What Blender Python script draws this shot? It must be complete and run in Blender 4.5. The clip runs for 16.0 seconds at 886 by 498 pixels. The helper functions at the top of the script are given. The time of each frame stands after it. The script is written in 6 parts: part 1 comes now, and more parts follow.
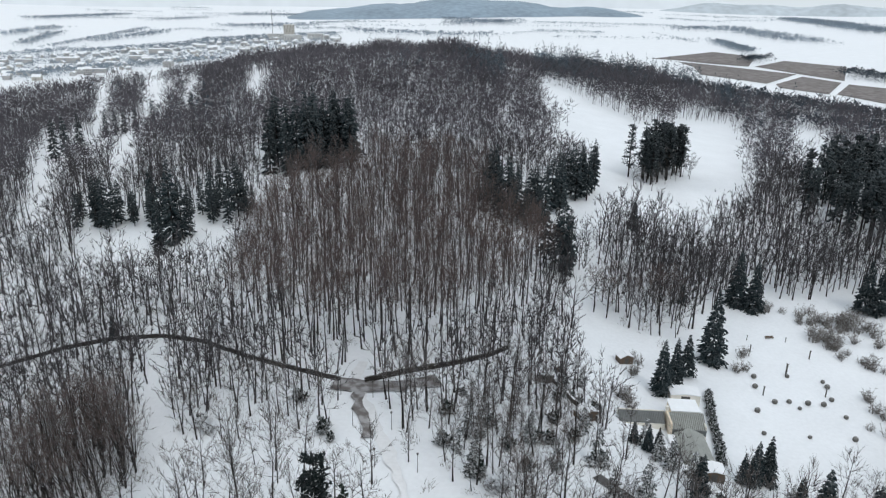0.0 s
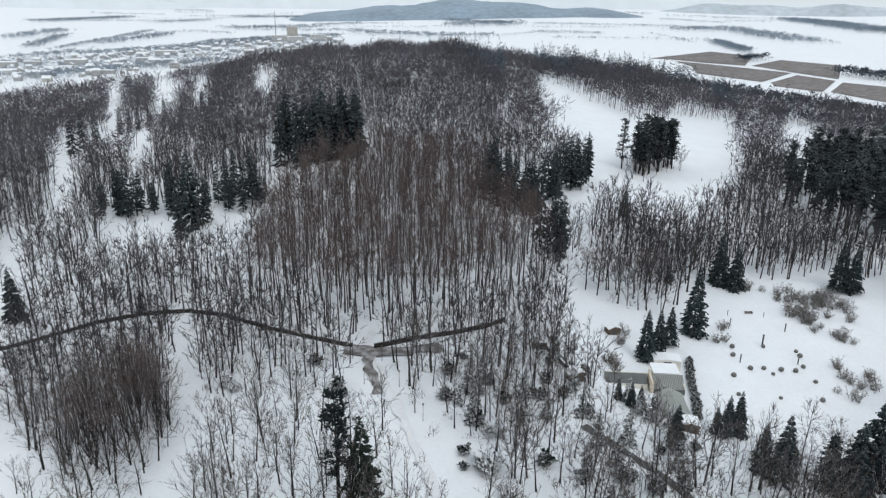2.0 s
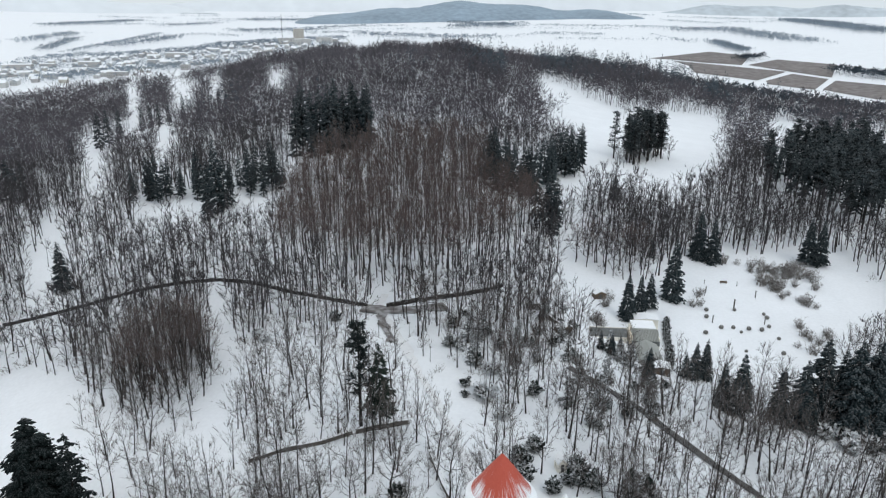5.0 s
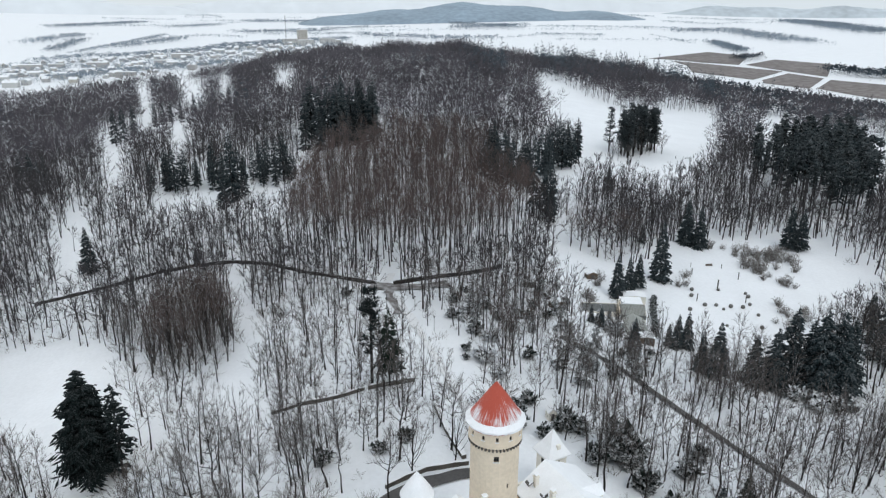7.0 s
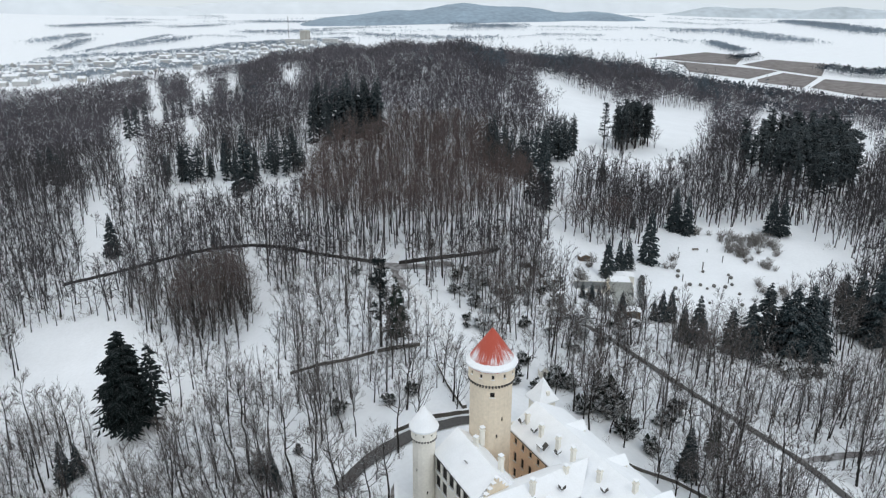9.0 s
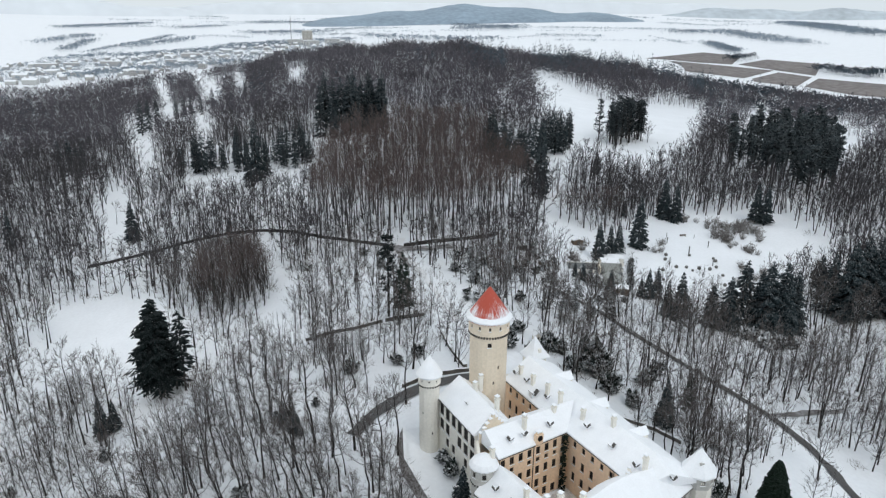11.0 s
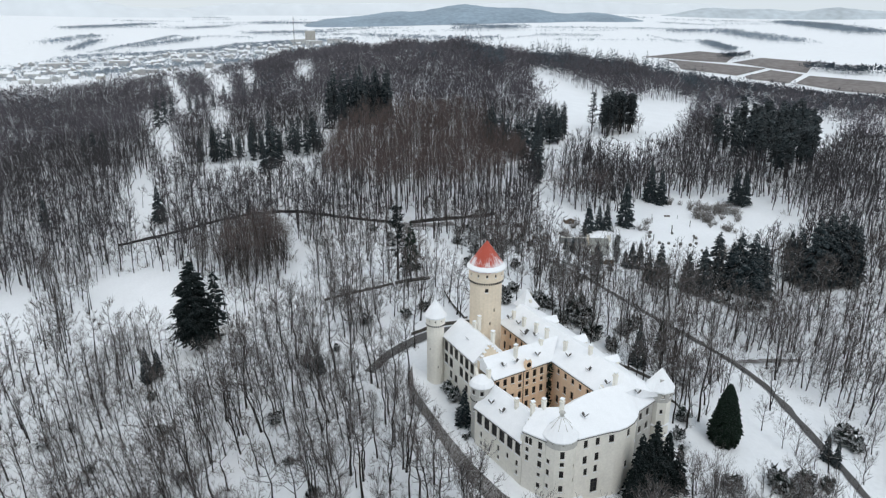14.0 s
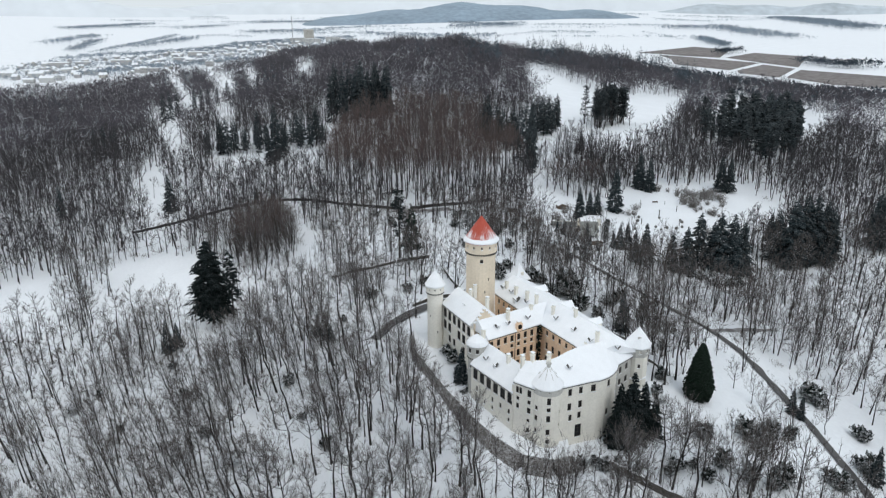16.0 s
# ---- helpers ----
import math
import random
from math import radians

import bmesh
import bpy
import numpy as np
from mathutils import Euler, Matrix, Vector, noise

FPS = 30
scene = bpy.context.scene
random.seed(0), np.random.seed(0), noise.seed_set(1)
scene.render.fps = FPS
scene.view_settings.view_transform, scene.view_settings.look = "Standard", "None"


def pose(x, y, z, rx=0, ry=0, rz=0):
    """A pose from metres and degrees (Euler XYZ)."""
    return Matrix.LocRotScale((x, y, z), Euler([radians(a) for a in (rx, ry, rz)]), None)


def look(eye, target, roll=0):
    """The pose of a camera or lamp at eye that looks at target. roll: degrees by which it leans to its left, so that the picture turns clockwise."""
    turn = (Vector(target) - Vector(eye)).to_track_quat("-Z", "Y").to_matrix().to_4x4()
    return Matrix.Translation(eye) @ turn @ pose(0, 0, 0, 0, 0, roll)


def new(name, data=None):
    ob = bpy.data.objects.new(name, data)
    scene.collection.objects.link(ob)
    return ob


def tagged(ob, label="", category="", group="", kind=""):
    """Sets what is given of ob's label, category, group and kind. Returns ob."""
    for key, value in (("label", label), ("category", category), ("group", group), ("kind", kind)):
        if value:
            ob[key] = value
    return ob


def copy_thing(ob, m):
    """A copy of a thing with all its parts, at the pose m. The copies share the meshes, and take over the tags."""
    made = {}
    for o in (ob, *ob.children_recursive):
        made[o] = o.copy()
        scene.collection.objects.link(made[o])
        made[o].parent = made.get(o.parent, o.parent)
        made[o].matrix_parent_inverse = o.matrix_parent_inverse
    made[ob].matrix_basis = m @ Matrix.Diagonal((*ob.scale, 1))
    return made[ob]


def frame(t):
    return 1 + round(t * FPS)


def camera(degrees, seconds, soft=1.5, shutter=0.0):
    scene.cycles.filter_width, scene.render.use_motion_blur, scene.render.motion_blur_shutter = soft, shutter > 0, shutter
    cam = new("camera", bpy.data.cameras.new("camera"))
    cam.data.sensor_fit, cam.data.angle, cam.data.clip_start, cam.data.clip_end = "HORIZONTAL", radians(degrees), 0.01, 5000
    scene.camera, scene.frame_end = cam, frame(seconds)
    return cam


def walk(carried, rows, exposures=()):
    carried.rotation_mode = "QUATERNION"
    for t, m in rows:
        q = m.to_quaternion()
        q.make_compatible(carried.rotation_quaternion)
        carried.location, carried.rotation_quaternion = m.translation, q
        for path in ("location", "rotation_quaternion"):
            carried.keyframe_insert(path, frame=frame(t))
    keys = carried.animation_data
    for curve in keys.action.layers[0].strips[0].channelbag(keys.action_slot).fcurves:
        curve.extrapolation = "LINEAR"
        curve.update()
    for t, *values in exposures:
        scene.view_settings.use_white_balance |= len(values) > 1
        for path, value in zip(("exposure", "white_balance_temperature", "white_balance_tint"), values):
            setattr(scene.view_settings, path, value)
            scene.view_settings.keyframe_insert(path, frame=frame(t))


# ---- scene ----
cam = camera(62.14, 16.0, soft=1.25)
PATH = [
    (0, (1.30, 176.52, 110.40), (2.45, 270.72, 76.86), 0.90),
    (0.5, (1.22, 171.09, 110.36), (2.31, 265.31, 76.88), 0.83),
    (1, (1.16, 165.67, 110.34), (2.19, 259.90, 76.90), 0.77),
    (1.5, (1.12, 160.25, 110.31), (2.08, 254.50, 76.92), 0.72),
    (2, (1.09, 154.83, 110.29), (1.97, 249.10, 76.94), 0.66),
    (2.5, (1.07, 149.40, 110.26), (1.86, 243.69, 76.96), 0.61),
    (3, (1.05, 143.97, 110.24), (1.75, 238.27, 76.99), 0.56),
    (3.5, (1.03, 138.52, 110.21), (1.63, 232.85, 77.01), 0.51),
    (4, (1.01, 133.06, 110.19), (1.50, 227.40, 77.03), 0.47),
    (4.75, (0.95, 124.84, 110.14), (1.31, 219.21, 77.06), 0.41),
    (5.5, (0.88, 116.58, 110.07), (1.11, 210.97, 77.07), 0.37),
    (6.5, (0.73, 105.50, 109.97), (0.82, 199.92, 77.05), 0.33),
    (7, (0.63, 99.93, 109.91), (0.67, 194.37, 77.03), 0.33),
    (7.5, (0.52, 94.35, 109.85), (0.52, 188.80, 77.00), 0.32),
    (8, (0.40, 88.75, 109.78), (0.36, 183.22, 76.96), 0.33),
    (8.5, (0.26, 83.15, 109.70), (0.20, 177.62, 76.92), 0.34),
    (9, (0.11, 77.53, 109.62), (0.04, 172.01, 76.86), 0.35),
    (9.75, (-0.13, 69.10, 109.48), (-0.22, 163.59, 76.76), 0.37),
    (10.5, (-0.38, 60.66, 109.33), (-0.48, 155.17, 76.65), 0.39),
    (11.5, (-0.71, 49.45, 109.12), (-0.84, 143.98, 76.49), 0.40),
    (12, (-0.87, 43.87, 109.02), (-1.01, 138.41, 76.40), 0.40),
    (12.5, (-1.02, 38.32, 108.91), (-1.18, 132.86, 76.32), 0.38),
    (13, (-1.14, 32.80, 108.80), (-1.33, 127.35, 76.23), 0.36),
    (13.5, (-1.24, 27.32, 108.69), (-1.46, 121.88, 76.13), 0.31),
    (14, (-1.32, 21.90, 108.59), (-1.55, 116.45, 76.03), 0.26),
    (14.5, (-1.35, 16.53, 108.49), (-1.59, 111.07, 75.91), 0.19),
    (15, (-1.34, 11.22, 108.39), (-1.57, 105.76, 75.78), 0.10),
    (15.5, (-1.28, 6.00, 108.31), (-1.45, 100.51, 75.63), 0.00),
    (16, (-1.15, 0.86, 108.23), (-1.23, 95.33, 75.44), -0.11),
]
walk(cam, [(t, look(eye, target, roll)) for t, eye, target, roll in PATH])

# ---- world, sun, exposure ----
scene.view_settings.exposure = 0.1
world = bpy.data.worlds.new("overcast_sky")
scene.world = world
world.use_nodes = True
wn = world.node_tree
wn.nodes.clear()
sky = wn.nodes.new("ShaderNodeTexSky")
sky.sky_type = 'NISHITA'
sky.sun_disc = False
sky.sun_elevation = radians(32)
sky.sun_rotation = radians(-60)
sky.dust_density = 4.0
sky.air_density = 1.0
cloud = wn.nodes.new("ShaderNodeMix")
cloud.data_type = 'RGBA'
cloud.inputs[0].default_value = 0.82
cloud.inputs[7].default_value = (7.9, 8.75, 9.4, 1)
bg = wn.nodes.new("ShaderNodeBackground")
bg.inputs[1].default_value = 0.1
wo = wn.nodes.new("ShaderNodeOutputWorld")
wn.links.new(sky.outputs[0], cloud.inputs[6])
wn.links.new(cloud.outputs[2], bg.inputs[0])
wn.links.new(bg.outputs[0], wo.inputs[0])

sun_data = bpy.data.lights.new("sun", 'SUN')
sun_data.energy = 0.7
sun_data.angle = radians(25)
sun_data.color = (1.0, 0.96, 0.9)
sun = new("sun", sun_data)
sun.matrix_world = look((0, 0, 300), (-40, 60, 215))


# ---- materials ----
def material(name, colour, rough=0.8, metal=0.0, vary=0.25, scale=1.0, bump=0.0, snow=0.0, snow_from=0.35, per_object=0.0, fine=6.0, spec=0.5, stones=0.0, even=False):
    """A procedural surface: two scales of noise on the colour, a bump, and snow lying on what faces up."""
    m = bpy.data.materials.new(name)
    m.use_nodes = True
    nt = m.node_tree
    b = nt.nodes["Principled BSDF"]
    b.inputs["Roughness"].default_value = rough
    b.inputs["Metallic"].default_value = metal
    b.inputs["Specular IOR Level"].default_value = spec
    co = nt.nodes.new("ShaderNodeNewGeometry")
    n1 = nt.nodes.new("ShaderNodeTexNoise")
    n1.inputs["Scale"].default_value = scale
    n1.inputs["Detail"].default_value = 3
    n2 = nt.nodes.new("ShaderNodeTexNoise")
    n2.inputs["Scale"].default_value = scale * fine
    n2.inputs["Detail"].default_value = 2
    nt.links.new(co.outputs["Position"], n1.inputs["Vector"])
    nt.links.new(co.outputs["Position"], n2.inputs["Vector"])
    add = nt.nodes.new("ShaderNodeMath")
    add.operation = 'ADD'
    nt.links.new(n1.outputs[0], add.inputs[0])
    nt.links.new(n2.outputs[0], add.inputs[1])
    last = add.outputs[0]
    if per_object:
        oi = nt.nodes.new("ShaderNodeObjectInfo")
        isl = nt.nodes.new("ShaderNodeMath")
        isl.operation = 'MULTIPLY_ADD'
        nt.links.new(oi.outputs["Random"], isl.inputs[0])
        isl.inputs[1].default_value = per_object
        nt.links.new(last, isl.inputs[2])
        last = isl.outputs[0]
    ramp = nt.nodes.new("ShaderNodeMapRange")
    ramp.inputs[1].default_value = 0.65
    ramp.inputs[2].default_value = 1.35 + per_object
    ramp.inputs[3].default_value = 1 - vary
    ramp.inputs[4].default_value = 1 + vary
    nt.links.new(last, ramp.inputs[0])
    mul = nt.nodes.new("ShaderNodeVectorMath")
    mul.operation = 'SCALE'
    mul.inputs[0].default_value = colour[:3]
    nt.links.new(ramp.outputs[0], mul.inputs["Scale"])
    out = mul.outputs[0]
    if stones:
        cell = nt.nodes.new("ShaderNodeTexVoronoi")
        cell.feature = 'DISTANCE_TO_EDGE'
        cell.inputs["Scale"].default_value = stones
        nt.links.new(co.outputs["Position"], cell.inputs["Vector"])
        joint = nt.nodes.new("ShaderNodeMapRange")
        joint.inputs[2].default_value = 0.16
        nt.links.new(cell.outputs[0], joint.inputs[0])
        lay = nt.nodes.new("ShaderNodeMix")
        lay.data_type = 'RGBA'
        lay.inputs[6].default_value = (0.34, 0.33, 0.32, 1)
        nt.links.new(joint.outputs[0], lay.inputs[0])
        nt.links.new(out, lay.inputs[7])
        out = lay.outputs[2]
    if snow:
        sep = nt.nodes.new("ShaderNodeSeparateXYZ")
        nt.links.new(co.outputs["Normal"], sep.inputs[0])
        up = nt.nodes.new("ShaderNodeMapRange")
        up.inputs[1].default_value = snow_from
        up.inputs[2].default_value = snow_from + 0.3
        up.inputs[3].default_value = 0
        up.inputs[4].default_value = snow
        nt.links.new(sep.outputs[2], up.inputs[0])
        patch = nt.nodes.new("ShaderNodeMapRange")
        patch.inputs[1].default_value = 0.42
        patch.inputs[2].default_value = 0.62
        nt.links.new(n2.outputs[0], patch.inputs[0])
        times = nt.nodes.new("ShaderNodeMath")
        times.operation = 'MULTIPLY'
        nt.links.new(up.outputs[0], times.inputs[0])
        nt.links.new(patch.outputs[0], times.inputs[1])
        mix = nt.nodes.new("ShaderNodeMix")
        mix.data_type = 'RGBA'
        nt.links.new((up if even else times).outputs[0], mix.inputs[0])
        nt.links.new(out, mix.inputs[6])
        mix.inputs[7].default_value = (0.78, 0.8, 0.83, 1)
        out = mix.outputs[2]
    nt.links.new(out, b.inputs["Base Color"])
    if bump:
        bp = nt.nodes.new("ShaderNodeBump")
        bp.inputs["Strength"].default_value = bump
        bp.inputs["Distance"].default_value = 0.15
        nt.links.new(n2.outputs[0], bp.inputs["Height"])
        nt.links.new(bp.outputs[0], b.inputs["Normal"])
    return m


SNOW = material("snow", (0.83, 0.85, 0.88), 0.6, vary=0.05, scale=0.06, bump=0.35, fine=14)
ROOF_SNOW = material("roof_snow", (0.87, 0.885, 0.91), 0.6, vary=0.04, scale=0.5, bump=0.2)
BARK = material("bark", (0.024, 0.0215, 0.0205), 0.9, vary=0.35, scale=0.5, snow=0.85, snow_from=0.25, per_object=0.4, spec=0.12)
# Lighter copy of bark; the lift of distant haze is in the colour.
HAZE_BARK = material("hazy_bark", (0.05, 0.045, 0.046), 0.9, vary=0.35, scale=0.3, snow=0.5, snow_from=0.4, spec=0.1)
TWIG = material("twigs", (0.105, 0.092, 0.087), 0.9, vary=0.35, scale=0.15, snow=0.15, snow_from=0.45, per_object=0.5, spec=0.12)
RUST = material("beech_twigs", (0.125, 0.096, 0.088), 0.9, vary=0.35, scale=0.08, snow=0.1, snow_from=0.45, spec=0.12)
HILL_TWIG = material("hillside_twigs", (0.072, 0.068, 0.073), 0.9, vary=0.4, scale=0.04, snow=0.12, snow_from=0.5, spec=0.12)
# Twig colour lifted and blued a little to stand in for haze.
HAZE_WOOD = material("hazy_twigs", (0.086, 0.08, 0.089), 0.9, vary=0.4, scale=0.02, snow=0.1, snow_from=0.5, spec=0.12)
NEEDLE = material("needles", (0.0135, 0.0225, 0.0255), 0.95, vary=0.5, scale=0.3, snow=0.24, snow_from=0.74, per_object=0.5, spec=0.05)
# Pine green lightened towards blue; aerial haze painted into the needles.
HAZE_PINE = material("hazy_pines", (0.04, 0.056, 0.07), 0.9, vary=0.4, scale=0.03, snow=0.1, snow_from=0.6, spec=0.05)
DEEP = material("deep_green_needles", (0.0078, 0.0128, 0.0128), 0.95, vary=0.5, scale=0.5, snow=0.1, snow_from=0.76, spec=0.03)
# Blue-grey of far haze painted into hedgerows, woods and town trees.
HAZE_BELT = material("hazy_belts", (0.195, 0.24, 0.285), 0.9, vary=0.3, scale=0.01)
GLASS_ROOF = material("greenhouse_roof", (0.3, 0.31, 0.29), 0.5, vary=0.15, scale=0.3)
DULL_GLASS = material("dusty_panes", (0.15, 0.16, 0.16), 0.3, vary=0.25, scale=0.4)
TIMBER = material("brown_boards", (0.12, 0.085, 0.06), 0.85, vary=0.3, scale=0.8, bump=0.2)
FROSTY = material("snowy_evergreen", (0.014, 0.021, 0.018), 0.9, vary=0.4, scale=0.4, snow=0.8, snow_from=0.5, spec=0.12)
YEW = material("yew_needles", (0.008, 0.0165, 0.0105), 0.9, vary=0.4, scale=0.8, snow=0.06, snow_from=0.7, spec=0.05)
SHRUB = material("shrub_twigs", (0.13, 0.11, 0.095), 0.9, vary=0.35, scale=0.3, snow=0.6, snow_from=0.2, spec=0.12)
PLASTER = material("white_plaster", (0.8, 0.77, 0.7), 0.85, vary=0.09, scale=0.18, bump=0.08, fine=9)
OCHRE = material("ochre_plaster", (0.84, 0.63, 0.45), 0.85, vary=0.12, scale=0.2, bump=0.08, fine=9)
TOWER_PLASTER = material("cream_plaster", (0.72, 0.62, 0.49), 0.85, vary=0.1, scale=0.2, bump=0.08, fine=8)
STONE = material("old_stone", (0.1, 0.092, 0.082), 0.9, vary=0.45, scale=0.35, bump=0.5, snow=0.9, snow_from=0.5, fine=7, spec=0.12)
DARK = material("dark_window", (0.01, 0.01, 0.012), 0.3, vary=0.2, spec=0.25)
FRAME = material("window_frame", (0.07, 0.058, 0.048), 0.6, vary=0.15)
ROAD = material("wet_road", (0.075, 0.071, 0.07), 0.55, vary=0.3, scale=0.12, bump=0.2, fine=11)
SLUSH = material("slushy_track", (0.16, 0.143, 0.138), 0.6, vary=0.25, scale=0.04, bump=0.15, snow=0.3, snow_from=-1.5, fine=9)
RAMPART = material("rampart_stone", (0.085, 0.07, 0.06), 0.9, vary=0.55, scale=0.5, bump=0.5, snow=0.35, snow_from=0.4, fine=5, spec=0.12, stones=1.1)
RUBBLE = material("dark_rubble", (0.042, 0.038, 0.035), 0.9, vary=0.45, scale=0.5, bump=0.4, snow=0.35, snow_from=0.5, fine=6, spec=0.12)
FIELD = material("ploughed_field", (0.185, 0.165, 0.158), 0.9, vary=0.14, scale=0.012, snow=0.07, snow_from=-1.5, fine=9, spec=0.12)
# Wooded hill seen through distance: the haze is in this base colour.
HAZE_HILL = material("hazy_forest", (0.25, 0.32, 0.385), 0.9, vary=0.25, scale=0.004, fine=12)


# ---- mesh helpers ----
def mesh_of(name, verts, faces, mat):
    """A mesh from arrays of corners and of three- or four-cornered faces."""
    me = bpy.data.meshes.new(name)
    verts = np.asarray(verts, dtype=np.float32)
    faces = [np.asarray(f, dtype=np.int32) for f in (faces if isinstance(faces, tuple) else (faces,)) if len(f)]
    me.vertices.add(len(verts))
    me.vertices.foreach_set("co", verts.ravel())
    loops = np.concatenate([f.ravel() for f in faces])
    sizes = np.concatenate([np.full(len(f), f.shape[1], dtype=np.int32) for f in faces])
    me.loops.add(len(loops))
    me.loops.foreach_set("vertex_index", loops)
    me.polygons.add(len(sizes))
    me.polygons.foreach_set("loop_start", np.r_[0, np.cumsum(sizes)[:-1]].astype(np.int32))
    me.update(calc_edges=True)
    me.materials.append(mat)
    return me


def part(name, bm, mat, parent=None, label=""):
    """Links a bmesh (or a ready mesh) as one object, under a thing or a part."""
    if isinstance(bm, bmesh.types.BMesh):
        me = bpy.data.meshes.new(name)
        bm.to_mesh(me)
        bm.free()
        me.materials.append(mat)
    else:
        me = bm
    ob = new(name, me)
    if parent is not None:
        ob.parent = parent
    return tagged(ob, label) if label else ob


# ---- the lie of the land ----
ROWS_Y = np.array([30, 160, 270, 380, 500, 650, 820, 1050], float)
COLS_X = np.array([-420, -250, -120, -10, 100, 220, 400], float)
SWELL = np.array([
    [-14.6, 5.9, -9.8, 3.5, -7.6, -7.5, -4.7], [-14.3, 0.0, -28.8, 19.6, -5.3, -11.7, -13.0],
    [-9.3, 2.4, -12.7, 33.4, -8.1, -0.5, -4.3], [-2.0, -7.3, -5.5, 6.7, -18.3, 6.1, -0.6],
    [-7.8, 3.0, 5.7, 6.2, 4.1, 5.7, -4.0], [-1.6, -8.7, 19.9, 9.7, -7.1, 4.6, 2.9],
    [10.2, -17.6, 19.5, 14.8, -4.1, 1.2, -9.0], [-3.9, 6.6, 18.6, 11.9, 5.7, 7.0, -4.7]])


def land(x, y):
    """Height of the ground: broad swells over a valley floor."""
    x, y = np.asarray(x, float), np.asarray(y, float)
    z = -13 + 9 * np.tanh(x / 500) + 0 * y
    for i, cy in enumerate(ROWS_Y):
        s = 105.0 if cy < 600 else 170.0
        for j, cx in enumerate(COLS_X):
            z = z + SWELL[i, j] * np.exp(-((x - cx) ** 2 + (y - cy) ** 2) / (2 * s * s))
    far = np.clip((np.hypot(x, y - 400) - 1500) / 2500, 0, 1)
    return z + far * (18 * np.sin(x * 0.0021 + 1.0) * np.cos(y * 0.0017) + 14)


def stretch(n, near, reach):
    u = np.linspace(-1, 1, n)
    a = 1.0
    k = reach / near
    b = np.arcsinh(k)
    return near * np.sinh(u * b) * a


gx = stretch(200, 320, 4900)
gy = stretch(200, 320, 4900) + 380
X, Y = np.meshgrid(gx, gy)
fade = np.exp(-((X / 500) ** 2 + ((Y - 400) / 600) ** 2))
Z = land(X, Y) + fade * 0.12 * (np.sin(X * 0.31 + np.sin(Y * 0.17)) * np.sin(Y * 0.27 + np.sin(X * 0.13) * 1.7))
idx = np.arange(200 * 200).reshape(200, 200)
quads = np.stack([idx[:-1, :-1], idx[:-1, 1:], idx[1:, 1:], idx[1:, :-1]], -1).reshape(-1, 4)
ground = part("ground", mesh_of("ground", np.stack([X, Y, Z], -1).reshape(-1, 3), quads, SNOW), None)
for p in ground.data.polygons:
    p.use_smooth = True
tagged(ground, "rolling ground under deep fresh white snow", "ground", kind="structure")


def ribbon(name, pts, width, mat, lift=0.3, label="", category="road", kind="structure", step=3.0, wobble=0.25):
    """A road or track draped over the ground along a line."""
    pts = [np.array(p, float) for p in pts]
    line = []
    for a, b in zip(pts, pts[1:]):
        n = max(1, int(np.hypot(*(b - a)) / step))
        line += [a + (b - a) * k / n for k in range(n)]
    line.append(pts[-1])
    line = np.array(line)
    for _ in range(4):
        line[1:-1] = (line[:-2] + line[1:-1] * 2 + line[2:]) / 4
    d = np.gradient(line, axis=0)
    d /= np.linalg.norm(d, axis=1)[:, None]
    side = np.stack([d[:, 1], -d[:, 0]], -1)
    rows = []
    rng = np.random.default_rng(len(line))
    for k in np.linspace(-0.5, 0.5, 5):
        jit = rng.normal(0, wobble, len(line)) if abs(k) == 0.5 else 0
        p = line + side * (k * width + jit)[:, None] if abs(k) == 0.5 else line + side * k * width
        rows.append(np.stack([p[:, 0], p[:, 1], land(p[:, 0], p[:, 1]) + lift + 0.5 * (abs(k) < 0.4)*0.1], -1))
    V = np.stack(rows, 1).reshape(-1, 3)
    n = len(line)
    i = np.arange(n * 5).reshape(n, 5)
    q = np.stack([i[:-1, :-1], i[:-1, 1:], i[1:, 1:], i[1:, :-1]], -1).reshape(-1, 4)
    ob = part(name, mesh_of(name, V, q, mat), mat)
    return tagged(ob, label, category, kind=kind)


def inside(poly, x, y):
    """Whether points lie in a polygon."""
    x, y = np.asarray(x), np.asarray(y)
    hit = np.zeros(x.shape, bool)
    for (x0, y0), (x1, y1) in zip(poly, poly[1:] + poly[:1]):
        cross = ((y0 > y) != (y1 > y)) & (x < (x1 - x0) * (y - y0) / (y1 - y0 + 1e-9) + x0)
        hit ^= cross
    return hit

# ---- roads and tracks ----
MAIN_ROAD = [(40, 322), (57, 303), (67, 284), (80, 266), (96, 248), (103, 235), (106, 212), (109, 190), (111, 165), (112, 120), (112, 60)]
SIDE_ROAD = [(97, 246), (108, 252), (128, 260)]
CROSSING = [(-27, 359), (-21, 358), (-14, 356), (-5, 359), (3, 362)]
AVENUE = [(-20, 372), (-21, 360), (-17, 350), (-9, 325), (-2, 300), (4, 280), (8, 262), (6, 250)]
DRIVE = [(8, 243), (-3, 240), (-13, 234), (-20, 227), (-24, 220)]
ribbon("road", MAIN_ROAD, 2.9, ROAD, label="narrow wet asphalt road cleared of snow through the park")
ribbon("road", SIDE_ROAD, 2.2, SLUSH, label="narrow slushy side track branching off through bare trees")
ribbon("road", CROSSING, 6.5, SLUSH, lift=0.36, label="trodden slushy crossing of park paths", wobble=0.8)
ribbon("road", AVENUE, 2.6, material("packed_snow", (0.77, 0.775, 0.79), 0.6, vary=0.08, scale=0.1, bump=0.3, fine=9), lift=0.24,
       label="snow-covered avenue with packed wheel tracks", wobble=0.6)
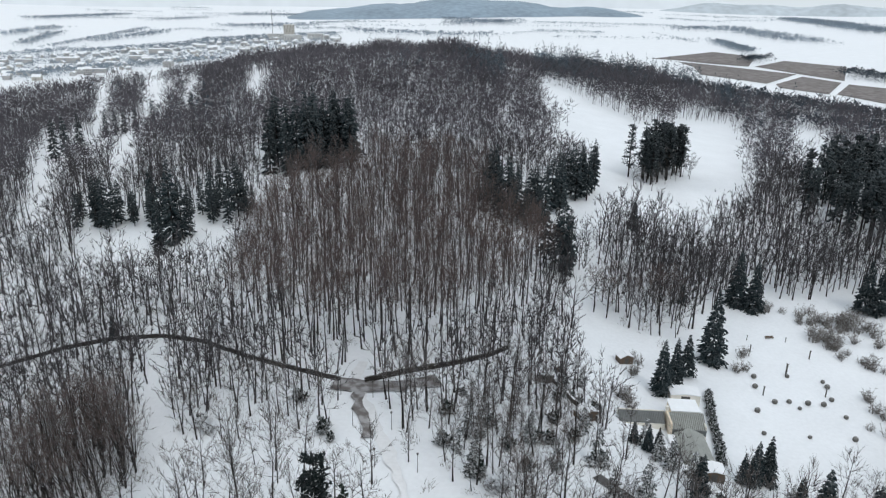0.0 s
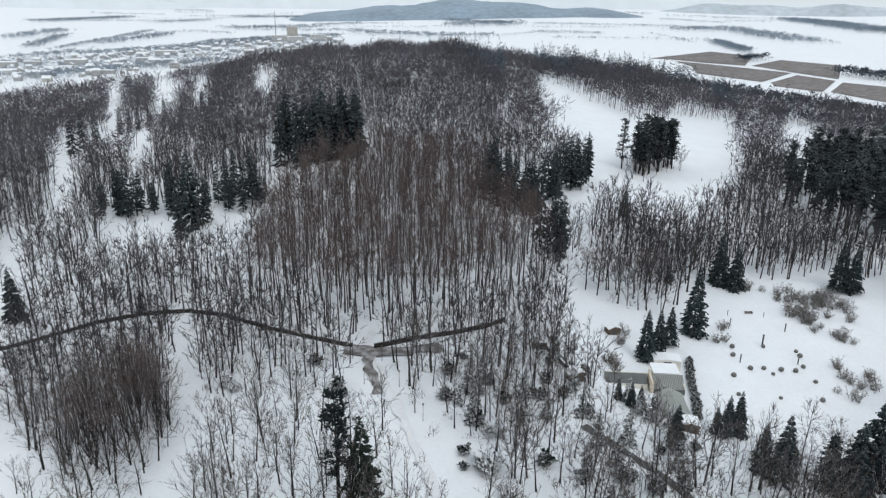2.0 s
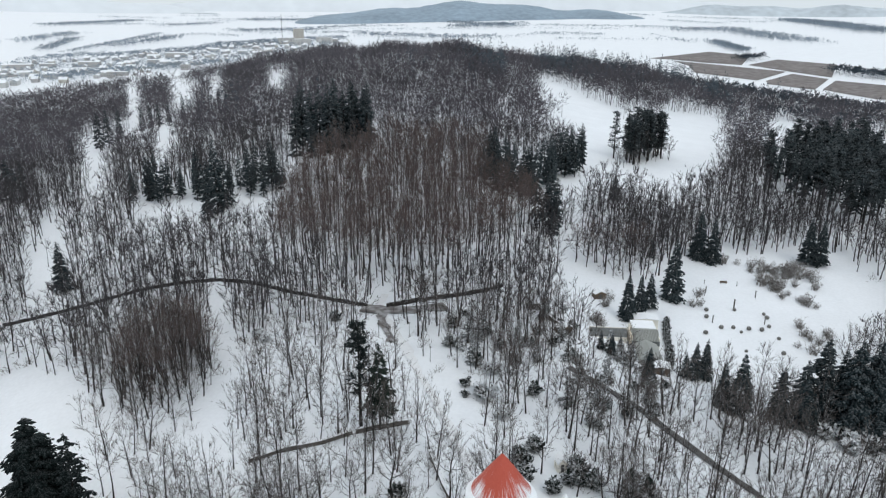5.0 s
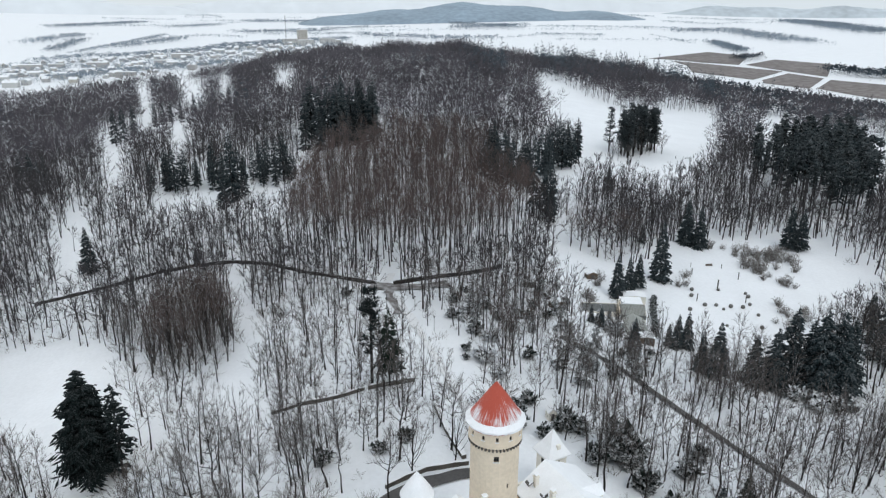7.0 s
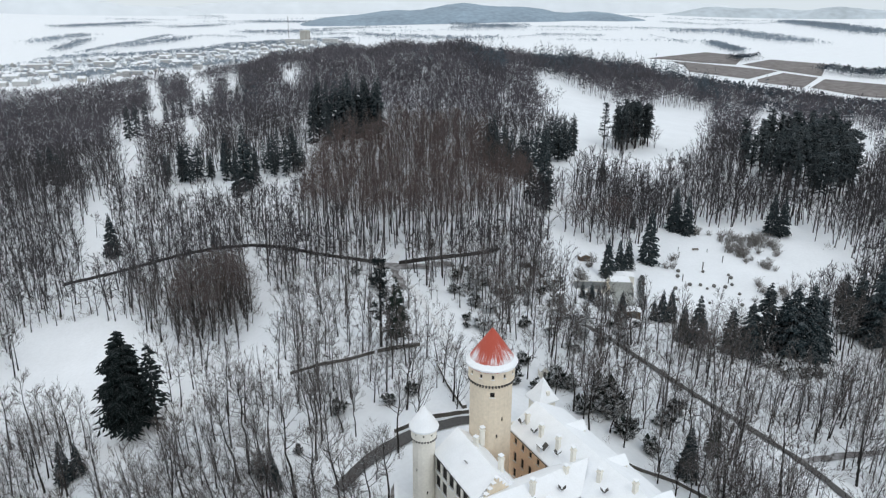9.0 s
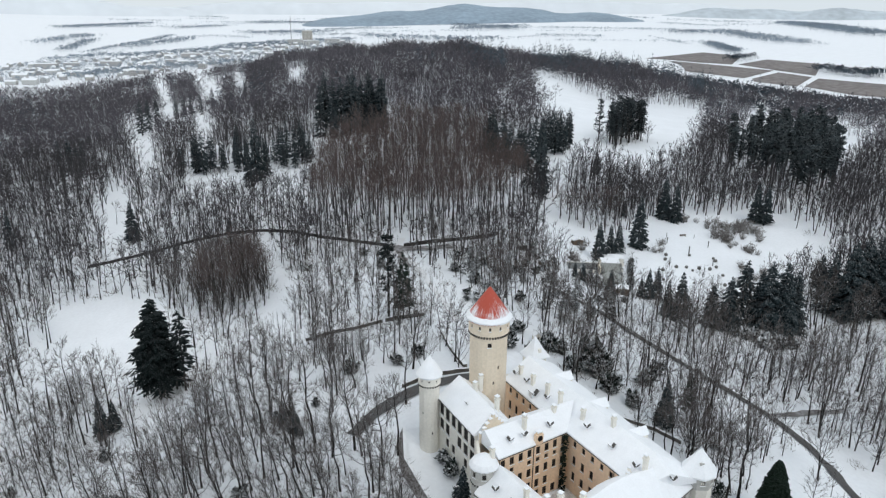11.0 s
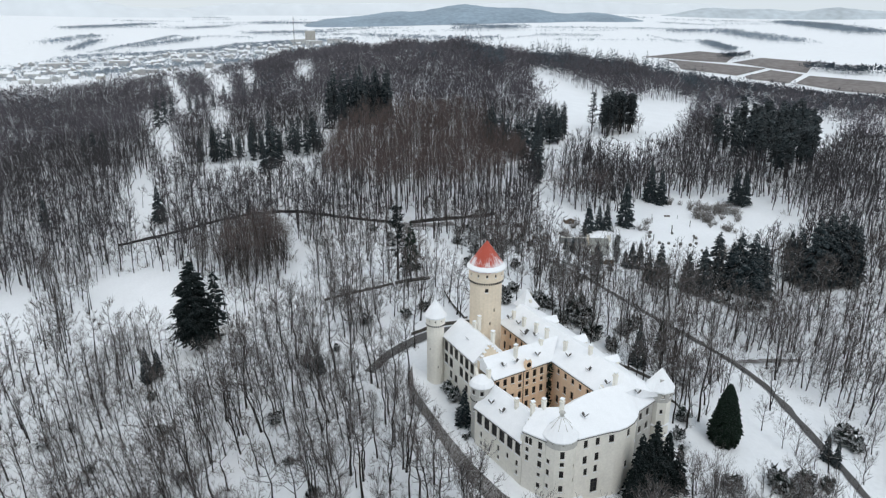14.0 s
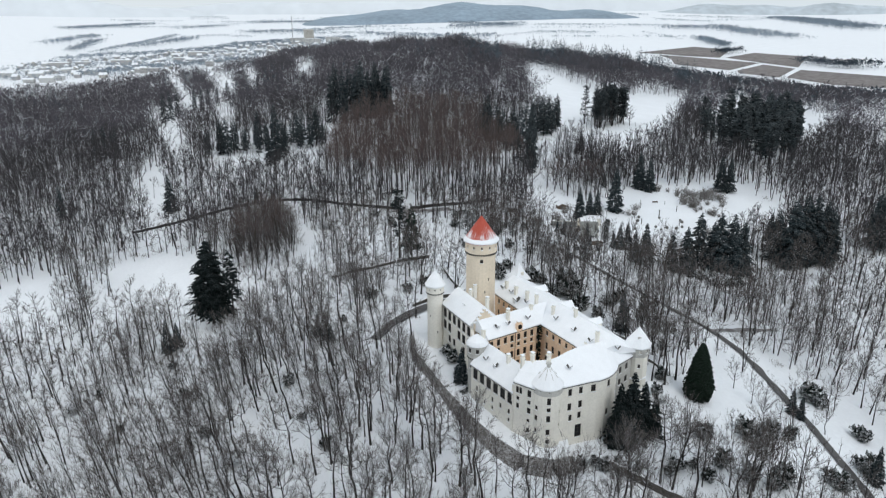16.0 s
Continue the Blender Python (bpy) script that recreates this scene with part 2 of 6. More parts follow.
ribbon("road", [(-21, 359), (-18.5, 350), (-16, 340), (-14.5, 332)], 2.4, SLUSH, lift=0.34, label="slushy wheel track leaving the path crossing", wobble=0.6)
ribbon("road", DRIVE, 3.9, ROAD, label="curved wet driveway leading to the castle gate")

# ---- the castle ----
def tile_material():
    """Red roof tiles with snow left in streaks down the slope."""
    m = bpy.data.materials.new("red_tiles")
    m.use_nodes = True
    nt = m.node_tree
    b = nt.nodes["Principled BSDF"]
    b.inputs["Roughness"].default_value = 0.75
    geo = nt.nodes.new("ShaderNodeNewGeometry")
    axis = nt.nodes.new("ShaderNodeVectorMath")
    axis.operation = 'SUBTRACT'
    axis.inputs[1].default_value = (10.5, 217.0, 0.0)
    nt.links.new(geo.outputs["Position"], axis.inputs[0])
    split = nt.nodes.new("ShaderNodeSeparateXYZ")
    nt.links.new(axis.outputs[0], split.inputs[0])
    turn = nt.nodes.new("ShaderNodeMath")
    turn.operation = 'ARCTAN2'
    nt.links.new(split.outputs[1], turn.inputs[0])
    nt.links.new(split.outputs[0], turn.inputs[1])
    unroll = nt.nodes.new("ShaderNodeCombineXYZ")
    nt.links.new(turn.outputs[0], unroll.inputs[0])
    nt.links.new(split.outputs[2], unroll.inputs[2])
    mp = nt.nodes.new("ShaderNodeMapping")
    mp.inputs["Scale"].default_value = (34.0, 1.0, 0.4)
    nt.links.new(unroll.outputs[0], mp.inputs["Vector"])
    n = nt.nodes.new("ShaderNodeTexNoise")
    n.inputs["Scale"].default_value = 1.0
    n.inputs["Detail"].default_value = 4
    nt.links.new(mp.outputs[0], n.inputs["Vector"])
    big = nt.nodes.new("ShaderNodeTexNoise")
    big.inputs["Scale"].default_value = 0.28
    nt.links.new(geo.outputs["Position"], big.inputs["Vector"])
    fine = nt.nodes.new("ShaderNodeTexNoise")
    fine.inputs["Scale"].default_value = 5.0
    nt.links.new(geo.outputs["Position"], fine.inputs["Vector"])
    s = nt.nodes.new("ShaderNodeMath")
    s.operation = 'MULTIPLY_ADD'
    nt.links.new(big.outputs[0], s.inputs[0])
    s.inputs[1].default_value = 0.55
    nt.links.new(n.outputs[0], s.inputs[2])
    sep = nt.nodes.new("ShaderNodeSeparateXYZ")
    nt.links.new(geo.outputs["Position"], sep.inputs[0])
    low = nt.nodes.new("ShaderNodeMapRange")
    low.inputs[1].default_value = 37.0
    low.inputs[2].default_value = 41.5
    low.inputs[3].default_value = 0.2
    low.inputs[4].default_value = -0.05
    nt.links.new(sep.outputs[2], low.inputs[0])
    drift = nt.nodes.new("ShaderNodeMath")
    nt.links.new(s.outputs[0], drift.inputs[0])
    nt.links.new(low.outputs[0], drift.inputs[1])
    r = nt.nodes.new("ShaderNodeMapRange")
    r.inputs[1].default_value = 0.86
    r.inputs[2].default_value = 1.02
    nt.links.new(drift.outputs[0], r.inputs[0])
    f = nt.nodes.new("ShaderNodeMix")
    f.data_type = 'RGBA'
    nt.links.new(fine.outputs[0], f.inputs[0])
    f.inputs[6].default_value = (0.38, 0.05, 0.03, 1)
    f.inputs[7].default_value = (0.5, 0.1, 0.06, 1)
    x = nt.nodes.new("ShaderNodeMix")
    x.data_type = 'RGBA'
    nt.links.new(r.outputs[0], x.inputs[0])
    nt.links.new(f.outputs[2], x.inputs[6])
    x.inputs[7].default_value = (0.78, 0.79, 0.82, 1)
    nt.links.new(x.outputs[2], b.inputs["Base Color"])
    return m


TILES = tile_material()
COPING = material("dark_eaves", (0.08, 0.075, 0.07), 0.8, vary=0.25)
OLD_PLASTER = material("grey_weathered_plaster", (0.5, 0.49, 0.46), 0.9, vary=0.16, scale=0.3, bump=0.12, fine=8)


def panel(bm, a, b, z0, z1, wins, depth=0.32):
    """A wall face from a to b with openings (along, centre height, width, height) and their reveals. Outside lies to the right of a-b."""
    a, b = Vector((a[0], a[1])), Vector((b[0], b[1]))
    d = (b - a).normalized()
    out = Vector((d.y, -d.x))
    length = (b - a).length

    def at(u, z, back=0.0):
        p = a + d * u - out * back
        return bm.verts.new((p.x, p.y, z))
    us = sorted({0.0, length} | {v for w in wins for v in (w[0] - w[2] / 2, w[0] + w[2] / 2)})
    vs = sorted({z0, z1} | {v for w in wins for v in (w[1] - w[3] / 2, w[1] + w[3] / 2)})
    for u0, u1 in zip(us, us[1:]):
        for v0, v1 in zip(vs, vs[1:]):
            um, vm = (u0 + u1) / 2, (v0 + v1) / 2
            if any(abs(um - w[0]) < w[2] / 2 and abs(vm - w[1]) < w[3] / 2 for w in wins):
                continue
            bm.faces.new((at(u0, v0), at(u1, v0), at(u1, v1), at(u0, v1)))
    for u, z, w, h in wins:
        c = [(u - w / 2, z - h / 2), (u + w / 2, z - h / 2), (u + w / 2, z + h / 2), (u - w / 2, z + h / 2)]
        for (u0, v0), (u1, v1) in zip(c, c[1:] + c[:1]):
            bm.faces.new((at(u0, v0), at(u1, v1), at(u1, v1, depth), at(u0, v0, depth)))
    return a, d, out


def box_into(bm, m, size):
    r = bmesh.ops.create_cube(bm, size=1.0)
    bmesh.ops.transform(bm, verts=r["verts"], matrix=m @ Matrix.Diagonal((*size, 1)))


WINDOW_MESHES = {}


def plate(name, w, h, y, thick, mat, bars=None, t=0.07):
    """A thin upright plate in one piece; with bars it is a window frame, open between them."""
    bm = bmesh.new()
    xs, zs = [-w / 2, w / 2], [-h / 2, h / 2]
    if bars:
        xs = [-w / 2, -w / 2 + t] + [v for b in bars[0] for v in (b - t * 0.4, b + t * 0.4)] + [w / 2 - t, w / 2]
        zs = [-h / 2, -h / 2 + t] + [v for b in bars[1] for v in (b - t * 0.4, b + t * 0.4)] + [h / 2 - t, h / 2]
    grid = [[bm.verts.new((x, y, z)) for z in zs] for x in xs]
    faces = [bm.faces.new((grid[i][j], grid[i + 1][j], grid[i + 1][j + 1], grid[i][j + 1]))
             for i in range(len(xs) - 1) for j in range(len(zs) - 1) if not bars or i % 2 == 0 or j % 2 == 0]
    back = bmesh.ops.extrude_face_region(bm, geom=faces)["geom"]
    bmesh.ops.translate(bm, verts=[v for v in back if isinstance(v, bmesh.types.BMVert)], vec=(0, thick, 0))
    bmesh.ops.delete(bm, geom=[v for v in bm.verts if not v.link_faces], context='VERTS')
    bmesh.ops.recalc_face_normals(bm, faces=bm.faces)
    me = bpy.data.meshes.new(name)
    bm.to_mesh(me)
    bm.free()
    me.materials.append(mat)
    return me


def window_meshes(w, h, frame_mat):
    key = (round(w, 2), round(h, 2), frame_mat.name)
    if key not in WINDOW_MESHES:
        cross = [h * 0.18] if h > 0.9 else []
        if w > 1.5:
            cross.append(-h * 0.16)
        bm = bmesh.new()
        box_into(bm, Matrix.Translation((0, -0.03, -h / 2 - 0.06)), (w + 0.26, 0.2, 0.12))
        sill = bpy.data.meshes.new("sill")
        bm.to_mesh(sill)
        bm.free()
        sill.materials.append(ROOF_SNOW)
        cross.sort()
        WINDOW_MESHES[key] = (plate("window", w, h, 0.2, 0.08, frame_mat, ([0.0] if w > 0.5 else [], cross)),
                              plate("pane", w - 0.1, h - 0.1, 0.29, 0.02, DARK), sill)
    return WINDOW_MESHES[key]


def windows_for(parent, a, d, out, wins, frame_mat):
    """Windows are parts of the castle, with a pane and a snowy sill each."""
    for u, z, w, h in wins:
        sash, pane, sill = window_meshes(w, h, frame_mat)
        ob = part("window", sash, None, castle)
        p = a + d * u
        ob.matrix_basis = Matrix(((d.x, -out.x, 0, p.x), (d.y, -out.y, 0, p.y), (0, 0, 1, z), (0, 0, 0, 1)))
        part("pane", pane, None, ob)
        if w > 0.5:
            part("sill", sill, None, ob)


def grid_wins(length, cols, rows, skip=(), start=0.0, end=0.0):
    """Windows in columns and rows; a row is (height, width, height of opening)."""
    out = []
    for c in range(cols):
        u = start + (length - start - end) * (c + 0.5) / cols
        for r, (z, w, h) in enumerate(rows):
            if (c, r) not in skip:
                out.append((u, z, w, h))
    return out


castle = new("castle")
tagged(castle, "white plastered castle with snowy roofs round an ochre courtyard", "castle")


def wing_wall(a, b, z0, z1, wins, mat, frame_mat=FRAME, thick=0.7, label=""):
    wins = [(u, z, w * 1.22, h * 1.16) for u, z, w, h in wins]
    bm = bmesh.new()
    o, d, out = panel(bm, a, b, z0, z1, wins)
    length = (Vector(b) - Vector(a)).length
    p, q = o, o + d * length
    pi, qi = p - out * thick, q - out * thick
    v = lambda s, z: bm.verts.new((s.x, s.y, z))
    bm.faces.new((v(q, z0), v(qi, z0), v(qi, z1), v(q, z1)))
    bm.faces.new((v(pi, z0), v(p, z0), v(p, z1), v(pi, z1)))
    bm.faces.new((v(p, z1), v(q, z1), v(qi, z1), v(pi, z1)))
    bm.faces.new((v(qi, z0), v(pi, z0), v(pi, z1), v(qi, z1)))
    ob = part("wall", bm, mat, castle, label)
    windows_for(ob, o, d, out, wins, frame_mat)
    # string course and eaves moulding
    return ob


def dist(a, b):
    return math.hypot(b[0] - a[0], b[1] - a[1])


# outer walls, from the small round tower round to the front and the east turret
LW0, LW1 = (-1.4, 212.0), (6.8, 195.5)
L1 = dist(LW0, LW1)
wing_wall(LW0, LW1, 0.5, 17, grid_wins(L1, 6, [(14.5, 1.7, 2.6), (10.6, 1.7, 2.5), (6.9, 1.3, 2.0)], skip={(2, 1), (0, 2), (3, 2), (5, 2)}), PLASTER)
wing_wall((6.8, 195.5), (7.2, 184.5), 0, 16, [(7.0, 12.6, 0.9, 1.4), (7.0, 8.0, 0.9, 1.4)], PLASTER)
WW0, WW1 = (6.5, 183.6), (16.8, 167.8)
L2 = dist(WW0, WW1)
wins = grid_wins(L2, 6, [(8.6, 1.75, 2.7)], start=0.4)
wins += grid_wins(L2, 5, [(4.6, 0.7, 1.3), (2.1, 0.6, 1.0)], skip={(1, 0), (3, 1)}, start=1.0)
wing_wall(WW0, WW1, -3, 11, wins, PLASTER)
FA, FB = (16.9, 167.7), (21.6, 163.9)
wing_wall(FA, FB, -4, 14.5, [(1.0, 12.4, 0.7, 1.6), (2.0, 12.4, 0.7, 1.6), (4.6, 12.4, 0.9, 1.7), (1.2, 10.0, 0.7, 1.0), (4.6, 9.9, 0.8, 1.0), (1.2, 7.8, 0.7, 1.3),
                            (4.6, 7.5, 0.9, 1.4), (4.5, 4.6, 0.7, 0.8), (4.5, 1.7, 0.8, 1.2)], PLASTER)
FC, FD = (28.6, 164.4), (36.2, 167.6)
wing_wall(FC, FD, -4, 14.5, [(2.6, 12.4, 0.9, 1.7), (5.8, 12.4, 0.9, 1.7), (2.6, 8.2, 0.9, 1.8), (5.8, 8.4, 0.9, 1.8), (3.0, 4.9, 0.8, 1.6), (5.7, 5.2, 0.8, 1.6),
                            (5.6, 0.6, 1.6, 3.2)], PLASTER)
arc = [(36.2, 167.6), (38.6, 168.3), (40.9, 169.6), (42.9, 171.6), (44.4, 174.0), (45.4, 176.8)]
for k, (p, q) in enumerate(zip(arc, arc[1:])):
    n = dist(p, q) / 2
    w = {0: [(n, 12.3, 1.1, 1.7)], 2: [(n, 12.3, 1.0, 1.7), (n, 3.8, 1.0, 1.6)], 4: [(n, 12.3, 1.0, 1.7), (n, 8, 1.0, 1.6)]}.get(k, [])
    wing_wall(p, q, -5, 14.5, w, PLASTER)
wing_wall((45.4, 176.8), (50.4, 181.6), -6, 14.0, [(1.6, 12.0, 1.0, 1.7), (4.6, 12.2, 1.0, 1.7), (1.6, 8.4, 1.0, 1.6), (4.6, 8.4, 1.0, 1.6), (3, 4.6, 1, 1.6)], OLD_PLASTER)
EW0, EW1 = (50.0, 186.0), (28.6, 231.0)
wing_wall(EW0, EW1, -5, 16, grid_wins(dist(EW0, EW1), 13, [(13.6, 1.0, 1.8), (9.6, 1.0, 1.8), (5.4, 1.0, 1.6)]), PLASTER)
wing_wall((28.6, 231.0), (16.0, 225.5), -2, 16, grid_wins(13.5, 4, [(13, 1, 1.7), (9, 1, 1.7)]), PLASTER)
# courtyard walls, warm ochre
CA, CB, CC = (11.2, 188.4), (27.9, 199.3), (40.0, 176.2)
LC = dist(CA, CB)
wing_wall(CA, CB, 0, 16, grid_wins(LC, 8, [(14.0, 0.95, 1.7), (11.7, 0.85, 1.0), (8.9, 0.95, 1.8), (5.4, 0.95, 1.8), (2.5, 1.0, 1.8)], skip={(2, 1), (6, 3)}, start=0.3), OCHRE,
          label="warm ochre plastered courtyard wall with dark windows")
LR = dist(CB, CC)
wing_wall(CB, CC, 0, 16, grid_wins(LR, 8, [(14.0, 0.9, 1.3), (9.8, 0.95, 1.9), (5.6, 0.95, 1.9)], skip={(3, 1), (6, 2)}, start=1.2), OCHRE,
          label="warm ochre plastered courtyard wall with dark windows")
wing_wall((33.6, 182.8), (25.0, 175.2), 0, 14.3, grid_wins(10.6, 4, [(11, 0.95, 1.7), (6.5, 0.95, 1.7)]), OCHRE)
wing_wall((22.0, 175.6), (14.6, 186.5), 0, 11, grid_wins(13.1, 5, [(8, 0.95, 1.7), (4, 0.95, 1.7)]), OCHRE)
# second, narrow court behind the big tower
wing_wall((15.6, 223.0), (25.6, 203.5), 1, 16, grid_wins(21.9, 7, [(14.0, 0.85, 1.3), (9.8, 0.9, 2.1), (5.6, 0.9, 1.9)], start=1.0), OCHRE,
          label="ochre wall of the narrow rear court")
wing_wall((14.6, 199.6), (9.8, 210.0), 1, 16.6, grid_wins(11.4, 3, [(13.5, 0.9, 1.5), (9, 0.9, 1.6)]), OCHRE)
wing_wall((23.2, 208.2), (13.6, 202.6), 1, 15.8, grid_wins(11.1, 4, [(13, 0.9, 1.6), (9, 0.9, 1.6)]), OCHRE)


def roof_strip(outer, ridge, inner, ze, zr, zi=None, over=0.45, label=""):
    """A snow-laden roof over a wing: eaves, ridge, eaves, with a dark board under the snow."""
    zi = ze if zi is None else zi
    bm = bmesh.new()
    n = len(ridge)
    zrs = zr if isinstance(zr, (list, tuple)) else [zr] * n
    rows = []
    for k in range(n):
        o, r, i = Vector(outer[k]), Vector(ridge[k]), Vector(inner[k])
        oo = o + (o - r).normalized() * over
        ii = i + (i - r).normalized() * over
        mo, mi = (oo + r) / 2, (ii + r) / 2
        rows.append([(oo.x, oo.y, ze - 0.1), (oo.x, oo.y, ze + 0.22), (mo.x, mo.y, (ze + zrs[k]) / 2 + 0.25), (r.x, r.y, zrs[k] + 0.12),
                     (mi.x, mi.y, (zi + zrs[k]) / 2 + 0.25), (ii.x, ii.y, zi + 0.22), (ii.x, ii.y, zi - 0.1)])
    vs = [[bm.verts.new(p) for p in row] for row in rows]
    for a, b in zip(vs, vs[1:]):
        for k in range(6):
            bm.faces.new((a[k], b[k], b[k + 1], a[k + 1]))
        bm.faces.new((a[6], b[6], b[0], a[0]))
    bm.faces.new(vs[0])
    bm.faces.new(vs[-1][::-1])
    bmesh.ops.recalc_face_normals(bm, faces=bm.faces)
    roof = part("roof", bm, ROOF_SNOW, castle, label or "roof under an unbroken layer of snow")
    bm = bmesh.new()
    for side in (0, 6):
        for a, b in zip(rows, rows[1:]):
            p, q = Vector(a[side]), Vector(b[side])
            mid, d = (p + q) / 2, q - p
            m = Matrix.Translation(mid - Vector((0, 0, 0.08))) @ Matrix.Rotation(math.atan2(d.y, d.x), 4, 'Z')
            box_into(bm, m, (d.length, 0.16, 0.18))
    part("gutter", bm, COPING, roof)
    return roof


roof_strip([(28.6, 231.0), (40.0, 207.0), (50.0, 186.0), (52.0, 181.0)], [(21.6, 226.8), (33.0, 204.0), (43.3, 184.6), (45.4, 180.0)],
           [(15.6, 223.0), (26.2, 201.8), (36.3, 183.4), (38.9, 178.4)], 16, [20.6, 20.6, 20.4, 18.5])
roof_strip([(6.4, 197.4), (14.0, 203.0), (24.0, 208.6)], [(8.6, 193.4), (17.4, 198.0), (30.0, 205.4)], [CA, (19.6, 193.9), CB], 16, [19.6, 20.0, 20.4])
roof_strip([LW0, LW1], [(3.4, 214.6), (11.2, 198.2)], [(7.6, 216.6), (14.9, 200.3)], 17, 21.5)
roof_strip([WW0, WW1], [(11.0, 187.0), (20.0, 171.6)], [(14.6, 187.5), (22.8, 174.8)], 11, 15.8, 12.5)
front_out = [(16.9, 167.7), (21.6, 163.9), (25.1, 163.0), (28.6, 164.4), (36.2, 167.6), (38.6, 168.3), (40.9, 169.6), (42.9, 171.6), (44.4, 174.0), (45.4, 176.8), (50.4, 181.6)]
front_ridge = [(20.2, 171.0), (22.5, 171.0), (26.2, 171.2), (28.2, 172.6), (31.6, 175.6), (33.4, 177.0), (35.2, 178.4), (38.0, 179.8), (41.0, 181.0), (42.6, 182.4), (44.5, 184.6)]
front_in = [(22.3, 173.8), (23.0, 174.6), (25.0, 175.4), (26.6, 176.6), (29.8, 179.6), (31.2, 181.0), (33.6, 182.8), (36.4, 184.4), (39.2, 186.0), (40.6, 187.2), (42.0, 189.0)]
roof_strip(front_out, front_ridge, front_in, 14.5, [18.4, 18.5, 18.6, 18.6, 18.8, 18.8, 18.8, 18.8, 18.8, 18.8, 18.6])


def round_wall(cx, cy, r, z0, z1, n, mat, wins, name="tower", label="", frame_mat=FRAME, parent=None):
    """A round tower of plane facets; openings are (facet, height, width, height)."""
    bm = bmesh.new()
    todo = []
    for k in range(n):
        t0, t1 = -math.pi / 2 + 2 * math.pi * (k - 0.5) / n, -math.pi / 2 + 2 * math.pi * (k + 0.5) / n
        a, b = (cx + r * math.cos(t0), cy + r * math.sin(t0)), (cx + r * math.cos(t1), cy + r * math.sin(t1))
        w = [(dist(a, b) / 2, z, min(ww * 1.2, dist(a, b) * 0.85), hh * 1.15) for f, z, ww, hh in wins if f % n == k]
        todo.append((*panel(bm, a, b, z0, z1, w), w))
    bmesh.ops.remove_doubles(bm, verts=bm.verts, dist=0.001)
    ob = part(name, bm, mat, parent or castle, label)
    for a, d, out, w in todo:
        windows_for(ob, a, d, out, w, frame_mat)
    return ob


def spun(profile, cx, cy, n=32, jitter=0.0, seed=0):
    """A turned shape from (radius, height) pairs."""
    r = random.Random(seed)
    bm = bmesh.new()
    rings = []
    for rad, z in profile:
        rings.append([bm.verts.new((cx + (rad + r.uniform(-jitter, jitter)) * math.cos(6.28318 * k / n), cy + (rad + r.uniform(-jitter, jitter)) * math.sin(6.28318 * k / n),
                                    z + r.uniform(-jitter, jitter))) for k in range(n)])
    for a, b in zip(rings, rings[1:]):
        for k in range(n):
            bm.faces.new((a[k], a[(k + 1) % n], b[(k + 1) % n], b[k]))
    bm.faces.new(rings[0][::-1])
    bm.faces.new(rings[-1])
    return bm


def corbels(cx, cy, r, z, n, size, mat, parent):
    """A ring of corbels, each a block of its own."""
    bm = bmesh.new()
    box_into(bm, Matrix.Identity(4), size)
    bmesh.ops.bevel(bm, geom=bm.edges[:], offset=0.05, segments=1, affect='EDGES')
    me = bpy.data.meshes.new("corbel")
    bm.to_mesh(me)
    bm.free()
    me.materials.append(mat)
    for k in range(n):
        t = 6.28318 * k / n
        part("corbel", me, None, parent).matrix_basis = Matrix.Translation((cx + r * math.cos(t), cy + r * math.sin(t), z)) @ Matrix.Rotation(t, 4, 'Z')


# the great round tower
TX, TY = 10.5, 217.0
great = round_wall(TX, TY, 4.55, 0, 33.0, 24, TOWER_PLASTER, [(0, 30.6, 0.8, 1.0), (2, 24.5, 0.3, 0.9), (1, 20.5, 0.3, 0.8)], "great_tower", "tall round tower in cream plaster")
round_wall(TX, TY, 4.95, 33.0, 36.2, 24, TOWER_PLASTER, [(k, 34.9, 0.42, 0.75) for k in range(-12, 12, 2)], "tower_gallery", parent=great)
part("tower_ledge", spun([(4.5, 32.7), (4.97, 33.0), (4.94, 33.06), (4.5, 33.06)], TX, TY, 48), TOWER_PLASTER, great)
corbels(TX, TY, 4.75, 32.62, 44, (0.5, 0.3, 0.62), STONE, great)
part("tiled_cone", spun([(5.4, 36.1), (5.45, 36.35), (3.9, 38.6), (2.0, 41.4), (0.12, 44.0)], TX, TY, 40), TILES, great, "red tiled cone streaked with snow")
snow_rim = spun([(5.5, 36.25), (5.56, 36.62), (5.2, 37.0), (4.75, 37.55), (4.55, 37.5)], TX, TY, 44, 0.08, 3)
part("snow_rim", snow_rim, ROOF_SNOW, great, "rim of snow lying on the lower roof")
part("finial", spun([(0.1, 43.9), (0.05, 44.7), (0.16, 44.8), (0.16, 45.0), (0.02, 45.6)], TX, TY, 8), COPING, great)

# small round tower on the rampart
SX, SY = -3.8, 212.3
small = round_wall(SX, SY, 2.45, 1, 21.0, 18, PLASTER, [(-2, 13.5, 0.3, 0.7), (1, 8, 0.3, 0.7)], "round_tower", "slim round corner tower in white plaster")
round_wall(SX, SY, 2.75, 21.0, 23.2, 18, PLASTER, [(k, 22.2, 0.3, 0.45) for k in range(-8, 9, 2)], "tower_gallery", parent=small)
corbels(SX, SY, 2.6, 20.8, 26, (0.4, 0.26, 0.5), STONE, small)
part("snow_cone", spun([(3.15, 23.1), (3.2, 23.45), (1.7, 25.9), (0.1, 28.1)], SX, SY, 32, 0.03, 5), ROOF_SNOW, small, "cone roof thick with snow")

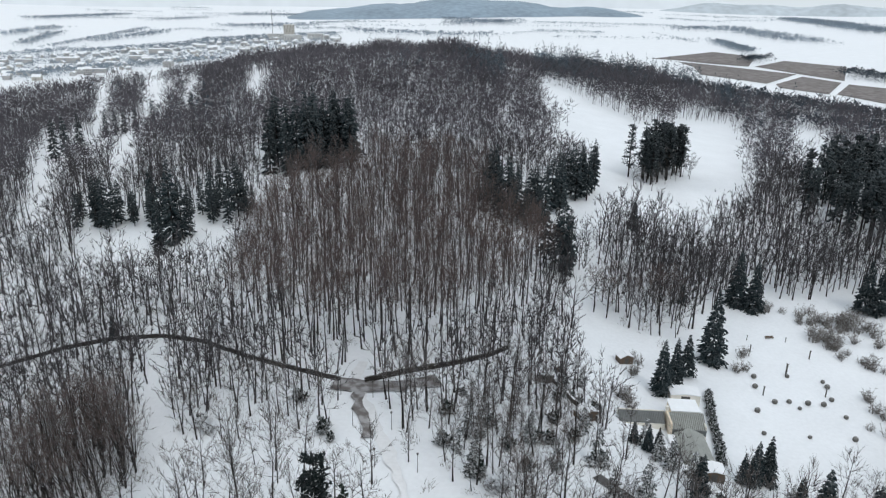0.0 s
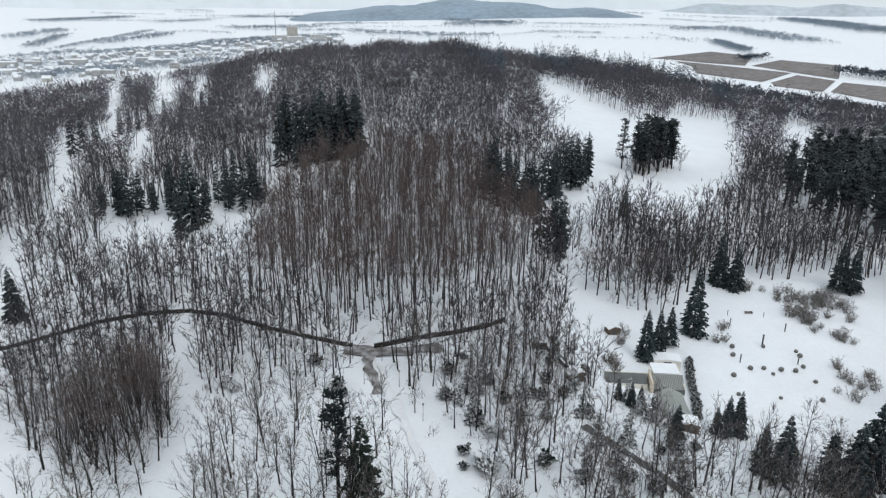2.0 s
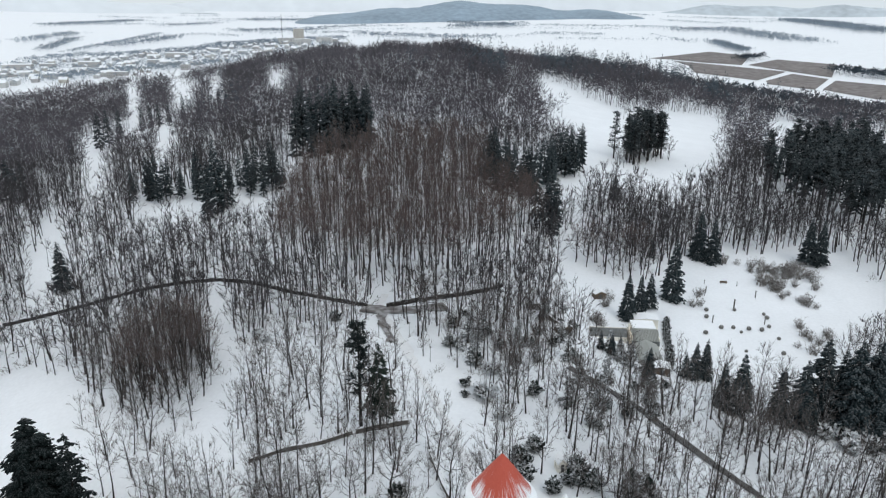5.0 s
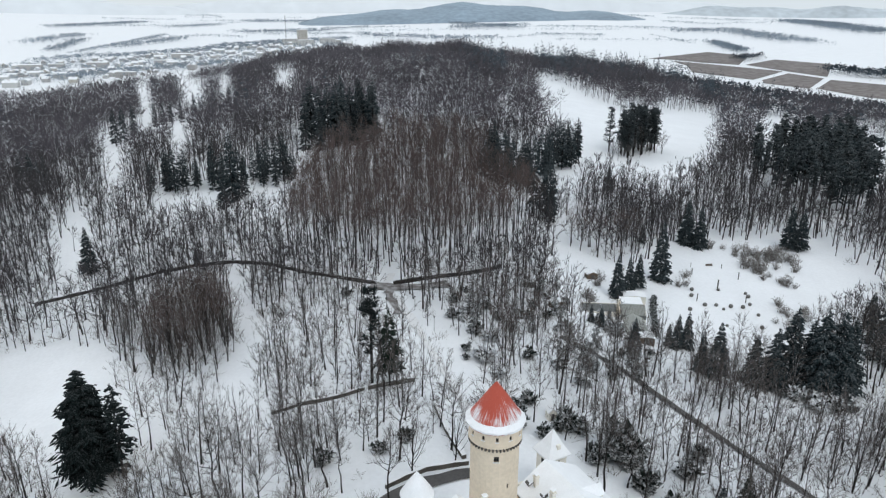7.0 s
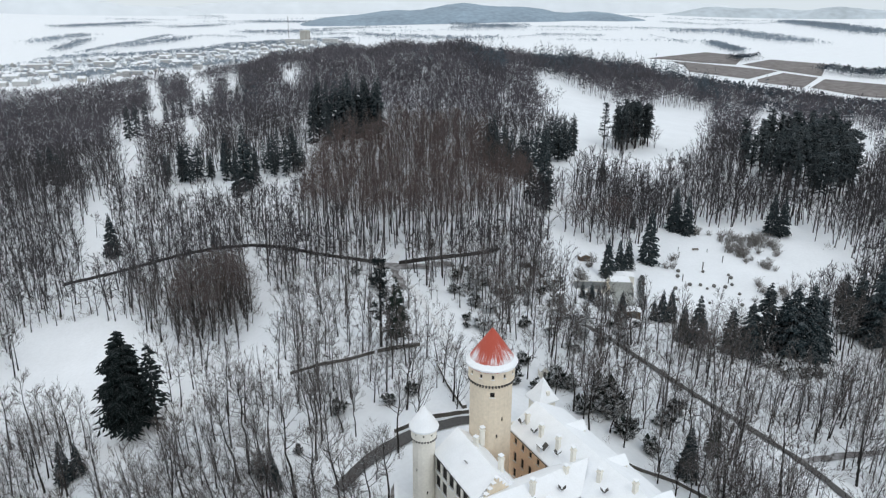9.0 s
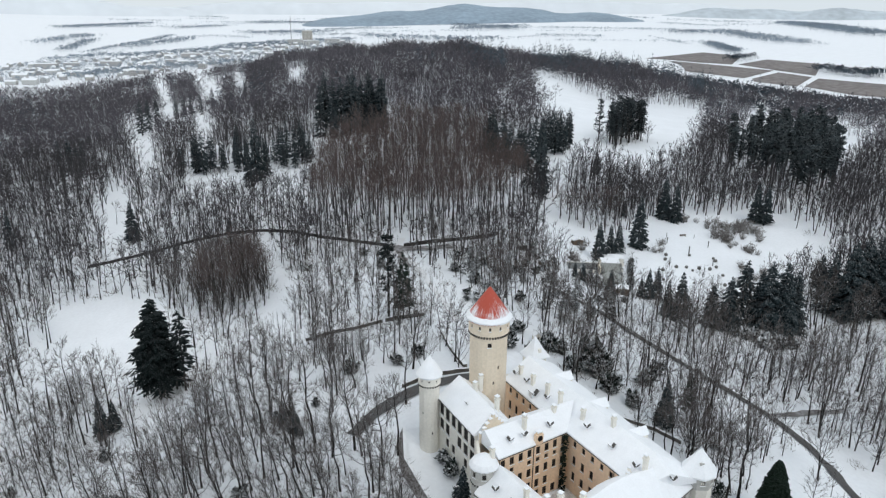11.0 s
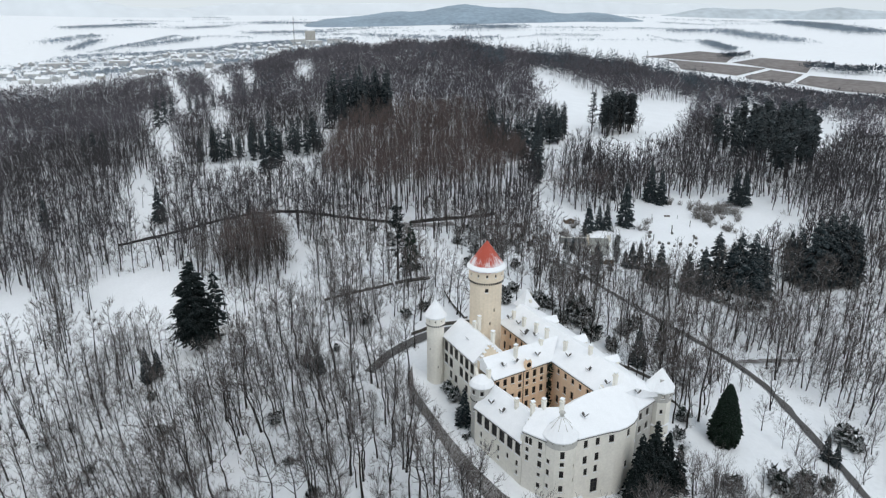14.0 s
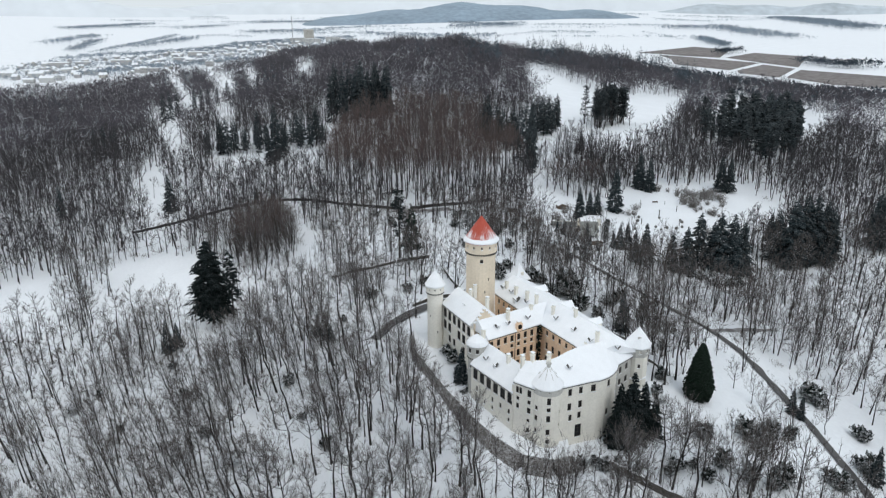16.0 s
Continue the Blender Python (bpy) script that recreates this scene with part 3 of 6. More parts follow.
# round bastion tower at the front
BX, BY = 25.1, 165.2
bastion = round_wall(BX, BY, 3.7, -4, 13.4, 20, PLASTER, [(0, 12.0, 0.85, 1.7), (0, 9.6, 0.8, 1.0), (0, 7.0, 0.85, 1.6), (0, 3.2, 0.85, 1.4), (0, 0.4, 0.8, 1.1),
                                                        (3, 8.4, 0.4, 0.9), (3, 4.6, 0.4, 0.8), (-3, 9.5, 0.8, 1.0), (-3, 6.6, 0.8, 1.3), (-3, 3.0, 0.7, 1.0)],
                    "bastion_tower", "stout round bastion tower in white plaster")
round_wall(BX, BY, 3.85, 13.4, 15.3, 20, OLD_PLASTER, [(k, 14.6, 0.22, 0.3) for k in (-4, -2, 0, 2, 4)], "tower_gallery", parent=bastion)
cone = spun([(4.1, 15.1), (4.15, 15.4), (2.75, 17.1), (1.4, 18.8), (0.55, 19.6), (0.5, 19.9)], BX, BY, 16, 0.04, 8)
part("snow_cone", cone, ROOF_SNOW, bastion, "faceted cone roof under snow")
for k in range(8):
    t = 6.28318 * (k + 0.5) / 8
    a, b = Vector((BX + 2.6 * math.cos(t), BY + 2.6 * math.sin(t), 17.35)), Vector((BX + 0.6 * math.cos(t), BY + 0.6 * math.sin(t), 19.62))
    d = b - a
    bm = bmesh.new()
    box_into(bm, Matrix.Translation((a + b) / 2) @ d.to_track_quat('X', 'Z').to_matrix().to_4x4(), (d.length, 0.12, 0.12))
    part("ridge_rib", bm, OLD_PLASTER, bastion)
part("lantern", spun([(0.5, 19.8), (0.5, 20.7), (0.75, 20.75), (0.7, 21.0), (0.1, 21.4)], BX, BY, 10), OLD_PLASTER, bastion)

# octagonal turret at the east corner
OX, OY = 52.4, 183.6
east = round_wall(OX, OY, 2.9, -7, 16.2, 8, PLASTER, [(0, 11.5, 0.6, 1.0), (1, 5, 0.5, 0.9)], "octagonal_turret", "octagonal corner turret in cream plaster")
round_wall(OX, OY, 3.15, 14.2, 17.0, 8, OLD_PLASTER, [(k, 15.8, 0.7, 0.9) for k in (-1, 0, 1)], "tower_gallery", parent=east)
part("snow_cone", spun([(3.7, 16.9), (3.75, 17.25), (2.0, 19.7), (0.15, 22.2)], OX, OY, 8, 0.03, 9), ROOF_SNOW, east)
bm = bmesh.new()
box_into(bm, Matrix.Translation((OX - 0.3, OY - 1.5, 19.2)), (0.9, 0.9, 1.5))
part("chimney", bm, OLD_PLASTER, east)
for z in (4.2, 7.4):
    part("snow_ledge", spun([(2.85, z), (3.15, z + 0.05), (3.1, z + 0.3), (2.85, z + 0.35)], OX, OY, 8), ROOF_SNOW, east)

# corner oriel with a low dome between the west wings
DX, DY = 8.2, 186.6
oriel = round_wall(DX, DY, 2.5, -2, 12.2, 14, OLD_PLASTER, [(-2, 9.5, 0.5, 1.0), (-1, 6, 0.4, 0.8)], "corner_oriel", "grey weathered corner oriel with a low snowy dome")
round_wall(DX, DY, 2.75, 12.2, 15.9, 14, OLD_PLASTER, [(-2, 14.4, 0.7, 1.1), (0, 14.4, 0.7, 1.1), (2, 14.4, 0.7, 1.1), (-4, 14.4, 0.7, 1.1)], "tower_gallery", parent=oriel)
corbels(DX, DY, 2.6, 12.0, 24, (0.4, 0.3, 0.5), STONE, oriel)
part("snow_dome", spun([(3.15, 15.8), (3.2, 16.1), (2.6, 17.0), (1.4, 17.9), (0.15, 18.7)], DX, DY, 14, 0.05, 10), ROOF_SNOW, oriel)

# little gate pavilion in the garden behind, with a steep snowy pyramid
GX, GY, GZ = 24.6, 236.5, 9.0
pavilion = tagged(new("gate_pavilion"), "small plastered gate pavilion under a steep snow-covered pyramid roof", "pavilion")
pavilion.matrix_basis = Matrix.Translation((GX, GY, GZ)) @ Matrix.Rotation(0.5, 4, 'Z')
bm = bmesh.new()
box_into(bm, Matrix.Translation((0, 0, 0.7)), (4.6, 4.6, 12.6))
part("wall", bm, PLASTER, pavilion)
bm = bmesh.new()
rings = [[bm.verts.new((x * r, y * r, z)) for x, y in ((-1, -1), (1, -1), (1, 1), (-1, 1))] for r, z in ((3.0, 6.8), (3.05, 7.15), (1.7, 9.2), (0.08, 12.6))]
for p, q in zip(rings, rings[1:]):
    for k in range(4):
        bm.faces.new((p[k], p[(k + 1) % 4], q[(k + 1) % 4], q[k]))
bm.faces.new(rings[0][::-1])
bm.faces.new(rings[-1])
part("roof", bm, ROOF_SNOW, pavilion, "steep pyramid roof under snow")
bm = bmesh.new()
box_into(bm, Matrix.Translation((0.2, -1.7, 8.6)), (0.9, 0.9, 1.9))
part("chimney", bm, PLASTER, pavilion)
for sx, sy in ((0, -2.32), (2.32, 0), (-2.32, 0)):
    bm = bmesh.new()
    box_into(bm, Matrix.Translation((sx, sy, 5.2)), (0.9 if sy else 0.06, 0.06 if sy else 0.9, 1.3))
    part("window", bm, DARK, pavilion)


def stepped_gable(p, q, z0, z1, steps, mat=PLASTER, thick=0.6):
    """A crow-stepped gable with snow on each step."""
    p, q = Vector(p), Vector(q)
    d = q - p
    n = steps * 2 + 1
    wall_bm, caps = bmesh.new(), []
    for k in range(n):
        h = z0 + (z1 - z0) * (1 - abs(k - steps) / steps) + 0.9
        c = p + d * (k + 0.5) / n
        m = Matrix.Translation((c.x, c.y, 0)) @ Matrix.Rotation(math.atan2(d.y, d.x), 4, 'Z')
        box_into(wall_bm, m @ Matrix.Translation((0, 0, (h + z0 - 4) / 2)), (d.length / n, thick, h - z0 + 4))
        snow_bm = bmesh.new()
        box_into(snow_bm, m @ Matrix.Translation((0, 0, h + 0.12)), (d.length / n + 0.06, thick + 0.25, 0.24))
        caps.append(snow_bm)
    gable = part("stepped_gable", wall_bm, mat, castle, "crow-stepped gable with snow on its steps")
    for snow_bm in caps:
        part("step_snow", snow_bm, ROOF_SNOW, gable)


stepped_gable((16.6, 167.9), (23.2, 174.6), 12.5, 17.2, 5)
stepped_gable((7.6, 194.4), (13.6, 198.9), 17.4, 21.0, 4, TOWER_PLASTER)
stepped_gable((36.0, 180.6), (39.2, 184.0), 14.0, 17.5, 4)


def chimney_mesh():
    body, top = bmesh.new(), bmesh.new()
    box_into(body, Matrix.Translation((0, 0, 0)), (0.85, 0.85, 4.2))
    box_into(body, Matrix.Translation((0, 0, 2.0)), (1.1, 1.1, 0.3))
    box_into(body, Matrix.Translation((0, 0, 2.45)), (0.75, 0.75, 0.5))
    box_into(top, Matrix.Translation((0, 0, 2.78)), (1.05, 1.05, 0.22))
    bmesh.ops.bevel(top, geom=top.edges[:], offset=0.07, segments=1, affect='EDGES')
    return body, top


cb, ct = chimney_mesh()
chimney_body, chimney_snow = bpy.data.meshes.new("chimney"), bpy.data.meshes.new("chimney_cap")
cb.to_mesh(chimney_body), ct.to_mesh(chimney_snow)
cb.free(), ct.free()
chimney_body.materials.append(PLASTER)
chimney_snow.materials.append(ROOF_SNOW)
CHIMNEYS = [(19.3, 221.8, 18.6), (21.8, 216.6, 18.6), (24.7, 211.5, 18.8), (26.9, 205.8, 19.6), (24.8, 201.6, 19.2), (31.2, 200.1, 19.1), (36.9, 194.9, 20.0), (40.5, 181.4, 19.0),
            (7.1, 208.9, 20.8), (8.6, 212.2, 20.6), (11.8, 201.7, 20.6), (17.5, 196.0, 19.0), (16.1, 176.5, 15.5), (21.8, 171.0, 18.4), (25.9, 170.4, 18.4), (19.2, 170.6, 17.2), (9.9, 186.6, 18.0)]
for k, (x, y, z) in enumerate(CHIMNEYS):
    c = part("chimney", chimney_body, None, castle, "white chimney stack capped with snow")
    c.matrix_basis = Matrix.Translation((x, y, z)) @ Matrix.Rotation(0.45 + 0.2 * (k % 3), 4, 'Z') @ Matrix.Diagonal((1, 1, 0.8 + 0.12 * (k % 4), 1))
    part("snow_cap", chimney_snow, None, c)

# little roof hatches with open dark shutters
hb = bmesh.new()
box_into(hb, Matrix.Translation((0, 0.1, 0.1)), (0.6, 0.9, 0.7))
hatch_mesh = bpy.data.meshes.new("roof_hatch")
hb.to_mesh(hatch_mesh)
hb.free()
hatch_mesh.materials.append(ROOF_SNOW)
hb = bmesh.new()
box_into(hb, Matrix.Translation((0.36, -0.36, 0.62)) @ Matrix.Rotation(0.75, 4, 'Y'), (0.06, 0.75, 0.95))
shutter_mesh = bpy.data.meshes.new("shutter")
hb.to_mesh(shutter_mesh)
hb.free()
shutter_mesh.materials.append(COPING)
HATCHES = [(18.2, 222.1, 17.7), (20.4, 218.3, 17.8), (21.3, 213.0, 16.9), (24.6, 209.9, 17.9), (23.6, 198.3, 17.9), (17.2, 194.3, 17.8), (14.4, 192.5, 17.6), (31.6, 197.3, 18.1), (35.4, 189.9, 17.9),
           (39.2, 182.9, 18.0), (10.4, 181.4, 13.3), (12.6, 177.5, 13.2), (31.4, 169.8, 16.8), (45.8, 179.9, 17.2), (5.2, 205.0, 19.0)]
for k, (x, y, z) in enumerate(HATCHES):
    h = part("roof_hatch", hatch_mesh, None, castle, "small snowy roof hatch with open dark shutters")
    h.matrix_basis = Matrix.Translation((x, y, z + 0.15)) @ Matrix.Rotation(-0.6 + 0.5 * (k % 3), 4, 'Z') @ Matrix.Scale(1.7 if k == 2 else 1.1, 4)
    for side in (1, -1):
        part("shutter", shutter_mesh, None, h).matrix_basis = Matrix.Diagonal((side, 1, 1, 1))

# clock gable over the courtyard
cd = (Vector(CB) - Vector(CA)).normalized()
cp = Vector(CA) + cd * (LC * 0.56)
turn = Matrix.Translation((cp.x, cp.y, 16.9)) @ Matrix.Rotation(math.atan2(cd.y, cd.x), 4, 'Z')
bm = bmesh.new()
box_into(bm, turn @ Matrix.Translation((0, -0.1, 0.2)), (1.9, 1.0, 2.4))
box_into(bm, turn @ Matrix.Translation((0, -0.1, 1.65)), (1.1, 0.9, 0.7))
clock = part("clock_gable", bm, OCHRE, castle, "small gable with a dark clock face over the courtyard")
bm = bmesh.new()
bmesh.ops.create_cone(bm, cap_ends=True, segments=20, radius1=0.68, radius2=0.68, depth=0.14)
bmesh.ops.transform(bm, verts=bm.verts, matrix=turn @ Matrix.Translation((0, -0.65, 0.5)) @ Matrix.Rotation(math.pi / 2, 4, 'X'))
part("clock_face", bm, DARK, clock)
bm = bmesh.new()
box_into(bm, turn @ Matrix.Translation((0, -0.1, 2.1)), (1.3, 1.1, 0.25))
part("step_snow", bm, ROOF_SNOW, clock)

# cross gables on the outer slope of the east wing
for x, y, s in ((29.2, 219.4, 0.95), (35.5, 206.6, 0.95), (42.2, 195.2, 0.85)):
    along = Vector((EW1[0] - EW0[0], EW1[1] - EW0[1])).normalized()
    m = Matrix.Translation((x, y, 17.1)) @ Matrix.Rotation(math.atan2(along.y, along.x), 4, 'Z') @ Matrix.Scale(s, 4)
    bm = bmesh.new()
    v = [bm.verts.new(m @ Vector(p)) for p in ((-1.5, -2.6, -1), (1.5, -2.6, -1), (1.5, -2.6, 1.2), (0, -2.6, 2.6), (-1.5, -2.6, 1.2),
                                               (-1.5, 2.6, -1), (1.5, 2.6, -1), (1.5, 2.6, 1.2), (0, 2.6, 2.6), (-1.5, 2.6, 1.2))]
    for f in ((0, 1, 2, 3, 4), (9, 8, 7, 6, 5), (1, 6, 7, 2), (5, 0, 4, 9)):
        bm.faces.new([v[k] for k in f])
    dormer = part("roof_dormer", bm, PLASTER, castle, "small plastered dormer under a snowy gable roof")
    bm = bmesh.new()
    for k in (-1, 1):
        box_into(bm, m @ Matrix.Translation((k * 0.85, 0, 2.05)) @ Matrix.Rotation(k * 0.75, 4, 'Y'), (2.5, 5.8, 0.24))
    part("snow_roof", bm, ROOF_SNOW, dormer)

# downpipes of the courtyard
for (a, b), f in (((CA, CB), 0.03), ((CB, CC), 0.62), ((CA, CB), 0.5)):
    d = (Vector(b) - Vector(a)).normalized()
    p = Vector(a) + (Vector(b) - Vector(a)) * f + Vector((d.y, -d.x)) * 0.12
    bm = bmesh.new()
    bmesh.ops.create_cone(bm, cap_ends=True, segments=8, radius1=0.09, radius2=0.09, depth=15.0)
    bmesh.ops.translate(bm, verts=bm.verts, vec=(p.x, p.y, 8.5))
    part("downpipe", bm, COPING, castle)

# covered well in the courtyard
well = tagged(new("well"), "dark stone courtyard well with a cap of snow", "well")
well.matrix_basis = Matrix.Translation((26.0, 187.0, 1.2))
part("well_curb", spun([(1.2, 0), (1.2, 1.0), (0.95, 1.05), (0.9, 0.4), (0.1, 0.3)], 0, 0, 14), STONE, well)
bm = bmesh.new()
for k in (-1, 1):
    box_into(bm, Matrix.Translation((k * 1.05, 0, 1.5)), (0.16, 0.16, 2.4))
part("frame", bm, COPING, well)
part("snow_cap", spun([(1.5, 2.6), (1.55, 2.85), (0.8, 3.2), (0.1, 3.4)], 0, 0, 12), ROOF_SNOW, well)

# courtyard floors
for nm, poly, z in (("courtyard_floor", [(13, 182), (28, 200), (38, 176), (24, 173)], 1.2), ("courtyard_floor", [(9, 211), (16, 224), (27, 202), (14, 197)], 3.2)):
    bm = bmesh.new()
    bm.faces.new([bm.verts.new((x, y, z)) for x, y in poly])
    bmesh.ops.recalc_face_normals(bm, faces=bm.faces)
    ob = part(nm, bm, material("trodden_snow", (0.72, 0.71, 0.7), 0.7, vary=0.25, scale=0.4))
    tagged(ob, "courtyard floor with trodden snow", "courtyard", kind="structure")

# snow-covered terrace and stone rampart
RAMP = [(-10.5, 219, 3.5), (-9.5, 207, 2.6), (-4.5, 196, 1.6), (0.2, 186, 0.8), (6.2, 174.5, 0.0), (12.6, 165, -0.8), (19, 158.2, -1.4), (26, 156.4, -1.6), (31, 158.2, -1.7)]
WALLSIDE = [(-3, 215), (-4, 212), (-0.5, 209), (6, 190), (10, 180), (18, 169), (23, 164), (26, 164), (31, 166)]
bm = bmesh.new()
a = [bm.verts.new(p) for p in RAMP]
b = [bm.verts.new((x, y, RAMP[k][2] + 0.35)) for k, (x, y) in enumerate(WALLSIDE)]
for k in range(len(RAMP) - 1):
    bm.faces.new((a[k], a[k + 1], b[k + 1], b[k]))
bmesh.ops.recalc_face_normals(bm, faces=bm.faces)
tagged(part("terrace", bm, SNOW), "snow-covered terrace along the foot of the castle", "terrace", kind="structure")
rampart = new("rampart_wall")
tagged(rampart, "dark stone rampart wall below the castle terrace", "wall", kind="structure")
bm, cap = bmesh.new(), bmesh.new()
BATTER = [3.0, 4.5, 5.5, 6.0, 6.5, 6.5, 6.5, 6.0, 5.0]
for k, ((x0, y0, z0), (x1, y1, z1)) in enumerate(zip(RAMP, RAMP[1:])):
    spread = (BATTER[k + 1], BATTER[k])
    d = Vector((x1 - x0, y1 - y0))
    o = Vector((d.y, -d.x)).normalized()
    for m_, hgt, off, wdt in ((bm, 0.55, 0, 0.6), (cap, 0.72, 0, 0.75)):
        lo = -7.0 if m_ is bm else hgt - 0.16
        p = [Vector((x0, y0)) - o * wdt / 2, Vector((x1, y1)) - o * wdt / 2, Vector((x1, y1)) + o * wdt / 2, Vector((x0, y0)) + o * wdt / 2]
        zz = [z0, z1, z1, z0]
        top = [m_.verts.new((q.x, q.y, zq + hgt)) for q, zq in zip(p, zz)]
        low = [m_.verts.new((q.x + (o.x * spread[j - 2] if m_ is bm and j > 1 else 0), q.y + (o.y * spread[j - 2] if m_ is bm and j > 1 else 0), zq + lo)) for j, (q, zq) in enumerate(zip(p, zz))]
        m_.faces.new(top)
        for j in range(4):
            m_.faces.new((low[j], low[(j + 1) % 4], top[(j + 1) % 4], top[j]))
for m_ in (bm, cap):
    bmesh.ops.recalc_face_normals(m_, faces=m_.faces)
part("stonework", bm, RAMPART, rampart)
part("coping_snow", cap, ROOF_SNOW, rampart)

# ---- trees: how they grow ----
class Growth:
    """Collects tapering limbs (frustums) and twigs (spikes)."""

    def __init__(self):
        self.v, self.q, self.t, self.s = [], [], [], []

    def ring(self, p, d, r, n):
        d = d / (np.linalg.norm(d) + 1e-9)
        a = np.cross(d, (0.31, 0.17, 0.93) if abs(d[2]) < 0.9 else (1, 0, 0))
        a /= np.linalg.norm(a)
        b = np.cross(d, a)
        i = len(self.v)
        for k in range(n):
            w = 2 * math.pi * k / n
            self.v.append(p + r * (math.cos(w) * a + math.sin(w) * b))
        return i

    def limb(self, pts, radii, n=3, cap=True):
        rings = []
        for k, p in enumerate(pts):
            d = pts[min(k + 1, len(pts) - 1)] - pts[max(k - 1, 0)]
            rings.append(self.ring(p, d, radii[k], n))
        for a, b in zip(rings, rings[1:]):
            for k in range(n):
                self.q.append((a + k, a + (k + 1) % n, b + (k + 1) % n, b + k))

    def spike(self, p, e, r):
        i = self.ring(p, e - p, r, 3)
        self.v.append(e)
        self.t += [(i, i + 1, i + 3), (i + 1, i + 2, i + 3), (i + 2, i, i + 3)]

    def sliver(self, p, e, r, side, dark=False):
        """A hair-thin twig, or a thin dark branch."""
        d = e - p
        a = np.cross(d, side)
        a *= r / (np.linalg.norm(a) + 1e-9)
        i = len(self.v)
        self.v += [p - a, p + a, e]
        (self.t if dark else self.s).append((i, i + 1, i + 2))

    def blade(self, p, e, w, up):
        """A flattened, roof-shaped spray of needles."""
        d = e - p
        side = np.cross(d, (0, 0, 1.0))
        side /= np.linalg.norm(side) + 1e-9
        m = p + d * 0.55
        i = len(self.v)
        self.v += [p, m + side * w - (0, 0, up), e, m - side * w - (0, 0, up), m + np.array((0, 0, up * 0.6))]
        self.t += [(i, i + 1, i + 4), (i + 1, i + 2, i + 4), (i + 2, i + 3, i + 4), (i + 3, i, i + 4)]

    def mesh(self, name, mat):
        q = np.array(self.q, dtype=np.int32).reshape(-1, 4)
        t = np.array(self.t + self.s, dtype=np.int32).reshape(-1, 3)
        return mesh_of(name, np.array(self.v), (q, t), mat)

    def arrays(self):
        tris = [np.array(self.t, dtype=np.int64).reshape(-1, 3)]
        if self.q:
            q = np.array(self.q, dtype=np.int64)
            tris += [q[:, [0, 1, 2]], q[:, [0, 2, 3]]]
        thick = sum(len(f) for f in tris)
        tris.append(np.array(self.s, dtype=np.int64).reshape(-1, 3))
        faces = np.concatenate(tris)
        return np.array(self.v, dtype=np.float32), faces, (np.arange(len(faces)) >= thick).astype(np.int32)


def heading(rng, steep, az=None):
    az = rng.uniform(0, 2 * math.pi) if az is None else az
    return np.array((math.cos(az) * math.cos(steep), math.sin(az) * math.cos(steep), math.sin(steep)))


FORMS = {  # crown centre, half width, half height, lowest and highest fork, trunk radius; all per metre of height
    "round": (0.62, 0.29, 0.38, 0.22, 0.72, 0.0118),
    "tall": (0.7, 0.17, 0.3, 0.46, 0.9, 0.0122),
    "fan": (0.62, 0.235, 0.38, 0.06, 0.5, 0.0095),
    "beech": (0.73, 0.125, 0.27, 0.46, 0.92, 0.0080),
    "vase": (0.68, 0.2, 0.32, 0.02, 0.34, 0.0115),
}


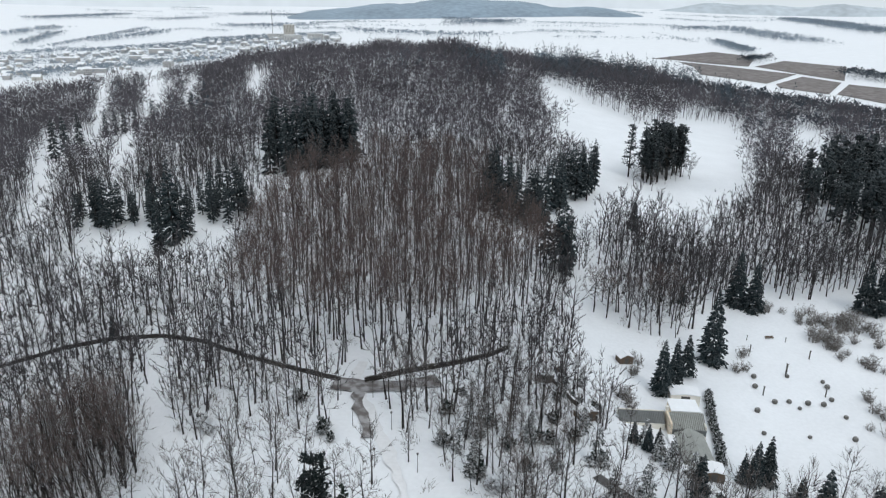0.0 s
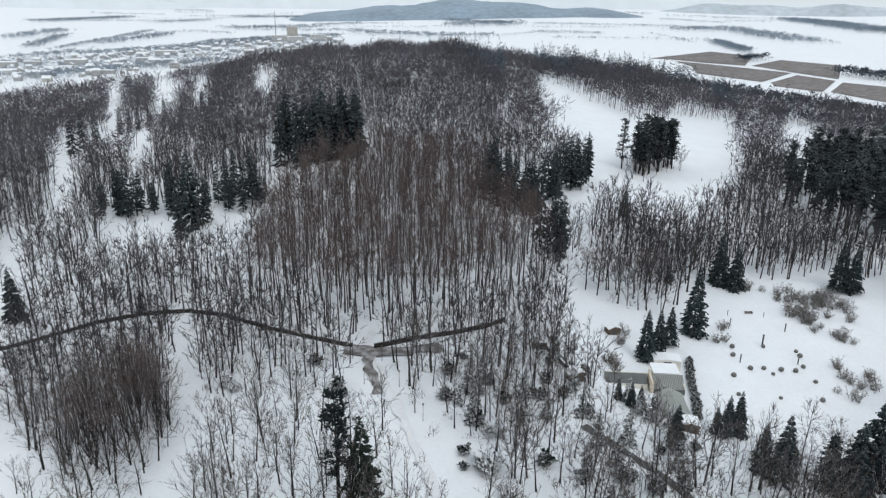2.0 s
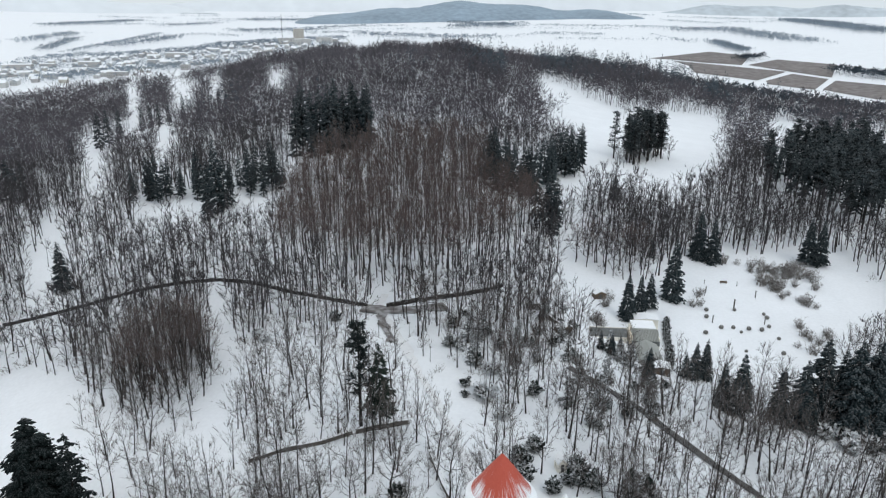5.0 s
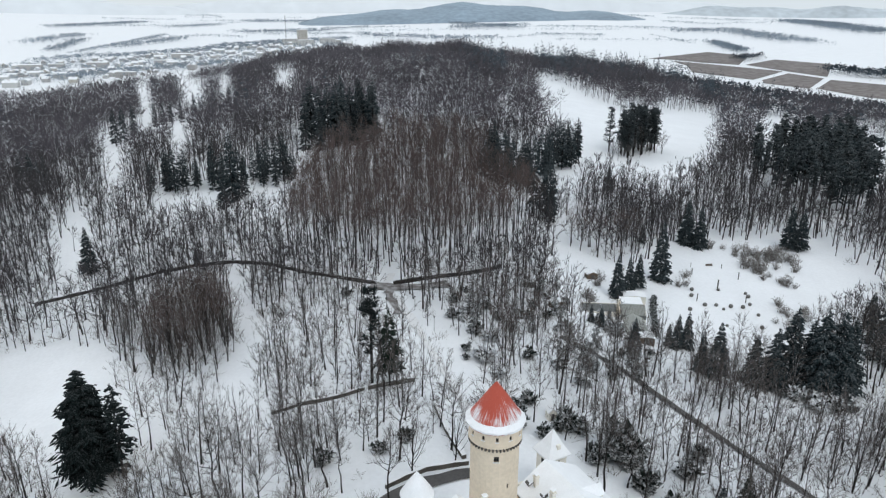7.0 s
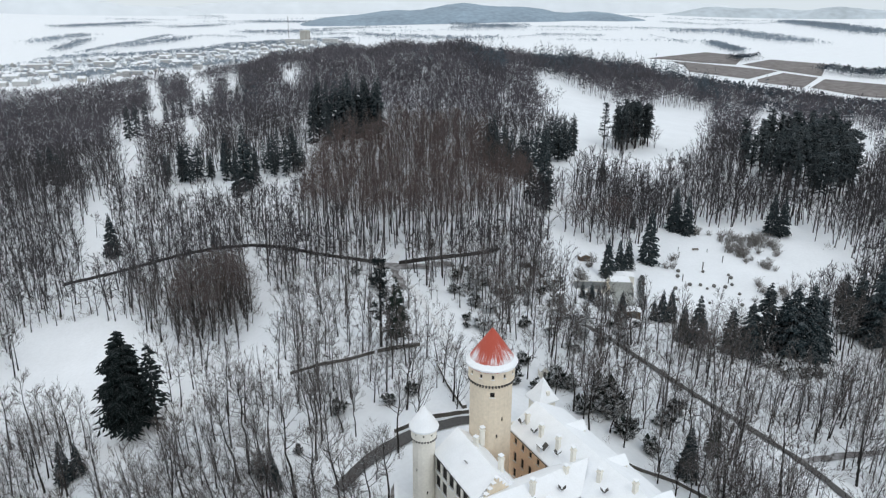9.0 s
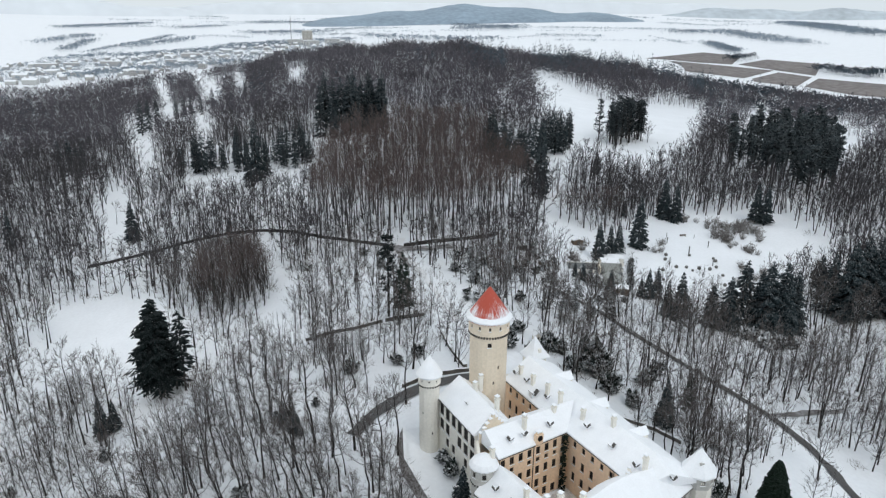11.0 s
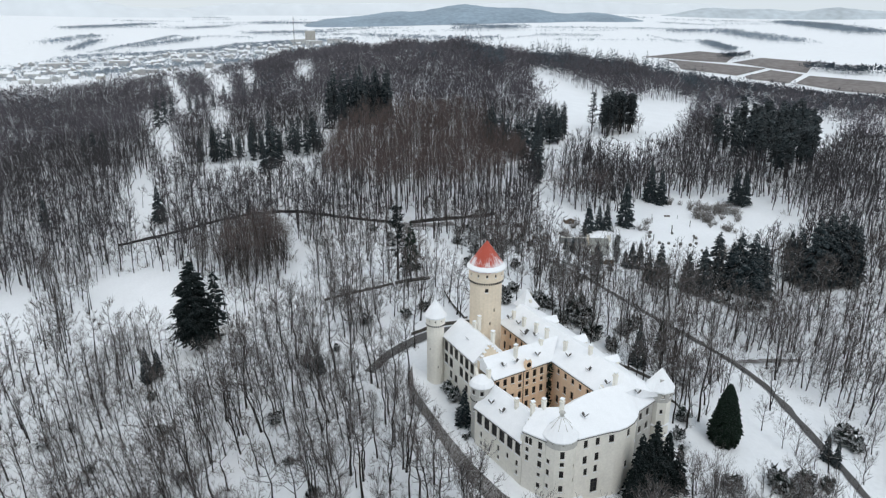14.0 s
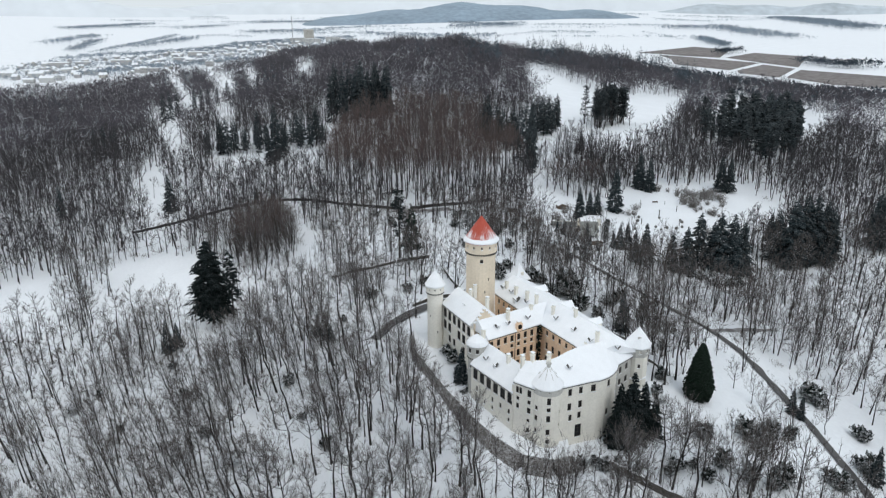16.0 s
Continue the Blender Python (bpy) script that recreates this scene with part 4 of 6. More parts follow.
def bare_tree(seed, height, style, limbs, branches, twigs, twig_r, split):
    """A leafless tree: a long stem, limbs that leave it sideways and bend upwards, branches and hair-fine twigs."""
    rng = np.random.default_rng(seed)
    wood = Growth()
    fine = Growth() if split else wood
    mid, wide, tall, low, high, thick = (f * height for f in FORMS[style])
    lean = rng.normal(0, 0.045, 2)
    lop = rng.uniform(0.8, 1.2, 2)
    n = 7 if split else 4
    top = mid + tall * (0.45 if style == "round" else 0.78)
    sway = rng.normal(0, 0.011, (n, 2)) * height
    sway[:2] *= 0.3
    spine = [np.array((lean[0] * z + sway[k, 0], lean[1] * z + sway[k, 1], z)) for k, z in enumerate(np.linspace(-0.6, top, n))]
    wood.limb(spine, [thick * (1.35 if k == 0 else 1.1) * (1 - 0.88 * (k / (n - 1)) ** 1.15) for k in range(n)], 5 if split else 3)
    core = np.array((lean[0] * mid, lean[1] * mid, mid))
    stretch = np.array((wide * lop[0], wide * lop[1], tall))
    az = rng.uniform(0, 6.28)
    for k in range(limbs):
        u = (k + rng.uniform(0.2, 0.8)) / limbs
        az += 2.4 + rng.normal(0, 0.35)
        aim = heading(rng, radians(-18 + 98 * u + rng.normal(0, 10)), az)
        end = core + aim * stretch * rng.uniform(0.68, 1.04)
        h = low + (high - low) * u * rng.uniform(0.75, 1.1)
        at = np.interp(h, [p[2] for p in spine], range(n))
        i = min(int(at), n - 2)
        p = spine[i] + (spine[i + 1] - spine[i]) * (at - i)
        knee = p + (end - p) * np.array((0.72, 0.72, 0.34)) + rng.normal(0, 0.02, 3) * height
        pts = [p * (1 - w) ** 2 + knee * 2 * w * (1 - w) + end * w * w for w in (0.0, 0.34, 0.68, 1.0)]
        lr = thick * (0.66 if style in ("fan", "vase") else 0.5) * (1 - 0.5 * u)
        if split:
            wood.limb(pts, [lr, lr * 0.72, lr * 0.42, lr * 0.1], 3)
        else:
            wood.spike(pts[0], pts[2], lr * 0.85)
            wood.sliver(pts[1], pts[3], max(lr * 0.5, twig_r), rng.normal(0, 1, 3), True)
        run = (end - p) / (np.linalg.norm(end - p) + 1e-6)
        for b in range(branches):
            w = 1 - (0.45 if style == "vase" else 0.82) * rng.uniform(0, 1) ** 1.2
            j = min(int(w * 3), 2)
            bp = pts[j] + (pts[j + 1] - pts[j]) * (w * 3 - j)
            out = (bp - core) / stretch
            out = out / (np.linalg.norm(out) + 0.3) * np.array((1, 1, 0.8)) + np.array((0, 0, 0.35))
            bd = out * 0.55 + run * 0.5 + heading(rng, radians(rng.uniform(-30, 65))) * 0.65
            bd /= np.linalg.norm(bd)
            be = bp + bd * height * rng.uniform(0.07, 0.15)
            if split:
                wood.spike(bp, be, max(lr * 0.22, twig_r))
            else:
                fine.sliver(bp, be, twig_r * 1.4, rng.normal(0, 1, 3), b % 2)
            for t in range(twigs):
                tp = bp + (be - bp) * rng.uniform(0.15, 1.0)
                td = bd * 0.6 + heading(rng, radians(rng.uniform(-15, 80))) * 0.75
                fine.sliver(tp, tp + td * rng.uniform(0.03, 0.075) * height, twig_r, rng.normal(0, 1, 3))
    return wood, fine


def far_tree(seed, height, twigs, r, spread):
    """A leafless tree for far woods: a stem and a rounded haze of twigs."""
    rng = np.random.default_rng(seed)
    g = Growth()
    g.spike(np.array((0, 0, -0.6)), np.array((rng.normal(0, 0.5), rng.normal(0, 0.5), height * 0.82)), height * 0.0105)
    middle = np.array((0, 0, height * 0.64))
    reach = np.array((spread, spread, 0.33)) * height
    for k in range(twigs):
        way = rng.normal(0, 1, 3)
        way /= np.linalg.norm(way)
        p = middle + way * reach * rng.uniform(0.2, 0.85) ** 0.7
        d = way * np.array((0.6, 0.6, 0.4)) + np.array((0, 0, 0.55)) + rng.normal(0, 0.35, 3)
        g.sliver(p, p + d * height * rng.uniform(0.1, 0.2), r, rng.normal(0, 1, 3))
    return g.arrays()


def spruce(seed, height, radius, tiers, around, sprays, bare=0.06, droop=0.35, ragged=0.18, taper=0.82, tuck=0.0):
    """A conifer: whorls of drooping, flattened sprays on a straight trunk."""
    rng = np.random.default_rng(seed)
    trunk, crown = Growth(), Growth()
    trunk.limb([np.array((0, 0, -0.6)), np.array((0, 0, height * 0.5)), np.array((0, 0, height * 0.98))],
               [height * 0.014, height * 0.009, 0.03], 5)
    for k in range(tiers):
        u = (k + 0.5 + rng.uniform(-0.3, 0.3)) / tiers
        z = height * (bare + (1 - bare) * u)
        reach = radius * 1.08 * (1 - u) ** taper * (0.85 if u < 0.06 else 1.0) * (1 - tuck * max(0.0, 1 - u / 0.3) ** 1.4) + 0.25
        a0 = rng.uniform(0, 6.28)
        for j in range(around):
            az = a0 + 6.283 * j / around + rng.normal(0, 0.2)
            length = reach * rng.uniform(1 - ragged * 1.6, 1 + ragged)
            d = np.array((math.cos(az), math.sin(az), 0.0))
            side = np.array((-d[1], d[0], 0.0))
            zj = z + rng.normal(0, 0.75) * height / tiers * (1 - 0.6 * u)
            p = np.array((0, 0, zj)) + d * 0.15 * length
            e = np.array((0, 0, zj - droop * rng.uniform(0.7, 1.35) * length + 0.1 * height / tiers)) + d * length
            crown.blade(p, e, min(length * 0.24 + 0.14, 0.55), min(0.2 * length + 0.1, 0.5))
            for s in range(sprays):
                w = 0.3 + 0.6 * (s + rng.uniform(0, 1)) / sprays
                sp = p + (e - p) * w
                g = side if s % 2 else -side
                se = sp + (d * 0.55 + g * 0.7) * length * 0.36 * rng.uniform(0.7, 1.25) - np.array((0, 0, 0.16 * length))
                crown.blade(sp, se, min(length * 0.09 + 0.1, 0.38), min(0.07 * length + 0.06, 0.3))
    crown.spike(np.array((0, 0, height * 0.93)), np.array((0, 0, height * 1.01)), 0.22)
    return trunk, crown


def pine(seed, height, radius, boughs=52, tufts=20, coarse=1.0, bare=0.36):
    """A broad, open-crowned evergreen with its foliage in ragged shelves on a long bare trunk."""
    rng = np.random.default_rng(seed)
    trunk, crown = Growth(), Growth()
    trunk.limb([np.array((0, 0, -0.6)), np.array((0.2, 0.1, height * 0.5)), np.array((0.1, 0.3, height * 0.95))],
               [height * 0.016, height * 0.011, 0.06], 6)
    for k in range(boughs):
        u = rng.uniform(bare, 0.97)
        az = rng.uniform(0, 6.28)
        length = radius * (1.15 - 0.85 * u) * rng.uniform(0.7, 1.3) * min(1, (u - bare + 0.11) * 5)
        d = np.array((math.cos(az), math.sin(az), 0.12))
        p = np.array((0, 0, height * u))
        e = p + d * length
        trunk.spike(p, e, 0.09)
        for s in range(tufts):
            c = p + (e - p) * rng.uniform(0.3, 1.0) + rng.normal(0, 0.25, 3)
            f = heading(rng, radians(rng.uniform(-25, 40)))
            crown.blade(c, c + f * coarse * rng.uniform(0.6, 1.4), coarse * rng.uniform(0.16, 0.36), 0.14 * coarse)
    return trunk, crown


def shrub(seed, height, radius, stems, twigs, leafy):
    rng = np.random.default_rng(seed)
    g = Growth()
    for k in range(stems):
        d = heading(rng, radians(rng.uniform(35, 85)))
        p = np.array((rng.normal(0, radius * 0.22), rng.normal(0, radius * 0.22), -0.2))
        e = p + d * np.array((radius, radius, height)) * rng.uniform(0.7, 1.15)
        g.spike(p, e, 0.07)
        for t in range(twigs):
            s = rng.uniform(0.25, 1.0)
            c = p + (e - p) * s
            f = heading(rng, radians(rng.uniform(-5, 75)))
            if leafy:
                g.blade(c, c + f * rng.uniform(0.6, 1.3), rng.uniform(0.25, 0.5), 0.18)
            else:
                g.spike(c, c + f * rng.uniform(0.5, 1.1) * height * 0.35, 0.04)
    return g


def downhill(x, y):
    """How far the trees of the castle's slopes lean out towards the light, in radians along x."""
    x, y = np.asarray(x, float), np.asarray(y, float)
    west = np.clip((-8 - x) / 40, 0, 1) * np.clip((262 - y) / 60, 0, 1)
    east = np.clip((x - 90) / 40, 0, 1) * np.clip((290 - y) / 60, 0, 1)
    return 0.07 * east - 0.16 * west


def place(x, y, turn=0.0, size=1.0, lean=0.0, tilt=0.0):
    return (Matrix.Translation((x, y, float(land(x, y)) - 0.05)) @ Matrix.Rotation(tilt, 4, 'Y') @ Matrix.Rotation(turn, 4, 'Z')
            @ Matrix.Rotation(lean, 4, 'X') @ Matrix.Diagonal((size, size, size, 1)))


class Kind:
    """A kind of plant, built once with its parts and copied after that."""

    def __init__(self, name, parts, label, category, group):
        self.name, self.parts, self.label, self.category, self.group, self.first = name, parts, label, category, group, None

    def put(self, x, y, turn=0.0, size=1.0, lean=0.0, label="", tilt=0.0):
        if self.first is None:
            self.first = new(self.name)
            for nm, me in self.parts:
                ob = part(nm, me, None, self.first)
                if nm == "window_band":
                    tagged(ob, kind="stuff")
            tagged(self.first, self.label, self.category, self.group)
            self.first.matrix_basis = place(x, y, turn, size, lean, tilt)
            ob = self.first
        else:
            ob = copy_thing(self.first, place(x, y, turn, size / self.first.scale.x, lean, tilt))
        if label:
            tagged(ob, label)
        return ob


# ---- where trees stand ----
CASTLE_YARD = [(-12, 222), (-9, 190), (8, 158), (18, 146), (36, 148), (50, 150), (62, 172), (64, 192), (54, 212), (37, 238), (18, 243), (2, 244)]
CLEARINGS = [
    [(96, 881), (110, 911), (130, 873), (145, 818), (166, 799), (107, 518), (90, 499), (78, 505), (84, 546), (86, 602), (66, 603), (100, 737), (79, 688)],
    [(193, 781), (216, 826), (268, 834), (170, 549), (141, 510), (126, 514)],
    [(-289, 712), (-292, 738), (-251, 655), (-221, 606), (-175, 499), (-189, 499), (-208, 535)], [(-367, 992), (-372, 1038), (-302, 876), (-200, 613), (-209, 614), (-257, 724)],
    [(-205, 645), (-205, 674), (-174, 614), (-146, 509), (-161, 527)], [(-319, 993), (-329, 1065), (-249, 903), (-193, 690), (-222, 735)],
    [(-268, 987), (-253, 993), (-168, 697), (-188, 725)], [(-189, 949), (-163, 931), (-124, 721), (-139, 722)], [(-100, 586), (-94, 587), (-80, 539), (-63, 453), (-72, 463)],
    [(-202, 486), (-194, 497), (-178, 454), (-148, 384), (-153, 382), (-188, 453)], [(-200, 457), (-199, 467), (-178, 431), (-142, 359), (-147, 358)],
    [(367, 749), (389, 775), (332, 648), (240, 488), (243, 508)], [(319, 845), (339, 873), (348, 833), (255, 636), (237, 635)],
    [(52, 446), (70, 461), (68, 438), (52, 368), (46, 375)],
    [(102, 428), (127, 440), (160, 446), (184, 440), (192, 400), (150, 352), (125, 330), (98, 336), (78, 350), (83, 377), (101, 398)],
    [(-25, 357), (-17, 357), (-8, 330), (-14, 326)],
    [(-95, 397), (-87, 395), (-73, 362), (-57, 321), (-55, 294), (-66, 296), (-68, 322), (-80, 362)],
    [(-120, 492), (-88, 490), (-98, 455), (-122, 462)],
    [(51, 448), (69, 456), (61, 419), (77, 400), (103, 425), (103, 397), (90, 345), (60, 352), (54, 386)],
    [(-172, 352), (-123, 345), (-107, 311), (-83, 283), (-94, 268), (-124, 277), (-155, 296), (-158, 319)],
    [(104, 512), (132, 512), (152, 558), (188, 625), (196, 720), (166, 775), (130, 650), (104, 560)], [(296, 575), (352, 655), (352, 712), (318, 690), (294, 610)], [(176, 516), (208, 456), (240, 488), (290, 604), (284, 634), (253, 628), (189, 545)], [(-84, 576), (-34, 580), (-34, 534), (-84, 528)], [(-262, 722), (-208, 726), (-208, 690), (-238, 632), (-262, 632)], [(-162, 506), (-80, 504), (-82, 452), (-150, 452)],
    [(26, 522), (88, 550), (82, 505), (52, 470), (24, 478)],
    [(-101, 262), (-76, 262), (-79, 243), (-98, 243)],
    [(100, 306), (140, 312), (138, 290), (112, 284)],
    [(-236, 335), (-199, 345), (-178, 303), (-188, 292), (-218, 292)],
    [(105, 226), (134, 222), (136, 172), (116, 152), (106, 158)],
    [(60, 195), (82, 222), (102, 228), (98, 205), (104, 158), (92, 160), (78, 172), (60, 172)],
]
THINNED = [  # parts of the park where the trees stand wide apart, and the share that stays
    ([(-62, 350), (-60, 300), (-34, 262), (-4, 246), (40, 252), (46, 296), (36, 330), (-5, 350)], 0.66),
    ([(-13, 337), (-5, 323), (1, 308), (14, 311), (19, 295), (16, 283), (5, 283), (-2, 301), (-10, 320)], 0.12),
    ([(-48, 258), (-12, 252), (-14, 214), (-50, 212)], 0.55),
    ([(14, 240), (34, 230), (34, 256), (24, 262), (14, 258)], 0.0),
    ([(-105, 305), (-60, 300), (-40, 270), (-62, 255), (-98, 258)], 0.55),
    ([(38, 235), (62, 222), (95, 238), (78, 285), (40, 288)], 0.75),
    ([(36, 345), (50, 372), (62, 318), (62, 292), (42, 304)], 0.6),
]
LINES = [(MAIN_ROAD, 3.6), (SIDE_ROAD, 3.2), (DRIVE, 3.4), (CROSSING, 5.0), (AVENUE[:4], 4.5), (AVENUE[3:], 2.6)]


def near_line(line, x, y, gap):
    hit = np.zeros(x.shape, bool)
    for (x0, y0), (x1, y1) in zip(line, line[1:]):
        d2 = (x1 - x0) ** 2 + (y1 - y0) ** 2
        s = np.clip(((x - x0) * (x1 - x0) + (y - y0) * (y1 - y0)) / d2, 0, 1)
        hit |= np.hypot(x - x0 - s * (x1 - x0), y - y0 - s * (y1 - y0)) < gap
    return hit


def scatter(seed, x0, x1, y0, y1, gap, thin=0.0, clump=0.0):
    """Points of a jittered grid, without clearings, roads and the castle yard."""
    rng = np.random.default_rng(seed)
    xs, ys = np.meshgrid(np.arange(x0, x1, gap), np.arange(y0, y1, gap))
    x = (xs + rng.uniform(-0.48, 0.48, xs.shape) * gap).ravel()
    y = (ys + rng.uniform(-0.48, 0.48, ys.shape) * gap).ravel()
    drift = np.sin(x * 0.083 + 2.1 * np.sin(y * 0.041)) + np.sin(y * 0.074 + 1.7 * np.sin(x * 0.053 + 1.0))
    keep = rng.uniform(0, 1, x.shape) >= thin + clump * np.clip(0.5 - 0.6 * drift, 0, 1)
    for poly in CLEARINGS:
        wave = 4.0 if poly[0][1] > 500 else 2.5
        for k in ((1.0, 1.03) if poly[0][1] > 500 else (1.0, 1.04)):
            keep &= ~inside(poly, x * k + wave * np.sin(y * 0.16 + x * 0.05), 100 + (y - 100) * k + wave * 1.6 * np.sin(x * 0.13 - y * 0.04))
    luck = rng.uniform(0, 1, x.shape)
    for poly, share in THINNED:
        keep &= ~inside(poly, x, y) | (luck < share)
    for poly in (CASTLE_YARD, GARDEN):
        keep &= ~inside(poly, x, y)
    for line, w in LINES:
        keep &= ~near_line(line, x, y, w)
    return x[keep], y[keep]


def joined(name, templates, xs, ys, sizes, mat, label, category, seed, bark=None):
    """Many plants too far to count, as one mesh."""
    rng = np.random.default_rng(seed)
    vs, fs, kind, base = [], [], [], 0
    zs = land(xs, ys)
    pick = rng.integers(0, len(templates), len(xs))
    turn = rng.uniform(0, 6.283, len(xs))
    for k, (v, f, thin) in enumerate(templates):
        i = np.where(pick == k)[0]
        if not len(i):
            continue
        c, s = np.cos(turn[i])[:, None], np.sin(turn[i])[:, None]
        z = sizes[i][:, None]
        wide = z * rng.uniform(0.85, 1.2, len(i))[:, None]
        px = (v[None, :, 0] * c - v[None, :, 1] * s) * wide + xs[i][:, None]
        py = (v[None, :, 0] * s + v[None, :, 1] * c) * wide + ys[i][:, None]
        pz = v[None, :, 2] * z + zs[i][:, None]
        px = px + v[None, :, 2] * z * np.tan(downhill(xs[i], ys[i]) + rng.normal(0, 0.03, len(i)))[:, None]
        vs.append(np.stack([px, py, pz], -1).reshape(-1, 3))
        fs.append((f[None] + (np.arange(len(i)) * len(v))[:, None, None] + base).reshape(-1, 3))
        kind.append(np.tile(thin, len(i)))
        base += len(i) * len(v)
    me = mesh_of(name, np.concatenate(vs), np.concatenate(fs), bark or mat)
    if bark:
        me.materials.append(mat)
        me.polygons.foreach_set("material_index", np.concatenate(kind).astype(np.int32))
    ob = part(name, me, mat)
    return tagged(ob, label, category, kind="stuff")


GARDEN = [(46, 374), (100, 372), (94, 316), (76, 306), (60, 318), (50, 336)]
TALL_STAND = [(-62, 385), (-30, 366), (-4, 368), (24, 388), (48, 440), (30, 520), (-40, 560), (-75, 470)]
CLUMP = [(-104, 345), (-96, 310), (-78, 305), (-68, 325), (-76, 350), (-92, 356)]
rng = np.random.default_rng(5)

# trees round the castle, each one its own thing
nx, ny = scatter(11, -125, 150, 100, 345, 5.3, clump=0.45)
rank = np.hypot((nx - 5) * 0.9, ny - 185)
order = np.argsort(rank)
single, rest = order[:296], order[296:]
qx, qy = scatter(41, 56, 150, 190, 310, 12.0)
kinds = []
for k in range(8):
    style = ("fan", "tall", "round", "tall")[k % 4]
    w, f = bare_tree(100 + k, 19 if style == "round" else 23, style, (11, 12, 14, 12)[k % 4], 7, 9, 0.031, True)
    if style == "fan":
        lab = "leafless many-stemmed tree with dark upright limbs in the snow"
    elif style == "round":
        lab = "bare broad-crowned deciduous tree with thin snow on its limbs"
    else:
        lab = "tall slender leafless tree with dark trunk and grey-brown twigs"
    kinds.append(Kind("bare_tree", [("trunk", w.mesh("trunk", BARK)), ("crown", f.mesh("crown", TWIG))], lab, "tree", "bare trees round the castle"))
for n, i in enumerate(single):
    kinds[int(rng.integers(0, 8)) | (1 if rng.uniform() < 0.5 and nx[i] < 0 else 0)].put(float(nx[i]), float(ny[i]), rng.uniform(0, 6.28), rng.triangular(0.5, 0.95, 1.2), rng.normal(0, 0.04),
                                       tilt=float(downhill(nx[i], ny[i])))

# a few brown-crowned trees close in front of the castle
for x, y, h in ((33.5, 155.5, 0.55), (38.5, 160.5, 0.4), (64, 168, 0.65), (69, 164, 0.55), (30, 151, 0.55), (74, 150, 0.7), (36, 153, 0.5), (43.5, 160.5, 0.48), (48, 160, 0.5),
                (60, 171.5, 0.62), (79, 177, 0.5), (88, 176, 0.55), (90, 205, 0.6), (93, 198, 0.55), (96, 196, 0.6), (99, 191, 0.5), (118, 200, 0.7), (117, 213, 0.6), (112, 189, 0.6), (123, 205, 0.7),
                (52.5, 161.5, 0.5), (57.5, 163.5, 0.55), (61, 166, 0.6), (46, 153.5, 0.55), (66, 159, 0.55), (55, 154, 0.5), (61, 157, 0.45)):
    kinds[2 if int(x) % 3 else 6].put(x, y, x * 1.3, h)

# the woods that go on behind and beside them
middle = [bare_tree(200 + k, (22, 20, 19, 23)[k % 4], ("fan", "round", "round", "tall")[k % 4], 10, 6, 4, 0.051, False)[0].arrays() for k in range(7)]
bx, by = np.r_[nx[rest], qx], np.r_[ny[rest], qy]
joined("woodland", middle, bx, by, rng.triangular(0.45, 0.9, 1.15, len(bx)), TWIG,
       "leafless deciduous woodland on snowy slopes round the castle", "woods", 21, BARK)
wx, wy = scatter(16, -330, -125, 90, 345, 7.2, clump=0.35)
ex, ey = scatter(17, 150, 330, 90, 345, 7.2, clump=0.35)
wx, wy = np.r_[wx, ex], np.r_[wy, ey]
rim = np.abs(wx) > 55 + 0.57 * wy
rx, ry, wx, wy = wx[rim], wy[rim], wx[~rim], wy[~rim]
joined("outer_woodland", [far_tree(270 + k, 21, 16, 0.16, 0.22) for k in range(4)], rx, ry, rng.uniform(0.7, 1.1, len(rx)), TWIG,
       "leafless woodland spreading on past the park", "woods", 28)
light = [bare_tree(250 + k, 23, ("fan", "tall", "round", "tall")[k % 4], 9, 5, 5, 0.062, False)[0].arrays() for k in range(6)]
joined("outer_woodland", light, wx, wy, rng.triangular(0.5, 0.9, 1.15, len(wx)), TWIG,
       "leafless woodland on the lower snowy slopes", "woods", 26, BARK)
tall = [bare_tree(300 + k, 28, "beech", 12, 5, 4, 0.044, False)[0].arrays() for k in range(6)]
sx, sy = scatter(12, -80, 50, 364, 560, 5.3)
keep = inside(TALL_STAND, sx, sy) & (rng.uniform(0, 1, len(sx)) > (sy - 470) / 110)
kx, ky = scatter(18, -108, -62, 302, 358, 6.2)
c_in = inside(CLUMP, kx, ky)
beeches = []
for k in range(4):
    w, f = bare_tree(330 + k, 24, "vase", 13, 7, 8, 0.037, True)
    beeches.append(Kind("beech_tree", [("trunk", w.mesh("trunk", BARK)), ("crown", f.mesh("crown", RUST))],
                        "many-stemmed leafless beech with fine reddish twigs", "tree", "beeches of the round clump"))
for n, (x, y) in enumerate(zip(kx[c_in], ky[c_in])):
    edge = math.hypot((x + 86) / 20, (y - 330) / 26)
    beeches[n % 4].put(float(x), float(y), rng.uniform(0, 6.28), rng.uniform(0.92, 1.08) - 0.28 * edge ** 2, rng.normal(0, 0.03))
sx, sy = sx[keep], sy[keep]
joined("tall_stand", tall, sx, sy, rng.uniform(0.85, 1.08, len(sx)), RUST,
       "dense stand of tall leafless beeches with reddish-brown crowns", "woods", 22, HAZE_BARK)
hill = [bare_tree(400 + k, 23, ("round", "tall", "round", "fan")[k % 4], 7, 4, 3, 0.11, False)[0].arrays() for k in range(8)]
hx, hy = scatter(13, -340, 310, 345, 575, 5.2, clump=0.3)
vx, vy = scatter(43, 84, 250, 436, 472, 6.0)
hx, hy = np.r_[hx, vx], np.r_[hy, vy]
keep = ~inside(TALL_STAND, hx, hy) | (rng.uniform(0, 1, len(hx)) < (hy - 460) / 110)
